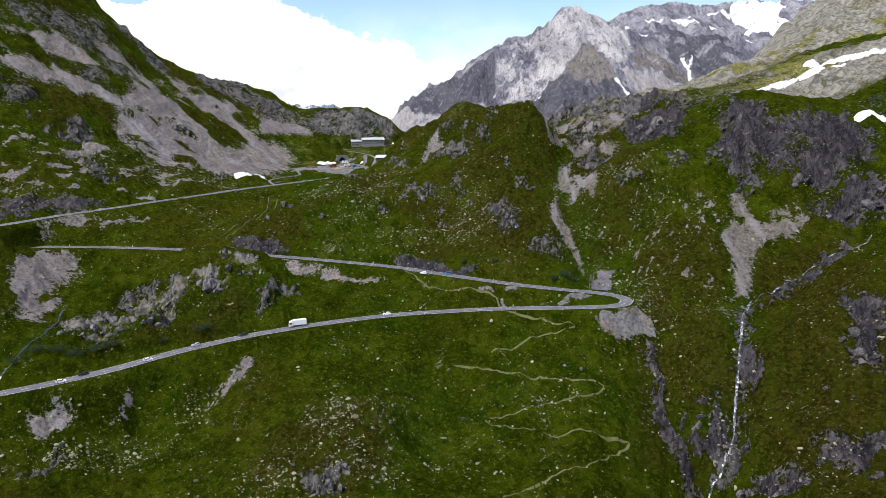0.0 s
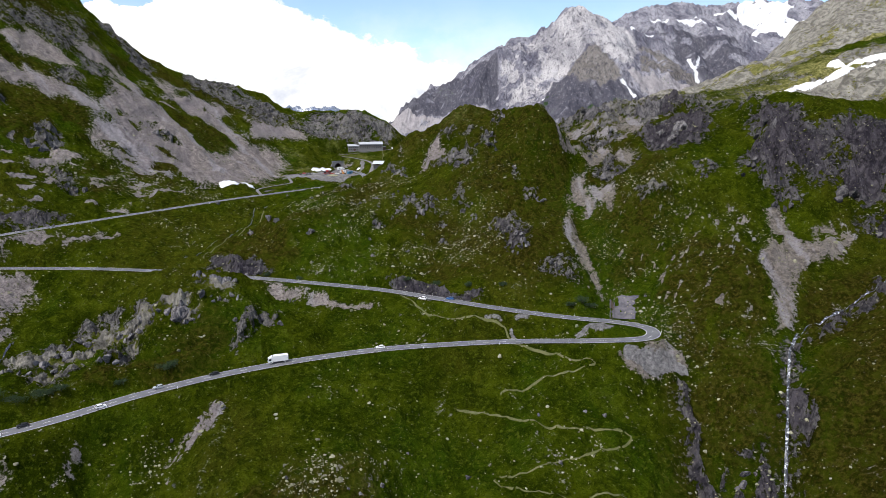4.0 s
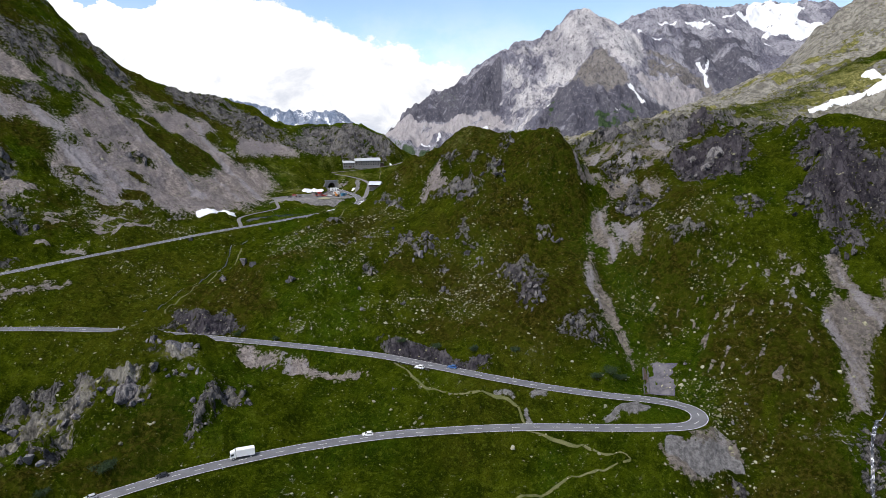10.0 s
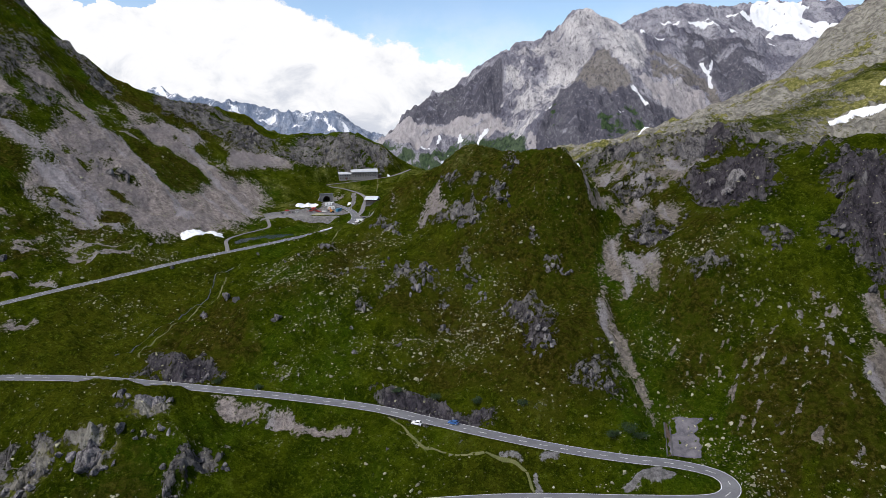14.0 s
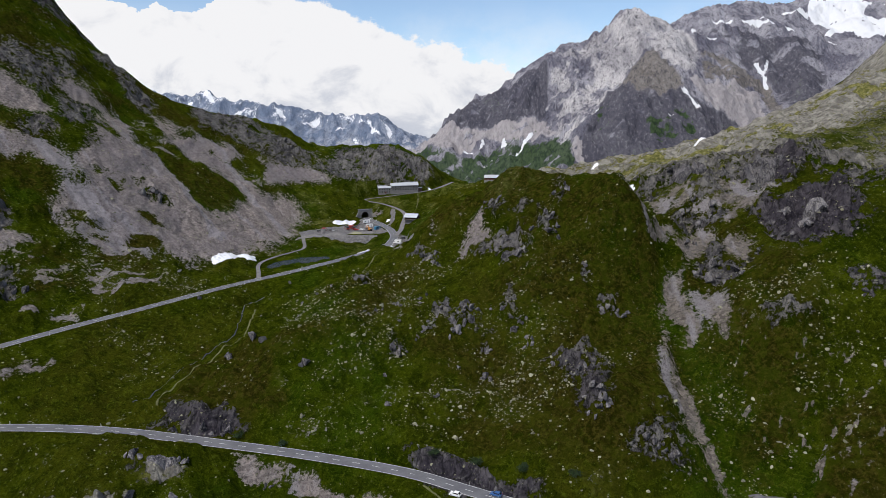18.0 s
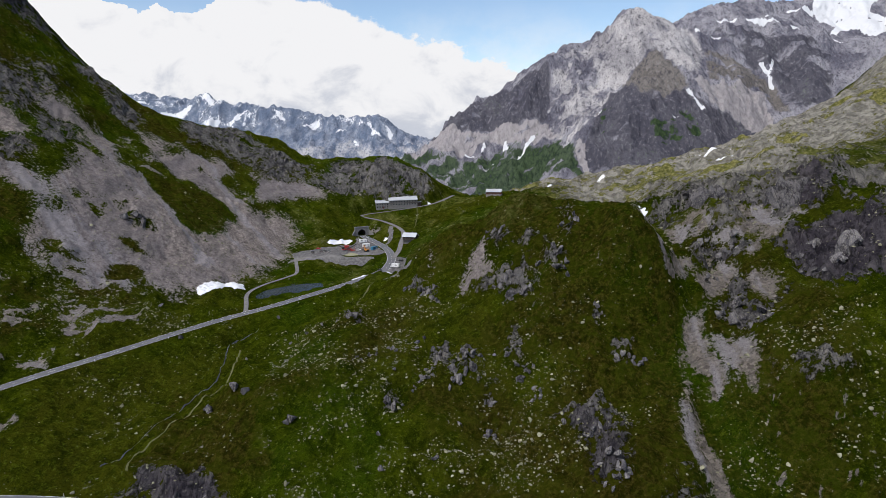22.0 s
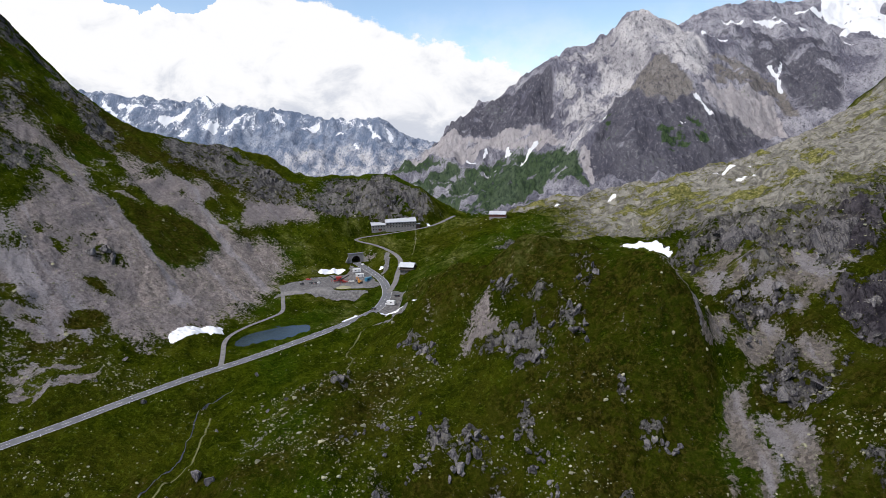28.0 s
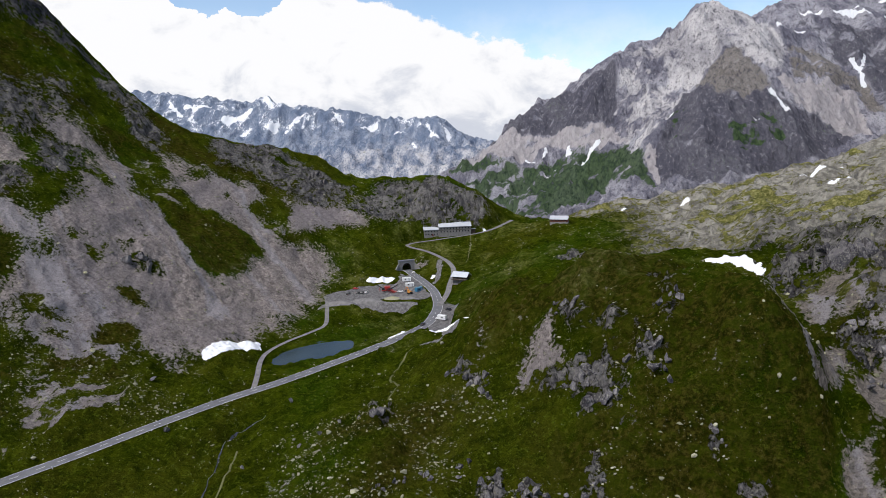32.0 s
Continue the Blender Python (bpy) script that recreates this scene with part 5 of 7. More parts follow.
RANGE_CREST = [(-4200, 3900, 560), (-3300, 4100, 520), (-2526, 4300, 465), (-2309, 4300, 413), (-2054, 4300, 398), (-1696, 4300, 369), (-1480, 4300, 330), (-1256, 4300, 297), (-976, 4300, 240), (-800, 4300, 235), (-675, 4300, 247), (-540, 4280, 190), (-400, 4250, 112), (-200, 4200, 40)]
RANGE_SPURS = [(-1256, 4000, 120), (-987, 3800, -19), (-700, 3950, 50), (-1500, 3800, 60), (-2000, 3900, 150), (-2400, 3900, 200), (-1750, 4000, 190), (-3200, 3700, 250)]
RANGE_FOOT = [(-3500, 3000, -50), (-2500, 3200, -100), (-1500, 3200, -150), (-800, 3200, -150), (-100, 3500, -150), (-1500, 4700, 150), (-600, 4700, 50), (-2500, 4700, 250), (-4200, 4600, 300), (100, 4600, -100)]
RANGE_LINES = [RANGE_CREST, RANGE_SPURS, RANGE_FOOT]
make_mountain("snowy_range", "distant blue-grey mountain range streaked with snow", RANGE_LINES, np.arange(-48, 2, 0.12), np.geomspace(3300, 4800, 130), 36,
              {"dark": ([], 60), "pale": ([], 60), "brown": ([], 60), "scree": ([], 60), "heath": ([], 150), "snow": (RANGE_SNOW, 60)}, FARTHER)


# ---- helpers for things ----
def part(name, bm, material, parent, label=""):
    """Links a bmesh as one mesh object under a thing or a part."""
    me = bpy.data.meshes.new(name)
    bm.normal_update()
    bm.to_mesh(me)
    bm.free()
    me.materials.append(material)
    ob = new(name, me)
    ob.parent = parent
    return tagged(ob, label)


def thing(name, at, turn, label, category, group=""):
    ob = new(name)
    ob.empty_display_size = 0.5
    ob.matrix_basis = Matrix.Translation(at) @ Matrix.Rotation(turn, 4, "Z")
    return tagged(ob, label, category, group)


def box(x0, x1, y0, y1, z0, z1, bevel=0.0, bm=None):
    bm = bm or bmesh.new()
    v = bmesh.ops.create_cube(bm, size=1, matrix=Matrix.Translation(((x0 + x1) / 2, (y0 + y1) / 2, (z0 + z1) / 2)) @ Matrix.Diagonal((x1 - x0, y1 - y0, z1 - z0, 1)))["verts"]
    if bevel:
        bmesh.ops.bevel(bm, geom=list({e for q in v for e in q.link_edges}), offset=bevel, segments=1, affect="EDGES")
    return bm


def rod(a, b, radius, sides=8, bm=None):
    bm = bm or bmesh.new()
    d = Vector(b) - Vector(a)
    m = Matrix.Translation((Vector(a) + Vector(b)) / 2) @ d.to_track_quat("Z", "Y").to_matrix().to_4x4()
    bmesh.ops.create_cone(bm, cap_ends=True, segments=sides, radius1=radius, radius2=radius, depth=d.length, matrix=m)
    return bm


def prism(profile, y0, y1, taper=0.0, bm=None):
    """A side view (x, z) pulled out from y0 to y1; taper draws the upper points in."""
    bm = bm or bmesh.new()
    top = max(z for _, z in profile)
    low = min(z for _, z in profile)
    rings = []
    for y, s in ((y0, 1), (y1, -1)):
        rings.append([bm.verts.new((x, y + s * taper * max(0, (z - low) / (top - low) - 0.45), z)) for x, z in profile])
    a, b = rings
    n = len(profile)
    for k in range(n):
        bm.faces.new((a[k], a[(k + 1) % n], b[(k + 1) % n], b[k]))
    bm.faces.new(a[::-1])
    bm.faces.new(b)
    bmesh.ops.recalc_face_normals(bm, faces=bm.faces)
    return bm


def ground_z(x, y):
    return float(land_height(np.array([float(x)]), np.array([float(y)]))[0])


def arrays_mesh(name, verts, faces, material, smooth=False):
    """A mesh from arrays of vertices and of triangles or quads."""
    me = bpy.data.meshes.new(name)
    k = faces.shape[1]
    me.vertices.add(len(verts))
    me.vertices.foreach_set("co", verts.astype(np.float32).ravel())
    me.loops.add(faces.size)
    me.loops.foreach_set("vertex_index", faces.astype(np.int32).ravel())
    me.polygons.add(len(faces))
    me.polygons.foreach_set("loop_start", np.arange(0, faces.size, k, dtype=np.int32))
    me.polygons.foreach_set("use_smooth", np.full(len(faces), smooth))
    me.update(calc_edges=True)
    me.materials.append(material)
    return new(name, me)


def rock_shapes(count, level, seed, sharp=0.35):
    """Unit rocks with flat breaks: arrays of vertices, and the shared triangles."""
    bm = bmesh.new()
    bmesh.ops.create_icosphere(bm, subdivisions=level, radius=1)
    base = np.array([v.co[:] for v in bm.verts])
    tris = np.array([[v.index for v in f.verts] for f in bm.faces])
    bm.free()
    rng = np.random.default_rng(seed)
    out = []
    for _ in range(count):
        v = base.copy()
        for _ in range(15):  # flat breaks
            n = rng.normal(size=3)
            n /= np.linalg.norm(n)
            d = rng.uniform(0.34, 0.78)
            over = np.maximum(v @ n - d, 0)
            v -= over[:, None] * n
        v += rng.normal(size=v.shape) * 0.06 * sharp
        out.append(v * np.array([1, rng.uniform(0.6, 0.95), rng.uniform(0.5, 0.85)]))
    return np.array(out), tris


# ---- loose stones all over the slopes ----
def make_stones():
    rng = np.random.default_rng(11)
    n = 300000
    a = np.radians(rng.uniform(-44, 41, n))
    r = 130 + 720 * rng.uniform(0, 1, n) ** 1.25
    x, y = r * np.sin(a), 60 + r * np.cos(a)
    mk = masks(x, y)
    clump = np.clip(0.5 + fbm(x, y, 22, 4, 0.6, 80) * 1.5, 0, 1) ** 2
    dens = 0.012 + 0.13 * clump**1.5 + 1.5 * mk["stony"] * clump + 0.34 * mk["scree"] + 0.25 * mk["rock"]
    for line, half in ROAD_LINES:
        d, _ = near_line(x, y, line, 8)
        dens = np.where(d < half + 1.2, 0, dens)
    dens = np.where(mk["gravel"] > 0.4, 0, dens)
    for px, py, rx, ry, turn, level in POOLS:
        dens = np.where(np.hypot(x - px, y - py) < 26, 0, dens)
    keep = rng.uniform(0, 1, n) < dens * 0.95
    x, y = x[keep], y[keep]
    n = len(x)
    z = land_height(x, y)
    size = np.clip(0.33 * np.exp(rng.normal(0, 0.62, n)), 0.15, 2.0)
    shapes, tris = rock_shapes(14, 1, 5)
    spin = rng.uniform(0, 6.283, n)
    pick = rng.integers(0, len(shapes), n)
    v = shapes[pick] * size[:, None, None]
    c, s = np.cos(spin)[:, None], np.sin(spin)[:, None]
    vx, vy = v[:, :, 0] * c - v[:, :, 1] * s, v[:, :, 0] * s + v[:, :, 1] * c
    v = np.stack([vx + x[:, None], vy + y[:, None], v[:, :, 2] + (z + size * 0.05)[:, None]], -1)
    k = shapes.shape[1]
    f = (tris[None] + (np.arange(n) * k)[:, None, None]).reshape(-1, 3)
    ob = arrays_mesh("loose_stones", v.reshape(-1, 3), f, STONE)
    tagged(ob, "pale lichen-covered stones strewn over the meadow", "stones", kind="stuff")


make_stones()


# ---- crags: broken outcrops of several tilted slabs (x, y, half width, height, slabs) ----
def make_outcrop(x, y, wide, high, count, seed):
    """Tilted slabs side by side, each a part; they lean back into the slope with one strike."""
    rng = np.random.default_rng(seed)
    shapes, tris = rock_shapes(count, 3, seed, 0.4)
    strike = rng.uniform(-0.55, 0.55)
    u, w = np.linspace(-1, 1, count) + rng.uniform(-0.3, 0.3, count), rng.uniform(-0.55, 0.55, count)
    px, py = x + u * wide * math.cos(strike) - w * wide * math.sin(strike), y + u * wide * math.sin(strike) + w * wide * math.cos(strike)
    pz = land_height(px, py)
    crag = thing("rock_outcrop", (x, y, float(pz.mean())), 0.0, OUTCROP_LABELS[seed % 4], "rock", "crags on the slopes")
    for k in range(count):
        s = high * rng.uniform(0.5, 1.0)
        v = shapes[k] * np.array([s * rng.uniform(0.5, 0.95), s * rng.uniform(1.1, 1.7), s * rng.uniform(1.1, 1.8)])
        v[:, 0] *= 1.0 - 0.3 * np.clip(v[:, 2] / s, -1, 1)
        m = np.array(Euler((rng.uniform(-0.75, -0.35), rng.uniform(-0.1, 0.45), strike + rng.uniform(-0.35, 0.35))).to_matrix())
        v += (fbm(v[:, 0] * 2 + seed, v[:, 1] + v[:, 2] * 1.3, 1.6, 4, 0.6, seed % 97, True) * 0.05 * s)[:, None] * shapes[k]
        v = v @ m.T
        ob = arrays_mesh("slab", v, tris, DARK_ROCKY if x > 140 and y < 480 or wide < 2.2 and y > 385 and y < 412 and x < 25 else PALE_ROCKY if x < -95 and y < 400 else ROCKY)
        ob.parent = crag
        ob.location = (px[k] - x, py[k] - y, pz[k] - float(pz.mean()) + s * 0.02)
    return crag


OUTCROP_LABELS = ["grey gneiss crag breaking out of the meadow", "tilted grey rock slabs with pale lichen", "dark cracked rock outcrop above the grass", "weathered rock rib with bright upper faces"]
CRAGS_A = [(-118, 360, 2.1, 1.9, 3), (-109, 393, 2.8, 2.4, 3), (-125, 389, 2.8, 2.4, 3), (-81, 369, 2.3, 2.0, 3), (-92, 351, 2.0, 1.8, 3), (-80, 399, 1.8, 1.6, 3), (9, 515, 2.0, 1.7, 3), (10, 509, 1.5, 1.3, 3), (-3, 552, 1.5, 1.3, 3), (29, 512, 1.3, 1.1, 3), (-41, 548, 1.5, 1.3, 3), (31, 507, 2.7, 2.4, 3), (-35, 545, 3.1, 2.7, 3), (-28, 535, 2.6, 2.2, 3), (-11, 482, 2.9, 2.6, 3), (-15, 473, 2.9, 2.5, 3), (-24, 488, 2.2, 2.0, 3), (-27, 474, 2.2, 1.9, 3)]
CRAGS_B = [(-39, 463, 2.6, 2.3, 3), (-32, 471, 1.6, 1.4, 3), (40, 439, 3.2, 2.8, 3), (34, 436, 2.9, 2.5, 3), (12, 473, 1.8, 1.6, 3), (18, 461, 1.7, 1.5, 3), (-1, 467, 2.1, 1.9, 3), (-59, 489, 1.9, 1.7, 3), (-1, 454, 2.4, 2.1, 3), (40, 421, 3.1, 2.7, 3), (43, 417, 2.4, 2.1, 3), (59, 405, 2.4, 2.1, 3), (41, 416, 2.9, 2.6, 3), (59, 405, 2.3, 2.0, 3), (64, 402, 1.7, 1.5, 3), (155, 505, 6.6, 5.8, 4), (142, 519, 4.9, 4.3, 3), (174, 444, 3.8, 3.3, 3)]
CRAGS_C = [(194, 465, 5.7, 5.0, 3), (219, 424, 5.4, 4.8, 3), (184, 426, 4.2, 3.7, 3), (151, 449, 2.7, 2.3, 3), (109, 483, 3.6, 3.2, 3), (105, 547, 4.5, 3.9, 3), (230, 405, 6.1, 5.3, 4), (249, 402, 7.4, 6.5, 5), (181, 282, 4.5, 4.0, 3), (181, 294, 3.7, 3.2, 3), (116, 295, 3.6, 3.1, 3), (120, 282, 3.1, 2.7, 3), (125, 259, 3.8, 3.3, 3), (135, 249, 3.7, 3.2, 3), (153, 247, 2.5, 2.2, 3), (-41, 236, 2.7, 2.3, 3), (111, 590, 4.5, 4.0, 3), (124, 589, 4.6, 4.0, 3)]
CRAGS_D = [(157, 574, 5.5, 4.8, 3), (109, 534, 3.5, 3.1, 3), (139, 504, 4.2, 3.7, 3), (150, 501, 4.6, 4.0, 3), (-225, 886, 4.6, 4.0, 3), (-206, 894, 8.2, 7.2, 5), (-204, 850, 5.2, 4.5, 3), (-157, 868, 7.1, 6.2, 4), (-122, 892, 6.5, 5.6, 4), (-96, 893, 6.4, 5.6, 4), (-77, 896, 4.8, 4.2, 3), (-242, 653, 5.8, 5.1, 4), (-241, 499, 4.5, 4.0, 3), (-282, 525, 5.6, 4.9, 3), (-274, 533, 5.6, 4.9, 3), (-253, 415, 2.5, 2.2, 3), (-242, 431, 2.6, 2.3, 3), (-231, 445, 2.6, 2.3, 3)]
CRAGS_E = [(-125, 422, 2.0, 1.7, 3), (-112, 422, 2.2, 1.9, 3), (-104, 423, 2.1, 1.9, 3), (-18, 405, 1.5, 1.4, 3), (-10, 402, 1.5, 1.3, 3), (-3, 399, 1.5, 1.3, 3), (4, 397, 1.5, 1.3, 3), (10, 394, 1.3, 1.1, 3), (16, 392, 1.1, 1.0, 3)]
CRAGS_F = [(-181, 323, 4.5, 3.2, 3), (-173, 332, 4.0, 2.9, 3), (-168, 341, 5.0, 3.6, 3), (-164, 353, 5.5, 4.0, 3), (-144, 329, 4.5, 3.2, 3), (-147, 355, 5.0, 3.6, 3), (-143, 362, 3.5, 2.5, 3), (-126, 361, 5.0, 3.6, 3), (-134, 365, 3.0, 2.2, 3), (-113, 372, 3.5, 2.5, 3), (-104, 373, 3.0, 2.2, 3), (9, 519, 4.5, 3.2, 3), (14, 508, 5.0, 3.6, 3), (5, 519, 4.0, 2.9, 3), (27, 515, 4.0, 2.9, 3), (31, 510, 3.5, 2.5, 3), (2, 548, 4.0, 2.9, 3), (-13, 478, 4.5, 3.2, 3)]
CRAGS_G = [(-9, 484, 3.5, 2.5, 3), (-23, 488, 3.0, 2.2, 3), (-25, 480, 3.5, 2.5, 3), (37, 528, 3.5, 2.5, 3), (55, 476, 3.5, 2.5, 3), (60, 476, 3.5, 2.5, 3), (14, 475, 3.0, 2.2, 3), (9, 485, 3.0, 2.2, 3), (-42, 550, 3.0, 2.2, 3), (-33, 543, 3.0, 2.2, 3), (-44, 493, 2.5, 1.8, 3), (-53, 494, 2.5, 1.8, 3), (46, 492, 2.2, 1.6, 3), (100, 518, 3.0, 2.2, 3), (101, 495, 5.0, 3.6, 3), (110, 496, 5.0, 3.6, 3), (112, 535, 5.0, 3.6, 3), (117, 533, 4.0, 2.9, 3)]
CRAGS = CRAGS_A + CRAGS_B + CRAGS_C + CRAGS_D + CRAGS_E + CRAGS_F + CRAGS_G
BOULDERS_A = [(-68, 531, 3.4), (-70, 529, 3.4), (-22, 273, 1.7), (-29, 266, 1.2), (-33, 267, 1.0), (-36, 258, 1.2), (-42, 235, 2.6), (-37, 245, 1.4), (-57, 245, 1.2), (-55, 270, 1.2), (9, 290, 2.0), (-14, 296, 1.1), (-14, 474, 3.4), (-29, 473, 2.4), (-42, 464, 2.9), (-79, 453, 3.3), (-120, 470, 3.1), (-109, 473, 3.6), (-1, 468, 2.2), (10, 477, 2.2), (17, 467, 1.9), (-1, 455, 2.1), (-21, 442, 1.8), (-41, 435, 1.8), (27, 447, 2.0), (-22, 382, 1.2), (-124, 363, 2.8), (-80, 371, 1.9), (-33, 495, 1.8), (-43, 463, 1.7), (-41, 435, 1.6), (-22, 441, 1.6)]
BOULDERS_B = [(-2, 454, 2.1), (0, 467, 1.9), (19, 464, 1.7), (-81, 452, 2.5), (-104, 471, 3.2), (-119, 468, 3.2), (-41, 477, 1.7), (-160, 533, 2.0), (-33, 496, 1.4), (-13, 455, 1.5), (-44, 449, 1.6), (-187, 569, 2.2), (-117, 562, 1.8), (-186, 541, 1.6), (-92, 527, 1.6), (-78, 534, 1.6), (-100, 525, 1.4), (-85, 531, 1.2), (-119, 515, 1.4), (1, 485, 1.4), (-30, 496, 1.6), (-33, 490, 1.3), (-107, 300, 1.4), (-144, 262, 1.6), (-154, 261, 1.8), (162, 278, 1.9), (168, 268, 1.6), (109, 354, 1.3), (116, 360, 1.3), (103, 392, 1.4), (-99, 363, 2.1), (-89, 373, 2.5)]
BOULDERS_C = [(39, 315, 1.2), (58, 315, 1.4), (66, 314, 1.7), (44, 290, 1.5)]
BOULDERS = BOULDERS_A + BOULDERS_B + BOULDERS_C
for k, (cx, cy, cw, ch, cn) in enumerate(CRAGS):
    make_outcrop(cx, cy, cw, ch * (0.6 if cy > 800 else 1.0), cn + 1, 100 + k)


# ---- long rounded backs of bare rock (x, y, length, width, height, turn of the long side from north) ----
def make_whaleback(x, y, long, wide, high, turn, seed):
    n, k = 74, 44
    u, v = (a.ravel() for a in np.meshgrid(np.linspace(-1, 1, n), np.linspace(-1, 1, k)))
    r = np.maximum(np.abs(u), np.abs(v))
    s = r / (np.hypot(u, v) + 1e-9)  # the square grid drawn in to a disc
    u, v = u * s, v * s
    a = np.arctan2(v, u)
    rim = 1 + 0.22 * fbm(np.cos(a) * 2 + seed, np.sin(a) * 2, 1.0, 3, 0.5, seed)
    p, q = v * wide / 2 * rim, u * long / 2 * rim
    px, py = x + p * math.cos(turn) + q * math.sin(turn), y - p * math.sin(turn) + q * math.cos(turn)
    dome = np.clip(1 - r**2.2, 0, 1) ** 0.42
    cleft = fbm(p + seed * 7, q * 0.35, 4.5, 4, 0.55, seed, True)
    ledge = fbm(p * 0.5, q + seed, 5.0, 4, 0.55, seed + 3)
    z = land_height(px, py) - 0.5 + high * dome * (0.82 + 0.2 * cleft + 0.22 * ledge)
    z = z + (fbm(px, py, 1.6, 3, 0.6, seed + 9, True) - 0.2) * 0.28 * np.clip(1.2 - r, 0, 1)
    idx = np.arange(n * k).reshape(k, n)
    quads = np.stack([idx[:-1, :-1], idx[:-1, 1:], idx[1:, 1:], idx[1:, :-1]], -1).reshape(-1, 4)
    z0 = float(z.mean())
    ob = arrays_mesh("rock_outcrop", np.stack([px - x, py - y, z - z0], 1), quads, PALE_ROCKY if x < 0 else ROCKY)
    ob.location = (x, y, z0)
    return tagged(ob, "long rounded back of bare grey gneiss with clefts", "rock", "bare rock backs")


WHALEBACKS = [(-125, 363, 10, 7, 3.0, 0.6, 5), (-114, 390, 10, 6, 2.2, 1.2, 6), (153, 575, 24, 15, 6, 1.0, 15), (118, 588, 24, 13, 5, 1.3, 14)]
for row in WHALEBACKS:
    make_whaleback(*row)


# ---- single boulders (x, y, half size) ----
def make_boulders():
    shapes, tris = rock_shapes(5, 3, 77, 0.5)
    kinds = []
    for s in shapes:
        s = s + (fbm(s[:, 0] * 3, s[:, 1] * 3 + s[:, 2], 1.0, 3, 0.6, 7) * 0.06)[:, None] * s
        ob = arrays_mesh("boulder", s, tris, ROCKY)
        kinds.append(tagged(ob, "pale grey boulder lying in the grass", "boulder", "boulders on the slopes"))
    rng = random.Random(4)
    for k, (x, y, s) in enumerate(BOULDERS):
        m = Matrix.Translation((x, y, ground_z(x, y) + 0.25 * s)) @ Euler((rng.uniform(-0.3, 0.3), rng.uniform(-0.3, 0.3), rng.uniform(0, 6))).to_matrix().to_4x4() @ Matrix.Scale(s, 4)
        kind = kinds[k % 5]
        if k < 5:
            kind.matrix_basis = m
        else:
            ob = copy_thing(kind, Matrix())
            ob.matrix_basis = m


make_boulders()


# ---- old snow lying in hollows ----
def make_snow(label, shapes, thick=0.7):
    """A draped patch: the part of a fine grid that lies inside the strokes, thinning out to its rim."""
    s = np.array(shapes, float)
    pts = np.vstack([s[:, :2], s[:, 3:5]])
    reach = s[:, [2, 5]].max() + 4
    lo, hi = pts.min(0) - reach, pts.max(0) + reach
    step = max(0.5, float((hi - lo).max()) / 110)
    gx, gy = np.meshgrid(np.arange(lo[0], hi[0], step), np.arange(lo[1], hi[1], step))
    x, y = gx.ravel(), gy.ravel()
    d = np.full(len(x), np.inf)
    for x1, y1, r1, x2, y2, r2 in shapes:
        dx, dy = x2 - x1, y2 - y1
        t = np.clip(((x - x1) * dx + (y - y1) * dy) / (dx * dx + dy * dy + 1e-9), 0, 1)
        d = np.minimum(d, np.hypot(x - x1 - t * dx, y - y1 - t * dy) - (r1 + (r2 - r1) * t))
    d = d + fbm(x, y, 6 + reach / 4, 4, 0.6, 51) * min(2.0, reach * 0.22)
    z = land_height(x, y) + 0.1 + np.clip(-d / 3, -0.6, 1) * thick
    rows, cols = gx.shape
    idx = np.arange(rows * cols).reshape(rows, cols)
    quads = np.stack([idx[:-1, :-1], idx[:-1, 1:], idx[1:, 1:], idx[1:, :-1]], -1).reshape(-1, 4)
    quads = quads[(d[quads] < 0.6).all(1)]
    used, inv = np.unique(quads, return_inverse=True)
    base = np.array([x[used].mean(), y[used].mean(), z[used].mean()])
    ob = arrays_mesh("snow_patch", np.stack([x, y, z], 1)[used] - base, inv.reshape(-1, 4), SNOWY, True)
    ob.location = base
    return tagged(ob, label, "snow", "old snow patches")


make_snow("large white snow field at the foot of the scree", [(-179, 606, 2.5, -175, 618, 5.1), (-175, 618, 5.1, -165, 629, 4.5)], 0.6)
make_snow("thin strip of snow along the road edge", [(-93, 649, 1.0, -87, 659, 1.0)], 0.7)
make_snow("old snow tongue beside the parking bay", [(-69, 647, 0.8, -62, 653, 2.0), (-62, 653, 2.0, -55, 653, 1.6)], 0.8)
make_snow("small leftover snow spot on the grass", [(-47, 627, 1.2, -47, 627, 1.2)], 0.7)
make_snow("small leftover snow spot by the access road", [(-91, 782, 1.7, -91, 782, 1.7)], 0.7)
make_snow("white snow heap behind the works yard", [(-136, 770, 2.1, -128, 774, 4.2), (-128, 774, 4.2, -121, 776, 2.5)], 3.2)
make_snow("broad snow patch in the saddle below grey slabs", [(71, 631, 2.3, 84, 635, 4.2), (84, 635, 4.2, 87, 605, 1.4)], 1.2)
make_snow("small snow patch on the sunlit plateau", [(59, 923, 2.6, 59, 923, 2.6)], 0.7)
make_snow("small snow patch on the sunlit plateau", [(109, 906, 3.1, 109, 906, 3.1)], 0.7)
make_snow("snow spot beside the inn", [(-63, 893, 2.0, -63, 893, 2.0)], 0.7)
make_snow("snow tongue on the plateau slope", [(203, 908, 3.2, 216, 911, 4.9), (216, 911, 4.9, 244, 939, 2.3)], 1)
make_snow("snow tongue on the plateau slope", [(211, 866, 2.5, 226, 873, 2.6)], 1)
make_snow("long snow field across the high plateau", [(298, 685, 2.8, 331, 708, 5.3), (331, 708, 5.3, 352, 693, 7.6), (352, 693, 7.6, 409, 740, 8.3)], 3)
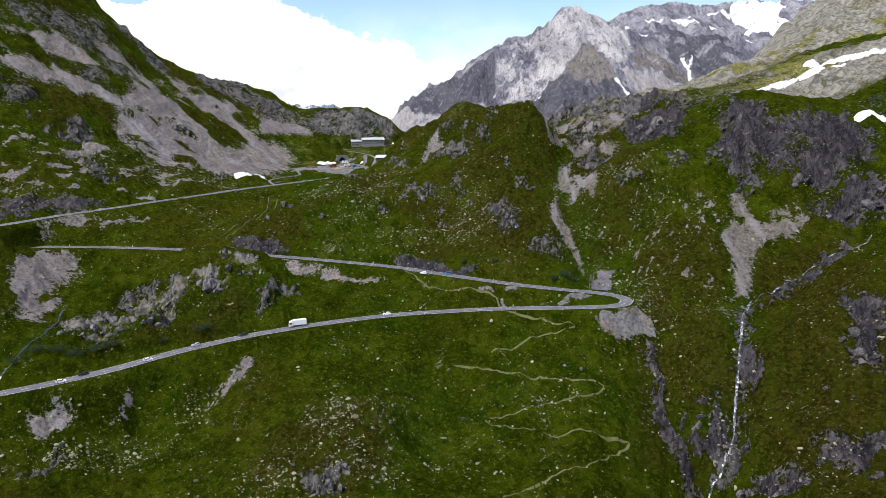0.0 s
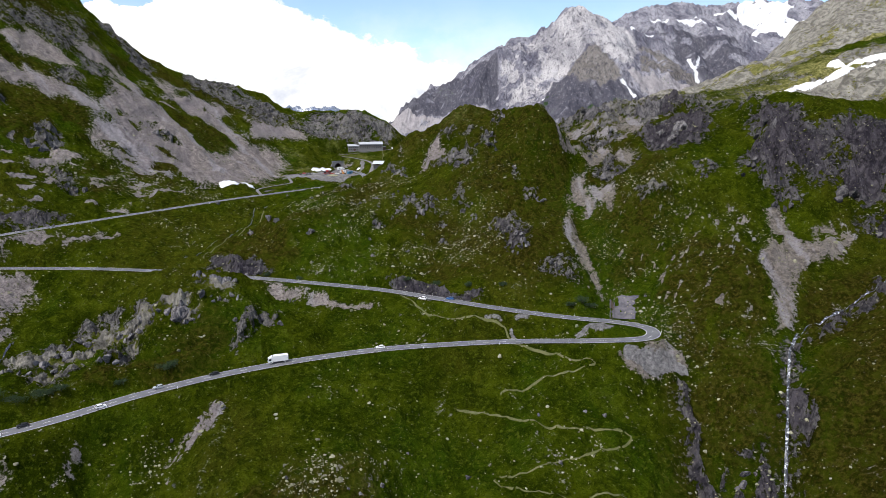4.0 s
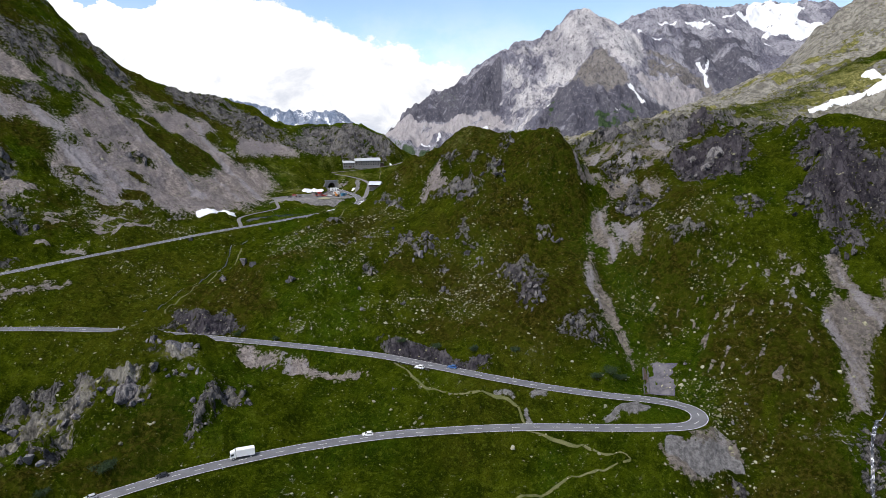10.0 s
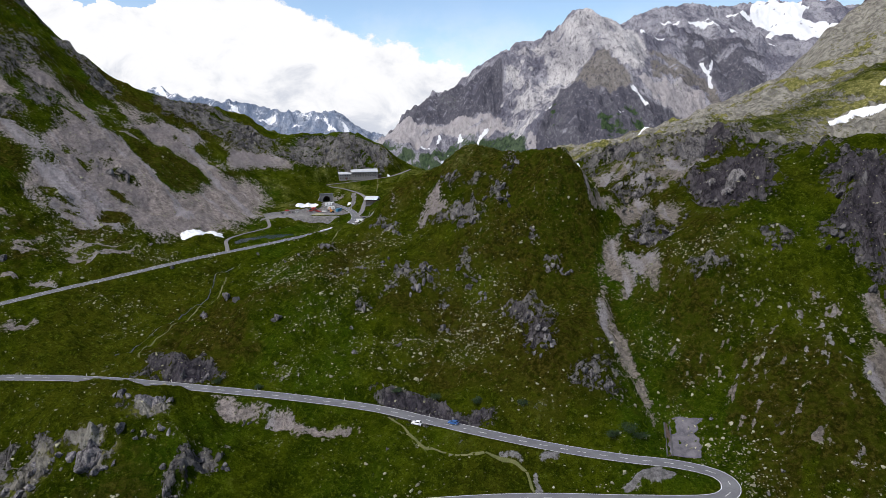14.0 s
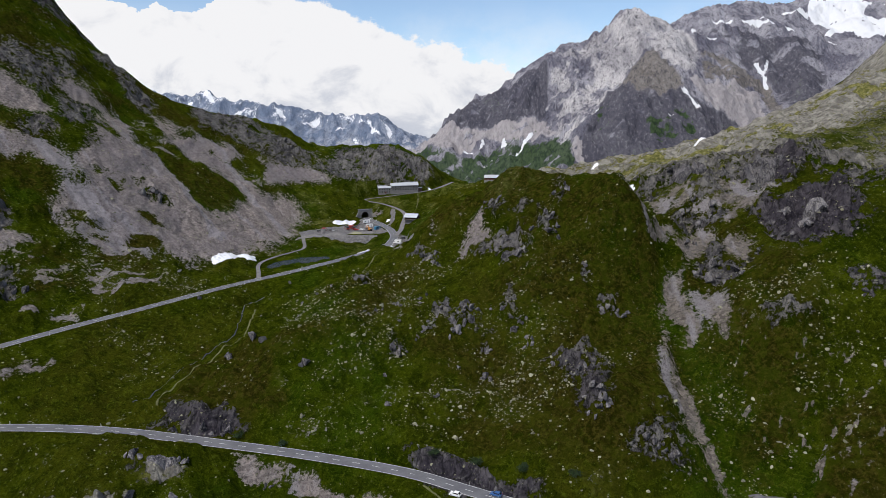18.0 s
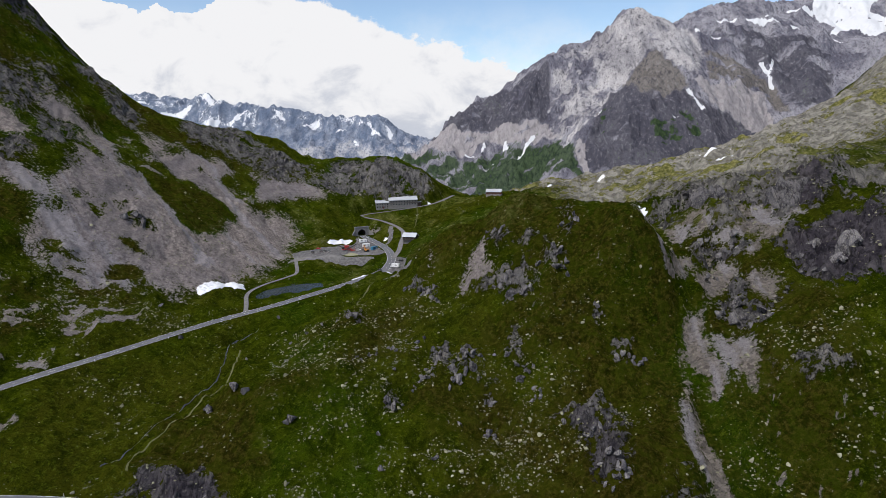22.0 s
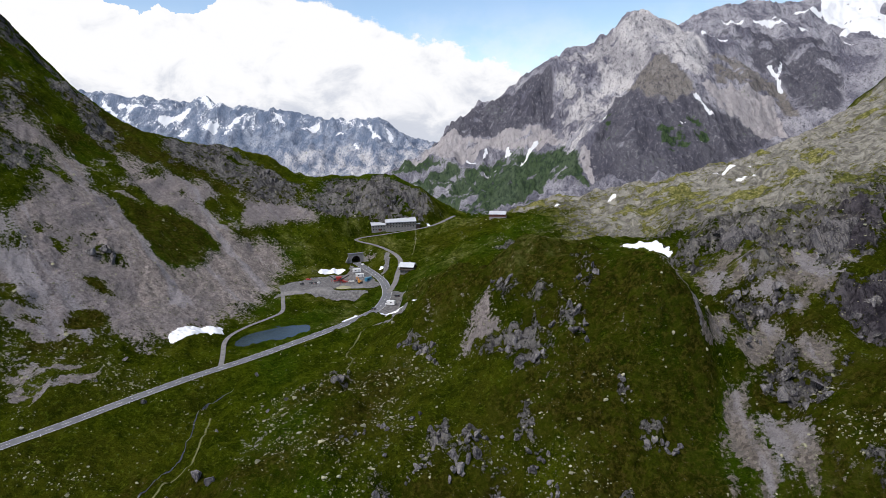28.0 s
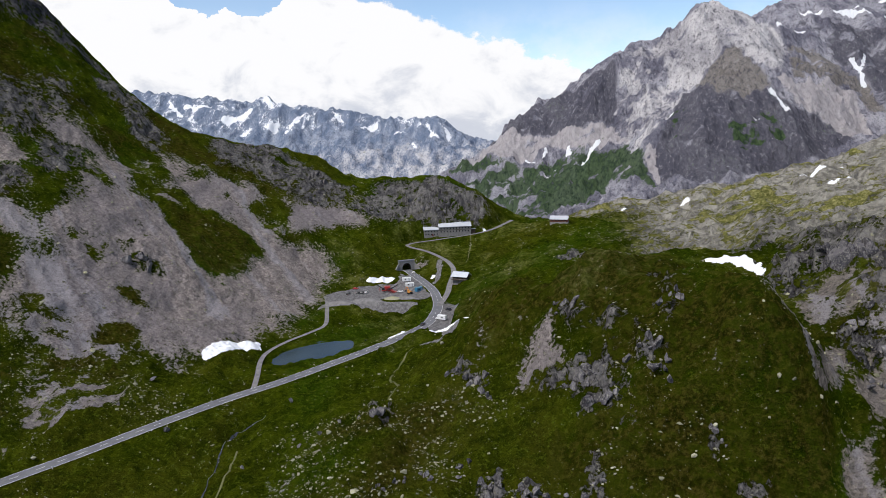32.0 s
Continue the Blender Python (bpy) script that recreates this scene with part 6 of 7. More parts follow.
make_snow("long snow field across the high plateau", [(409, 803, 4.4, 421, 768, 7.2), (421, 768, 7.2, 448, 734, 5.6)], 3)
make_snow("snow patch on the high plateau", [(265, 451, 1.7, 281, 452, 2.6)], 2)


# ---- water ----
def make_water():
    px, py, rx, ry, turn, level = POOLS[0]
    bm = bmesh.new()
    ring = [bm.verts.new((px + 1.12 * (rx * math.cos(a) * math.cos(turn) - ry * math.sin(a) * math.sin(turn)), py + 1.12 * (rx * math.cos(a) * math.sin(turn) + ry * math.sin(a) * math.cos(turn)), level - 0.15)) for a in np.linspace(0, 2 * math.pi, 64, endpoint=False)]
    bm.faces.new(ring)
    pond = part("pond", bm, WATER, None)
    tagged(pond, "dark still mountain pond beside the road", "water", kind="structure")


def draped(name, line, half, lift, material, label, category, step=1.2, wobble=0.3):
    p = spline_along([(x, y, 0) for x, y in line], step)
    d = np.gradient(p[:, :2], axis=0)
    d /= np.linalg.norm(d, axis=1)[:, None] + 1e-9
    n = np.stack([d[:, 1], -d[:, 0]], 1)
    s = np.arange(len(p)) * 0.37
    w = half * (1 + wobble * fbm(s, s * 0 + len(p), 2.0, 3, 0.5, 12))
    offs = np.linspace(-1, 1, 5)
    x = p[:, 0, None] + n[:, 0, None] * w[:, None] * offs
    y = p[:, 1, None] + n[:, 1, None] * w[:, None] * offs
    z = land_height(x.ravel(), y.ravel()) + lift
    rows, cols = x.shape
    idx = np.arange(rows * cols).reshape(rows, cols)
    quads = np.stack([idx[:-1, :-1], idx[:-1, 1:], idx[1:, 1:], idx[1:, :-1]], -1).reshape(-1, 4)
    ob = arrays_mesh(name, np.stack([x.ravel(), y.ravel(), z], 1), quads, material, True)
    return tagged(ob, label, category, kind="structure")


make_water()
STREAM = [(242.7, 387), (207.8, 365), (185.4, 360.6), (164.4, 352.5), (152, 338), (144.3, 322.5), (138.6, 309.7), (133, 297.3), (128.6, 286.8), (122.8, 280), (117.4, 274.4), (108.9, 267), (104, 255), (98, 235)]
draped("stream", STREAM, 0.42, 0.3, FOAM, "white mountain stream falling through a rocky ravine", "stream", 0.8, 0.9)
draped("stream", [(-127, 557), (-131.6, 549), (-135, 540), (-133, 528), (-130.5, 512), (-128, 498.5), (-135.5, 477), (-143, 454), (-149, 436)], 0.36, 0.15, BROOK, "thin stream running down beside the meadow path", "stream", 0.8, 0.7)
draped("stream", [(-198, 352), (-193, 334), (-189.5, 312.6), (-187, 294), (-189, 270)], 0.36, 0.15, BROOK, "small stream dropping under the lower road", "stream", 0.8, 0.7)
for trail in (
    [(28.7, 355.3), (42.9, 348.2), (65.9, 341.8), (62.0, 338.8), (41.4, 333.9), (24.1, 329.1)],
    [(4.4, 322.4), (18.1, 320.1), (31.3, 314.7), (51.6, 306.5), (69.9, 306.0), (74.4, 304.3), (68.7, 299.5), (55.1, 295.2), (36.6, 289.3), (21.0, 288.3), (19.4, 285.8), (28.3, 279.8), (52.1, 276.5), (72.2, 279.4), (80.7, 281.4), (76.5, 276.4), (58.3, 258.9), (38.2, 245.5), (22.7, 241.2)],
    [(-72, 617), (-79, 592), (-71.5, 574), (-69, 562), (-71, 554), (-65, 544)],
    [(-126, 526), (-121.5, 496.6), (-130, 461), (-139, 443.5), (-137, 433)],
    [(-22.8, 396), (-11, 386), (2.3, 380.4), (17.2, 376), (28, 371), (31, 361)],
    [(20, 800), (40, 760), (54, 737), (64, 710), (70, 690)],
    [(-69, 805), (-69.3, 835), (-74, 880)],
):
    draped("footpath", trail, 0.42, 0.12, PATHY, "narrow trodden footpath through the grass", "path")


# ---- buildings ----
def gable_roof(x0, x1, y0, y1, z, rise, over, thick):
    """A pitched roof with its ridge along x, as one shell with thickness and eaves."""
    xm0, xm1, ym = x0 - over, x1 + over, (y0 + y1) / 2
    bm = bmesh.new()
    slope = rise / ((y1 - y0) / 2)
    ring = [(y0 - over, z - slope * over), (ym, z + rise), (y1 + over, z - slope * over), (y1 + over, z - slope * over - thick), (ym, z + rise - thick), (y0 - over, z - slope * over - thick)]
    a = [bm.verts.new((xm0, y, h)) for y, h in ring]
    b = [bm.verts.new((xm1, y, h)) for y, h in ring]
    for k in range(6):
        bm.faces.new((a[k], a[(k + 1) % 6], b[(k + 1) % 6], b[k]))
    for q in (a, b):
        bm.faces.new((q[0], q[1], q[4], q[5]))
        bm.faces.new((q[1], q[2], q[3], q[4]))
    bmesh.ops.recalc_face_normals(bm, faces=bm.faces)
    return bm


def gable_walls(x0, x1, y0, y1, z0, z, rise):
    """Walls up to the eaves and into both gables, one closed body."""
    bm = bmesh.new()
    ym = (y0 + y1) / 2
    prof = [(y0, z0), (y1, z0), (y1, z), (ym, z + rise - 0.25), (y0, z)]
    a = [bm.verts.new((x0, y, h)) for y, h in prof]
    b = [bm.verts.new((x1, y, h)) for y, h in prof]
    for k in range(5):
        bm.faces.new((a[k], a[(k + 1) % 5], b[(k + 1) % 5], b[k]))
    bm.faces.new(a[::-1])
    bm.faces.new(b)
    bmesh.ops.recalc_face_normals(bm, faces=bm.faces)
    return bm


def window(parent, x, z, wide, high, y, frame_material, shutters=False):
    """A window in a front wall that faces -y: frame, pane, sill."""
    w = part("window", box(x - wide / 2 - 0.12, x + wide / 2 + 0.12, y - 0.08, y + 0.1, z - 0.12, z + high + 0.12), frame_material, parent)
    part("pane", box(x - wide / 2, x + wide / 2, y - 0.11, y - 0.04, z, z + high), GLASS, w)
    part("sill", box(x - wide / 2 - 0.2, x + wide / 2 + 0.2, y - 0.25, y - 0.05, z - 0.24, z - 0.14), MASON, w)


def make_inn():
    """The long stone inn at the top of the access road: a lower west wing and a longer main wing."""
    z = max(ground_z(-114, 872), ground_z(-92, 878), ground_z(-70, 884)) - 0.6
    turn = math.atan2(886 - 873, -70 + 114)
    inn = thing("inn", (-114, 874, z), turn, "long two-storey grey stone inn with pale metal roofs", "building")
    inn.matrix_basis = inn.matrix_basis @ Matrix.Scale(0.88, 4)
    part("wall", gable_walls(0, 15, 0, 11, -4, 6.6, 2.6), MASON, inn, "rough grey stone wall of the lower wing")
    part("roof", gable_roof(0, 15, 0, 11, 6.6, 2.6, 0.5, 0.25), METAL_ROOF, inn)
    part("wall", gable_walls(15, 47, -0.6, 11.5, -4, 9.0, 3.0), MASON, inn, "rough grey stone wall of the main wing")
    part("roof", gable_roof(15, 47, -0.6, 11.5, 9.0, 3.0, 0.6, 0.25), METAL_ROOF, inn)
    for k in range(5):
        for h in (1.0, 4.0):
            window(inn, 1.8 + k * 2.8, h, 1.1, 1.4, 0, CONCRETE)
    for k in range(10):
        for h in (3.2, 6.3):
            window(inn, 17 + k * 3.05, h, 1.2, 1.5, -0.6, CONCRETE)
    part("door", box(8.0, 9.3, -0.1, 0.1, -0.2, 2.2), RED_WOOD, inn, "dark red wooden entrance door")
    part("band", box(15.2, 46.8, -0.72, -0.58, 5.3, 5.7), DARK_WOOD, inn, "dark timber band between the storeys")
    for cx in (22.0, 39.0):
        part("chimney", box(cx, cx + 1.1, 4.6, 5.6, 10.5, 13.2, 0.05), MASON, inn)
    part("porch", box(47, 51.5, 0.5, 7, -2, 5.2), DARK_WOOD, inn, "dark timber lean-to at the end")
    part("porch_roof", box(46.9, 52.0, 0, 7.6, 5.2, 5.5), METAL_ROOF, inn)


def make_hut():
    hut = thing("chalet", (-66.5, 757, ground_z(-66.5, 757) + 0.2), radians(-14), "dark timber chalet with a bright metal roof", "building")
    hut.matrix_basis = hut.matrix_basis @ Matrix.Scale(0.85, 4)
    part("base", box(-6.2, 6.2, -4.4, 4.4, -4, 0.9), MASON, hut, "stone basement")
    part("wall", gable_walls(-6, 6, -4.2, 4.2, 0.9, 3.6, 2.6), DARK_WOOD, hut)
    part("roof", gable_roof(-6, 6, -4.2, 4.2, 3.6, 2.6, 1.1, 0.22), BRIGHT_ROOF, hut)
    for k in range(4):
        window(hut, -4.2 + k * 2.8, 1.6, 1.1, 1.2, -4.2, RED_WOOD)
    part("terrace", box(-6.4, 6.4, -6.4, -4.4, 0.5, 0.7), DARK_WOOD, hut, "timber terrace along the front")
    for k in range(7):
        part("post", box(-6.3 + k * 2.1, -6.2 + k * 2.1, -6.4, -6.3, -3, 1.7), DARK_WOOD, hut)
    part("handrail", box(-6.4, 6.4, -6.42, -6.28, 1.6, 1.7), DARK_WOOD, hut)
    part("chimney", box(1.2, 2.0, 0.6, 1.4, 5.0, 7.1, 0.04), MASON, hut)


def make_barn():
    barn = thing("barn", (2, 858, ground_z(2, 855) + 0.9), radians(-8), "red-brown timber barn with a pale roof on the pass", "building")
    part("base", box(-7.2, 7.2, -4, 4, -7, 0.6), MASON, barn)
    part("wall", gable_walls(-7, 7, -3.8, 3.8, 0.6, 3.2, 2.2), RED_WOOD, barn)
    part("roof", gable_roof(-7, 7, -3.8, 3.8, 3.2, 2.2, 0.5, 0.22), METAL_ROOF, barn)
    for k in range(5):
        window(barn, -5.2 + k * 2.6, 1.4, 1.0, 1.0, -3.8, DARK_WOOD)
    part("chimney", box(-0.4, 0.4, 0.4, 1.2, 4.4, 6.3, 0.04), MASON, barn)


def make_tunnel():
    """The pass tunnel's stone portal: a front with an arched mouth, the vault behind it, parapet and wing walls."""
    z = 101.95
    turn = math.atan2(814 - 799, -118 + 110) - math.pi / 2
    portal = thing("tunnel_portal", (-117.2, 812.6, z), turn, "dark arched road tunnel mouth in a grey stone portal", "tunnel")
    bm = bmesh.new()
    r, spring, top, half = 3.6, 2.2, 7.2, 6.6
    arch = [(-r, 0.0)] + [(-r * math.cos(a), spring + r * math.sin(a)) for a in np.linspace(0, math.pi, 15)] + [(r, 0.0)]
    outer = [(-half, 0.0)] + [(-half + 2 * half * k / 14, top + 0.5 * math.sin(math.pi * k / 14)) for k in range(15)] + [(half, 0.0)]
    for y in (0.0, 1.2):
        ai = [bm.verts.new((x, y, h)) for x, h in arch]
        oi = [bm.verts.new((x, y, h)) for x, h in outer]
        for k in range(len(arch) - 1):
            bm.faces.new((ai[k], ai[k + 1], oi[k + 1], oi[k]))
        if y == 0.0:
            first = (ai, oi)
    for p, q in zip(first, (ai, oi)):
        for k in range(len(p) - 1):
            bm.faces.new((p[k], p[k + 1], q[k + 1], q[k]))
    bmesh.ops.recalc_face_normals(bm, faces=bm.faces)
    part("front", bm, MASON, portal)
    bm = bmesh.new()
    rings = [[bm.verts.new((x, y, h)) for x, h in arch] for y in (1.2, 9.0)]
    for k in range(len(arch) - 1):
        bm.faces.new((rings[0][k], rings[0][k + 1], rings[1][k + 1], rings[1][k]))
    bm.faces.new(rings[1])
    # the vault's dark colour stands for the shade deep in the tunnel
    part("vault", bm, DARK_WOOD, portal, "unlit soot-dark vault")
    for k, a in enumerate(np.linspace(0.12, math.pi - 0.12, 13)):
        c, s = math.cos(a), math.sin(a)
        bm = bmesh.new()
        quad = [((r + d) * -math.cos(a + e), spring + (r + d) * math.sin(a + e)) for d, e in ((0.02, -0.1), (0.75, -0.1), (0.75, 0.1), (0.02, 0.1))]
        lo = [bm.verts.new((x, -0.14, h)) for x, h in quad]
        hi = [bm.verts.new((x, 0.05, h)) for x, h in quad]
        bm.faces.new(lo)
        for i in range(4):
            bm.faces.new((lo[i], lo[(i + 1) % 4], hi[(i + 1) % 4], hi[i]))
        bmesh.ops.recalc_face_normals(bm, faces=bm.faces)
        part("arch_stone", bm, CONCRETE, portal)
    part("parapet", box(-half - 0.2, half + 0.2, -0.2, 1.4, top + 0.45, top + 1.0, 0.05), CONCRETE, portal)
    for side in (-1, 1):
        bm = prism([(0, -1), (-5, -1), (-5, 1.0), (0, 5.5)], -0.4, 0.4)
        wing = part("wing_wall", bm, MASON, portal)
        wing.matrix_basis = Matrix.Translation((side * 6.5, 0.5, 0)) @ Matrix.Rotation(radians(90 + side * 50), 4, "Z")


def make_chute():
    """The paved debris chute that drops to the hairpin, with its kerbs and the culvert beside it."""
    chute = draped("debris_chute", [(88, 374.8), (90, 383), (94.5, 394)], 5.4, 0.3, WET_PAVING, "grey paved debris chute above the hairpin", "chute", 0.8, 0.5)
    z0, z1 = ground_z(82.5, 375.5), ground_z(86.5, 394)
    culvert = thing("culvert", (82.5, 375.8, z0), 0.0, "dark walled culvert running down to the road", "culvert")
    for off in (-1.0, 1.0):
        bm = bmesh.new()
        a, b = Vector((off, 0, -0.6)), Vector((4.2 + off, 18.5, z1 - z0 - 0.4))
        ring = [bm.verts.new(p + Vector(q)) for p in (a, b) for q in ((-0.25, 0, 0), (0.25, 0, 0), (0.25, 0, 1.1), (-0.25, 0, 1.1))]
        for k in range(4):
            bm.faces.new((ring[k], ring[(k + 1) % 4], ring[4 + (k + 1) % 4], ring[4 + k]))
        bm.faces.new(ring[:4][::-1])
        bm.faces.new(ring[4:])
        bmesh.ops.recalc_face_normals(bm, faces=bm.faces)
        part("side_wall", bm, WET_ROCK, culvert)
    bm = bmesh.new()
    bm.faces.new([bm.verts.new(q) for q in ((-0.8, 0, 0.1), (0.8, 0, 0.1), (5.0, 18.5, z1 - z0 + 0.15), (3.4, 18.5, z1 - z0 + 0.15))])
    part("channel", bm, DARK_WOOD, culvert, "wet dark channel bed")


make_inn()
make_hut()
make_barn()
make_tunnel()
make_chute()


# ---- vehicles ----
def wheels(parent, axles, half, radius):
    for x in axles:
        for side in (-1, 1):
            w = part("wheel", rod((x, side * half, radius), (x, side * (half - 0.22), radius), radius, 14), RUBBER, parent)
            part("rim", rod((x, side * (half + 0.012), radius), (x, side * (half - 0.05), radius), radius * 0.6, 10), CHROME, w)


def make_car(at, turn, material, label, size=1.0, tall=1.0, group="cars"):
    """A hatchback: body shell, cabin glass, wheels, lamps, bumpers. It looks along +x."""
    car = thing("car", at, turn, label, "car", group)
    h = tall
    part("body", prism([(-2.05, 0.3), (2.0, 0.3), (2.1, 0.62), (1.95, 0.85), (1.0, 0.98), (0.35, 1.42 * h), (-1.35, 1.46 * h), (-1.95, 1.02), (-2.1, 0.8)], -0.88, 0.88, 0.28), material, car)
    part("windscreen", prism([(0.95, 1.0), (0.99, 1.02), (0.42, 1.38 * h), (0.38, 1.36 * h)], -0.66, 0.66), GLASS, car)
    part("rear_window", prism([(-1.93, 1.05), (-1.89, 1.03), (-1.38, 1.41 * h), (-1.42, 1.43 * h)], -0.64, 0.64), GLASS, car)
    for s in (-1, 1):
        part("side_window", prism([(0.75, 1.0), (0.3, 1.34 * h), (-1.25, 1.38 * h), (-1.65, 1.02)], s * 0.80 - 0.03, s * 0.80 + 0.03), GLASS, car)
        part("headlight", box(1.9, 2.07, s * 0.72 - 0.16, s * 0.72 + 0.16, 0.64, 0.78, 0.02), LAMP, car)
        part("tail_light", box(-2.1, -1.98, s * 0.74 - 0.12, s * 0.74 + 0.12, 0.72, 0.9, 0.02), RED_PAINT, car)
    part("bumper", box(2.0, 2.16, -0.82, 0.82, 0.3, 0.5, 0.04), RUBBER, car)
    part("bumper", box(-2.18, -2.02, -0.82, 0.82, 0.3, 0.5, 0.04), RUBBER, car)
    wheels(car, (-1.3, 1.3), 0.9, 0.32)
    return car


def make_truck(at, turn):
    truck = thing("truck", at, turn, "white box lorry driving down the pass road", "truck")
    part("cab", prism([(2.2, 0.6), (4.2, 0.6), (4.3, 1.4), (4.1, 2.5), (3.7, 2.9), (2.2, 2.95)], -1.2, 1.2, 0.1), WHITE_PAINT, truck)
    part("windscreen", prism([(4.3, 1.55), (4.34, 1.55), (4.14, 2.45), (4.1, 2.45)], -1.05, 1.05), GLASS, truck)
    for s in (-1, 1):
        part("side_window", box(2.9, 3.9, s * 1.19 - 0.02, s * 1.19 + 0.02, 1.6, 2.4), GLASS, truck)
        part("mirror", box(3.95, 4.05, s * 1.4 - 0.1, s * 1.4 + 0.1, 1.7, 2.3), RUBBER, truck)
        part("headlight", box(4.18, 4.32, s * 0.9 - 0.2, s * 0.9 + 0.2, 0.8, 1.05), LAMP, truck)
    part("cargo_box", box(-4.6, 2.0, -1.25, 1.25, 1.0, 3.6, 0.04), WHITE_PAINT, truck)
    part("chassis", box(-4.5, 3.9, -0.5, 0.5, 0.55, 1.0), RUBBER, truck)
    part("wind_deflector", prism([(2.4, 2.95), (3.5, 2.95), (2.4, 3.5)], -1.0, 1.0), WHITE_PAINT, truck)
    wheels(truck, (-3.1, 3.1), 1.2, 0.5)
    return truck


def make_camper(at, turn):
    van = thing("camper_van", at, turn, "white camper van parked in the bay", "camper van")
    part("body", prism([(-3.3, 0.4), (2.2, 0.4), (2.3, 1.3), (1.5, 1.9), (2.2, 2.1), (2.1, 2.9), (-3.3, 2.9)], -1.1, 1.1), WHITE_PAINT, van)
    part("hood", prism([(2.1, 0.4), (3.3, 0.45), (3.3, 1.0), (2.3, 1.35)], -0.98, 0.98), WHITE_PAINT, van)
    part("windscreen", prism([(2.34, 1.36), (2.4, 1.36), (1.62, 1.92), (1.56, 1.9)], -0.9, 0.9), GLASS, van)
    for s in (-1, 1):
        part("side_window", box(-1.6, -0.4, s * 1.1 - 0.02, s * 1.1 + 0.02, 1.6, 2.2), GLASS, van)
        part("stripe", box(-3.2, 1.6, s * 1.1 - 0.012, s * 1.1 + 0.012, 1.1, 1.25), GREY_PAINT, van)
    wheels(van, (-2.0, 2.3), 1.0, 0.36)
    return van


def on_road(line, x, y, side):
    """A place on a road beside its middle, and the heading along it."""
    k = int(np.hypot(line[:, 0] - x, line[:, 1] - y).argmin())
    a, b = line[max(k - 1, 0)], line[min(k + 1, len(line) - 1)]
    d = (b - a) / np.linalg.norm((b - a)[:2])
    p = line[k]
    return (p[0] + d[1] * side, p[1] - d[0] * side, p[2] + 0.02), math.atan2(d[1], d[0])


LOWER, UPPER = ROAD_LINES[0][0], ROAD_LINES[1][0]
place, head = on_road(LOWER, -74, 342, -1.6)
make_truck(place, head + math.pi)
for x, y, side, down, material, label in (
    (-98, 329, -1.6, True, DARK_PAINT, "dark car driving ahead of the lorry"), (-30, 355, -1.6, True, WHITE_PAINT, "white car following the lorry down the road"),
    (-118, 317, -1.6, True, GREY_PAINT, "pale grey car on the lower road"), (-136, 303, 1.6, False, WHITE_PAINT, "white car climbing the lower road"),
    (-164, 282, 1.6, False, WHITE_PAINT, "white car climbing towards the hairpin"), (-157, 287, -1.6, True, DARK_PAINT, "black car going down the lower road"),
    (2, 391, 1.6, False, BLUE_PAINT, "blue car on the upper arm of the hairpin"),
):
    place, head = on_road(LOWER, x, y, side)
    make_car(place, head + (math.pi if down else 0), material, label)
place, head = on_road(LOWER, -9, 395, -4.9)
make_car((place[0], place[1], ground_z(place[0], place[1]) + 0.05), head, WHITE_PAINT, "white car parked in the gravel lay-by", tall=1.08)
place, head = on_road(UPPER, -75, 672, -1.5)
make_car(place, head, DARK_PAINT, "small dark car driving to the tunnel")
for x, y, turn, material, label in ((-68, 704, 2.6, DARK_PAINT, "black car parked beside the pass road"),):
    make_car((x, y, ground_z(x, y) + 0.05), turn, material, label)
make_camper((-69.5, 684, ground_z(-69.5, 684) + 0.05), 2.9)
place, head = on_road(UPPER, -111, 801, 1.4)
make_car(place, head, WHITE_PAINT, "white car about to enter the tunnel")

# ---- the works yard below the tunnel ----
for x, y, turn, material, label in (
    (-143, 756, 0.2, RED_PAINT, "red car parked on the works yard"), (-144, 741, 1.4, DARK_PAINT, "black car parked on the works yard"),
    (-138, 744, 1.5, DARK_PAINT, "dark car in a short parked row"), (-135, 744.6, 1.5, DARK_PAINT, "dark car in a short parked row"), (-132, 745.2, 1.5, GREY_PAINT, "grey car in a short parked row"),
    (-113, 747, 0.1, RED_PAINT, "red car beside the machines"), (-108.5, 748.5, 0.3, WHITE_PAINT, "white car beside the machines"),
):
    make_car((x, y, ground_z(x, y) + 0.05), turn, material, label)


def make_container(x, y, turn, material, label):
    c = thing("site_container", (x, y, ground_z(x, y)), turn, label, "container", "site containers")
    part("shell", box(-3, 3, -1.2, 1.2, 0, 2.6, 0.04), material, c)
    for k in range(10):
        part("rib", box(-2.8 + k * 0.6, -2.65 + k * 0.6, -1.24, -1.2, 0.2, 2.4), material, c)
    part("door", box(1.2, 2.1, -1.27, -1.2, 0.05, 2.1), GREY_PAINT, c)
    part("window", box(-1.6, -0.5, -1.26, -1.2, 1.1, 1.9), GLASS, c)


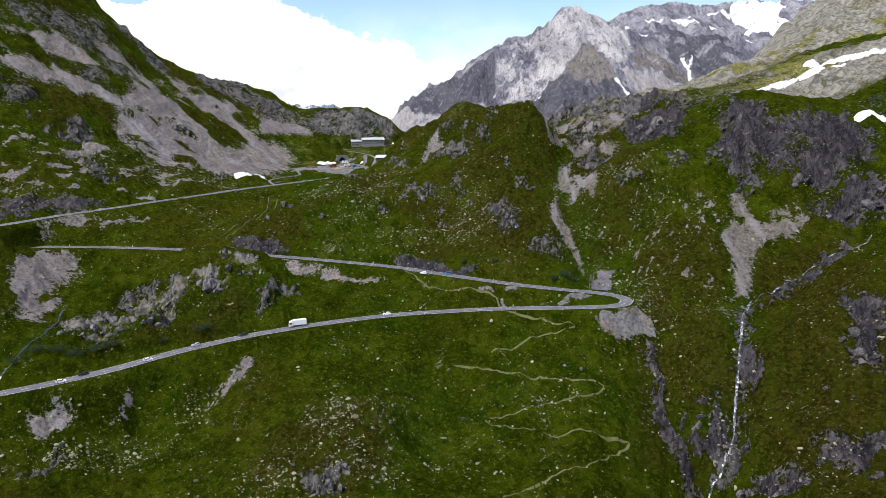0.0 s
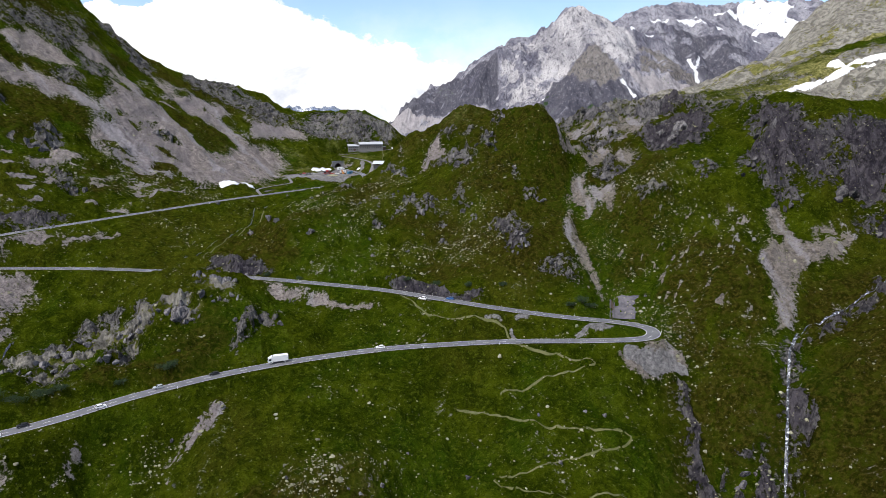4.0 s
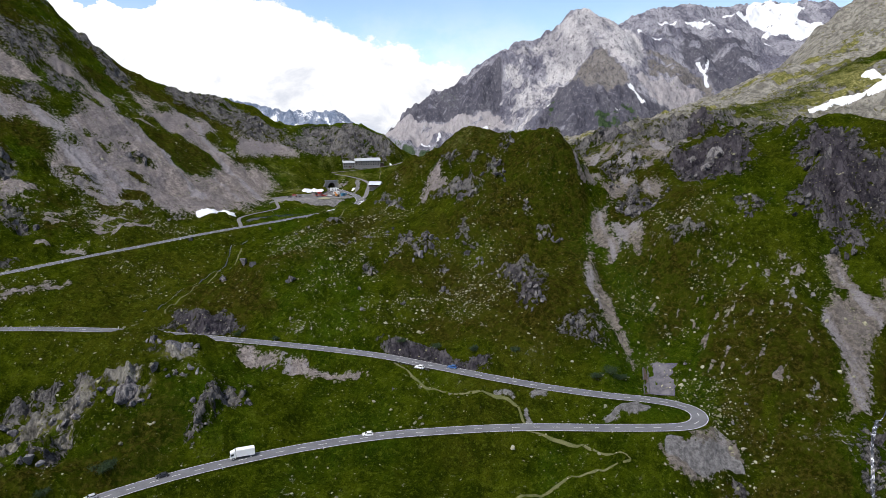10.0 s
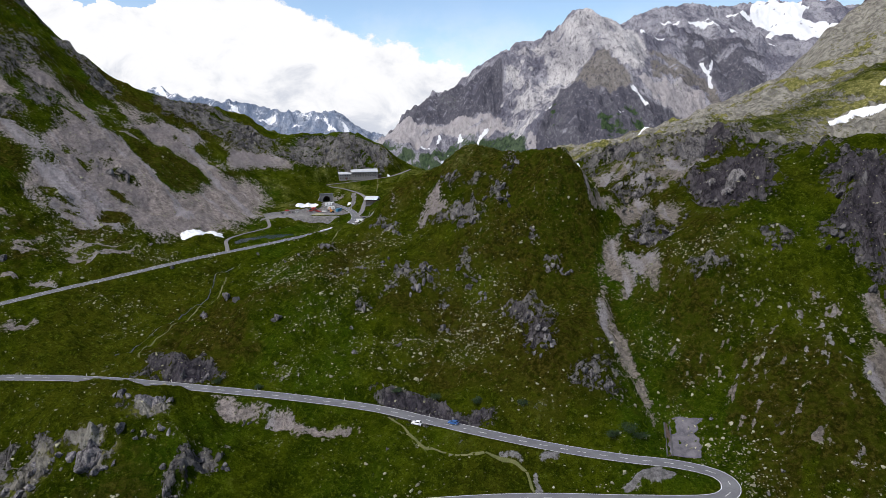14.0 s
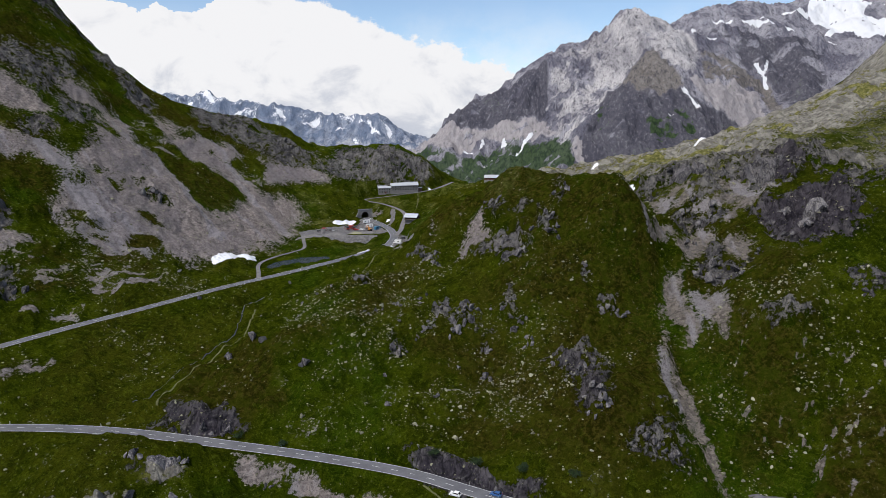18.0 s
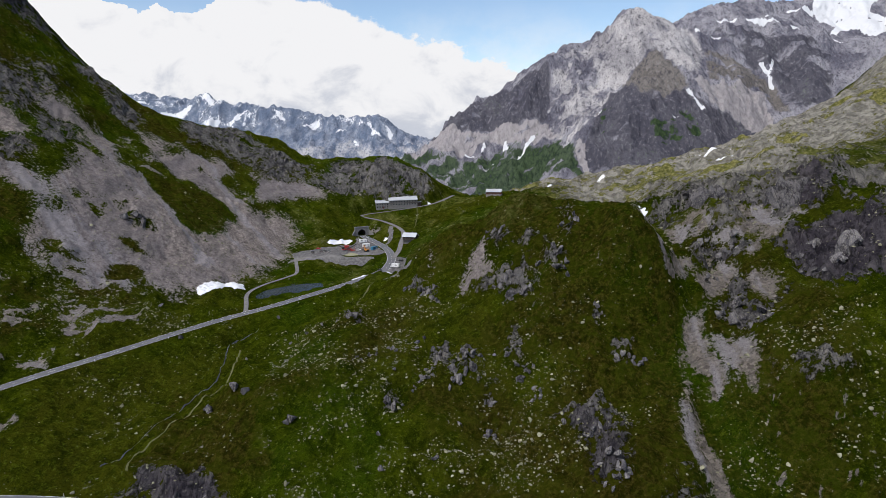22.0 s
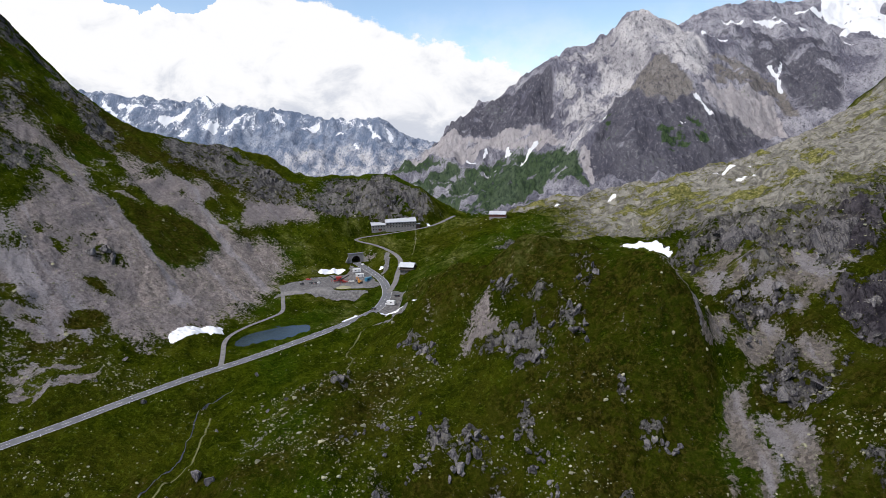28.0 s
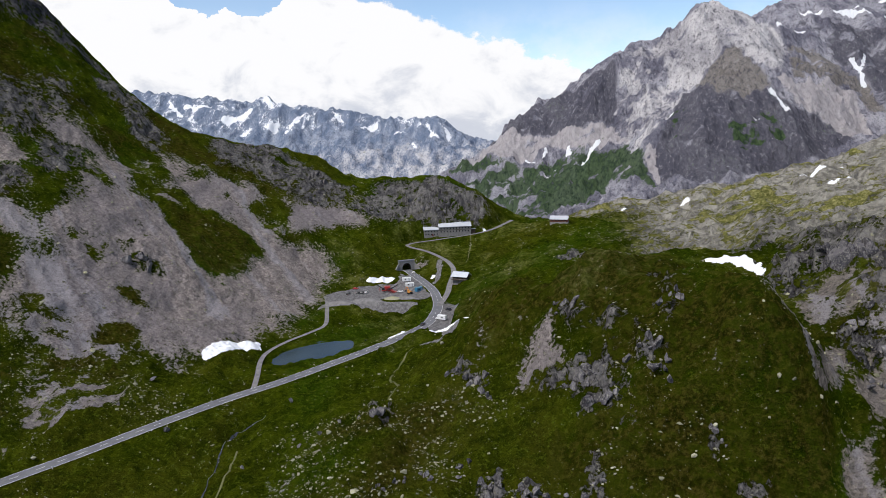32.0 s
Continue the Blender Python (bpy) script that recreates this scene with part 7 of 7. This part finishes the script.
def make_excavator(x, y, turn):
    e = thing("excavator", (x, y, ground_z(x, y)), turn, "orange crawler excavator on bare earth", "excavator")
    for s in (-1, 1):
        part("track", prism([(-1.6, 0.2), (-1.3, 0), (1.3, 0), (1.6, 0.2), (1.6, 0.6), (1.3, 0.8), (-1.3, 0.8), (-1.6, 0.6)], s * 1.05 - 0.28, s * 1.05 + 0.28), RUBBER, e)
    part("house", box(-1.8, 1.0, -1.2, 1.2, 0.95, 2.0, 0.1), ORANGE_PAINT, e)
    cab = part("cab", box(-0.1, 1.2, 0.2, 1.2, 2.0, 3.1, 0.08), ORANGE_PAINT, e)
    part("pane", box(1.16, 1.24, 0.32, 1.08, 2.15, 2.95), GLASS, cab)
    part("counterweight", box(-2.3, -1.7, -1.2, 1.2, 1.0, 1.8, 0.15), DARK_PAINT, e)
    part("boom", prism([(0.8, 1.5), (1.2, 1.4), (3.4, 3.9), (4.6, 3.9), (4.5, 4.3), (3.1, 4.3)], -0.75, -0.4), ORANGE_PAINT, e)
    part("stick", prism([(4.2, 4.3), (4.7, 4.2), (5.6, 1.6), (5.3, 1.5)], -0.7, -0.45), ORANGE_PAINT, e)
    part("bucket", prism([(5.0, 1.6), (5.8, 1.7), (5.7, 0.9), (5.1, 0.6), (4.7, 1.0)], -1.1, -0.1), DARK_PAINT, e)


def make_rig(x, y, turn):
    """The red drilling and sorting machine with its conveyors."""
    r = thing("sorting_machine", (x, y, ground_z(x, y)), turn, "dark red sorting machine with steel conveyors", "machine")
    part("hopper", prism([(-1.5, 2.2), (1.5, 2.2), (2.2, 4.2), (-2.2, 4.2)], -1.5, 1.5), RED_PAINT, r)
    part("chassis", box(-4, 4, -1.1, 1.1, 1.0, 1.7, 0.05), RED_PAINT, r)
    part("engine_box", box(-3.9, -1.8, -1.0, 1.0, 1.7, 3.2, 0.06), DARK_PAINT, r)
    for k, (a, b) in enumerate((((1.5, 0, 1.6), (8.0, 1.0, 4.6)), ((-2, 0.5, 1.8), (-6.5, 4.5, 4.2)), ((0, -1, 1.6), (1.0, -6.5, 4.0)))):
        part("conveyor", rod(a, b, 0.45, 6), DARK_PAINT, r)
        part("conveyor_leg", rod((b[0] * 0.8, b[1] * 0.8, 0), (b[0] * 0.8, b[1] * 0.8, b[2] * 0.82), 0.1, 6), RED_PAINT, r)
    wheels(r, (-2.6, -1.6, 2.4), 1.2, 0.5)


def make_heap(x, y, wide, high, material, label, seed):
    """A tipped heap: a slumped cone with an uneven crown."""
    g = np.linspace(-1, 1, 26)
    gx, gy = np.meshgrid(g, g)
    rr = np.hypot(gx, gy)
    h = np.maximum(1 - rr, -0.12)
    z = h * high + fbm(gx.ravel() * wide + seed, gy.ravel() * wide, 2.2, 4, 0.6, seed).reshape(gx.shape) * 0.3 * np.clip(h + 0.3, 0, 1)
    idx = np.arange(26 * 26).reshape(26, 26)
    quads = np.stack([idx[:-1, :-1], idx[:-1, 1:], idx[1:, 1:], idx[1:, :-1]], -1).reshape(-1, 4)
    px, py = gx.ravel() * wide, gy.ravel() * wide * 0.7
    zz = land_height(px + x, py + y) - ground_z(x, y)
    ob = arrays_mesh("rubble_heap", np.stack([px, py, z.ravel() + zz], 1), quads, material)
    ob.location = (x, y, ground_z(x, y))
    tagged(ob, label, "heap", "heaps on the works yard")


make_container(-108, 768, 0.35, WHITE_PAINT, "white site cabin near the tunnel mouth")
make_container(-105, 764.5, 0.35, WHITE_PAINT, "white site cabin in front of another")
make_container(-96, 752, 1.0, TEAL_PAINT, "blue site container at the yard edge")
make_excavator(-101, 744, 2.4)
make_rig(-118, 749, 0.3)
make_heap(-110, 731, 6, 1.6, STONE, "heap of pale broken stone", 3)
make_heap(-101, 733, 7, 1.5, GRAVELLY, "brown heap of dug gravel", 5)
make_heap(-126, 724, 10, 2.2, GRAVELLY, "long grey gravel bank at the yard edge", 7)
make_heap(-143, 718, 9, 2.0, GRAVELLY, "long grey gravel bank at the yard edge", 9)


# ---- alder shrubs ----
def make_shrub(x, y, wide, high, seed):
    """Stems and a crown of many small leaf blades in uneven clumps."""
    rng = np.random.default_rng(seed)
    shrub = thing("alder_shrub", (x, y, ground_z(x, y)), rng.uniform(0, 6), "dark green alder shrub among the rocks", "shrub", "alder shrubs")
    bm = bmesh.new()
    tips = []
    for _ in range(7):
        tip = (rng.uniform(-0.7, 0.7) * wide, rng.uniform(-0.6, 0.6) * wide, high * rng.uniform(0.5, 0.9))
        rod((tip[0] * 0.15, tip[1] * 0.15, -0.3), tip, 0.05, 5, bm)
        tips.append(tip)
    part("stems", bm, DARK_WOOD, shrub)
    c = np.array(tips)[rng.integers(0, 7, 900)] + rng.normal(size=(900, 3)) * np.array([0.26 * wide, 0.26 * wide, 0.2 * high])
    c[:, 2] = np.maximum(c[:, 2], 0.1)
    n = len(c)
    u, v = rng.normal(size=(n, 3)), rng.normal(size=(n, 3))
    s = rng.uniform(0.12, 0.34, n)[:, None]
    u, v = u / np.linalg.norm(u, axis=1)[:, None] * s, v / np.linalg.norm(v, axis=1)[:, None] * s
    verts = np.stack([c - u, c + v * 0.6, c + u, c - v * 0.6], 1).reshape(-1, 3)
    crown = arrays_mesh("crown", verts, np.arange(4 * n).reshape(-1, 4), LEAF)
    crown.parent = shrub


for k, (x, y, w, h) in enumerate([(-172, 297, 5, 2.6), (-165, 297, 5, 2.4), (-158, 300, 4, 2.2), (-151, 304, 3, 2), (-120, 328, 3.5, 2.2), (-133, 316, 3, 1.8), (-184, 286, 4, 2.2), (-180, 293, 4, 2.5), (69, 383, 4, 2.6), (64, 384, 3, 2.2), (73, 382, 3, 2), (-116, 331, 3, 2), (-155, 303, 3.5, 2.2), (-4, 407, 2.5, 2.4), (-20, 410, 2.2, 1.8), (12, 402, 2.2, 1.8), (30, 395, 2.0, 1.6), (-98, 421, 2.4, 2), (-80, 417, 2, 1.6)]):
    make_shrub(x, y, w, h, 300 + k)


# ---- roadside marker posts ----
def make_posts():
    first = None
    for line, spots in ((LOWER, range(40, len(LOWER) - 20, 24)), (UPPER, range(60, len(UPPER) - 4, 24))):
        for k in spots:
            d = line[k + 1] - line[k]
            d /= np.linalg.norm(d[:2])
            x, y, z = line[k, 0] + d[1] * 3.9, line[k, 1] - d[0] * 3.9, line[k, 2] - 0.2
            if first is None:
                first = thing("marker_post", (x, y, z), 0, "slim white roadside marker post", "post", "marker posts")
                part("shaft", box(-0.06, 0.06, -0.06, 0.06, 0, 1.1), WHITE_PAINT, first)
                part("band", box(-0.065, 0.065, -0.065, 0.065, 0.8, 0.95), DARK_PAINT, first)
            else:
                copy_thing(first, Matrix.Translation((x, y, z)))


make_posts()
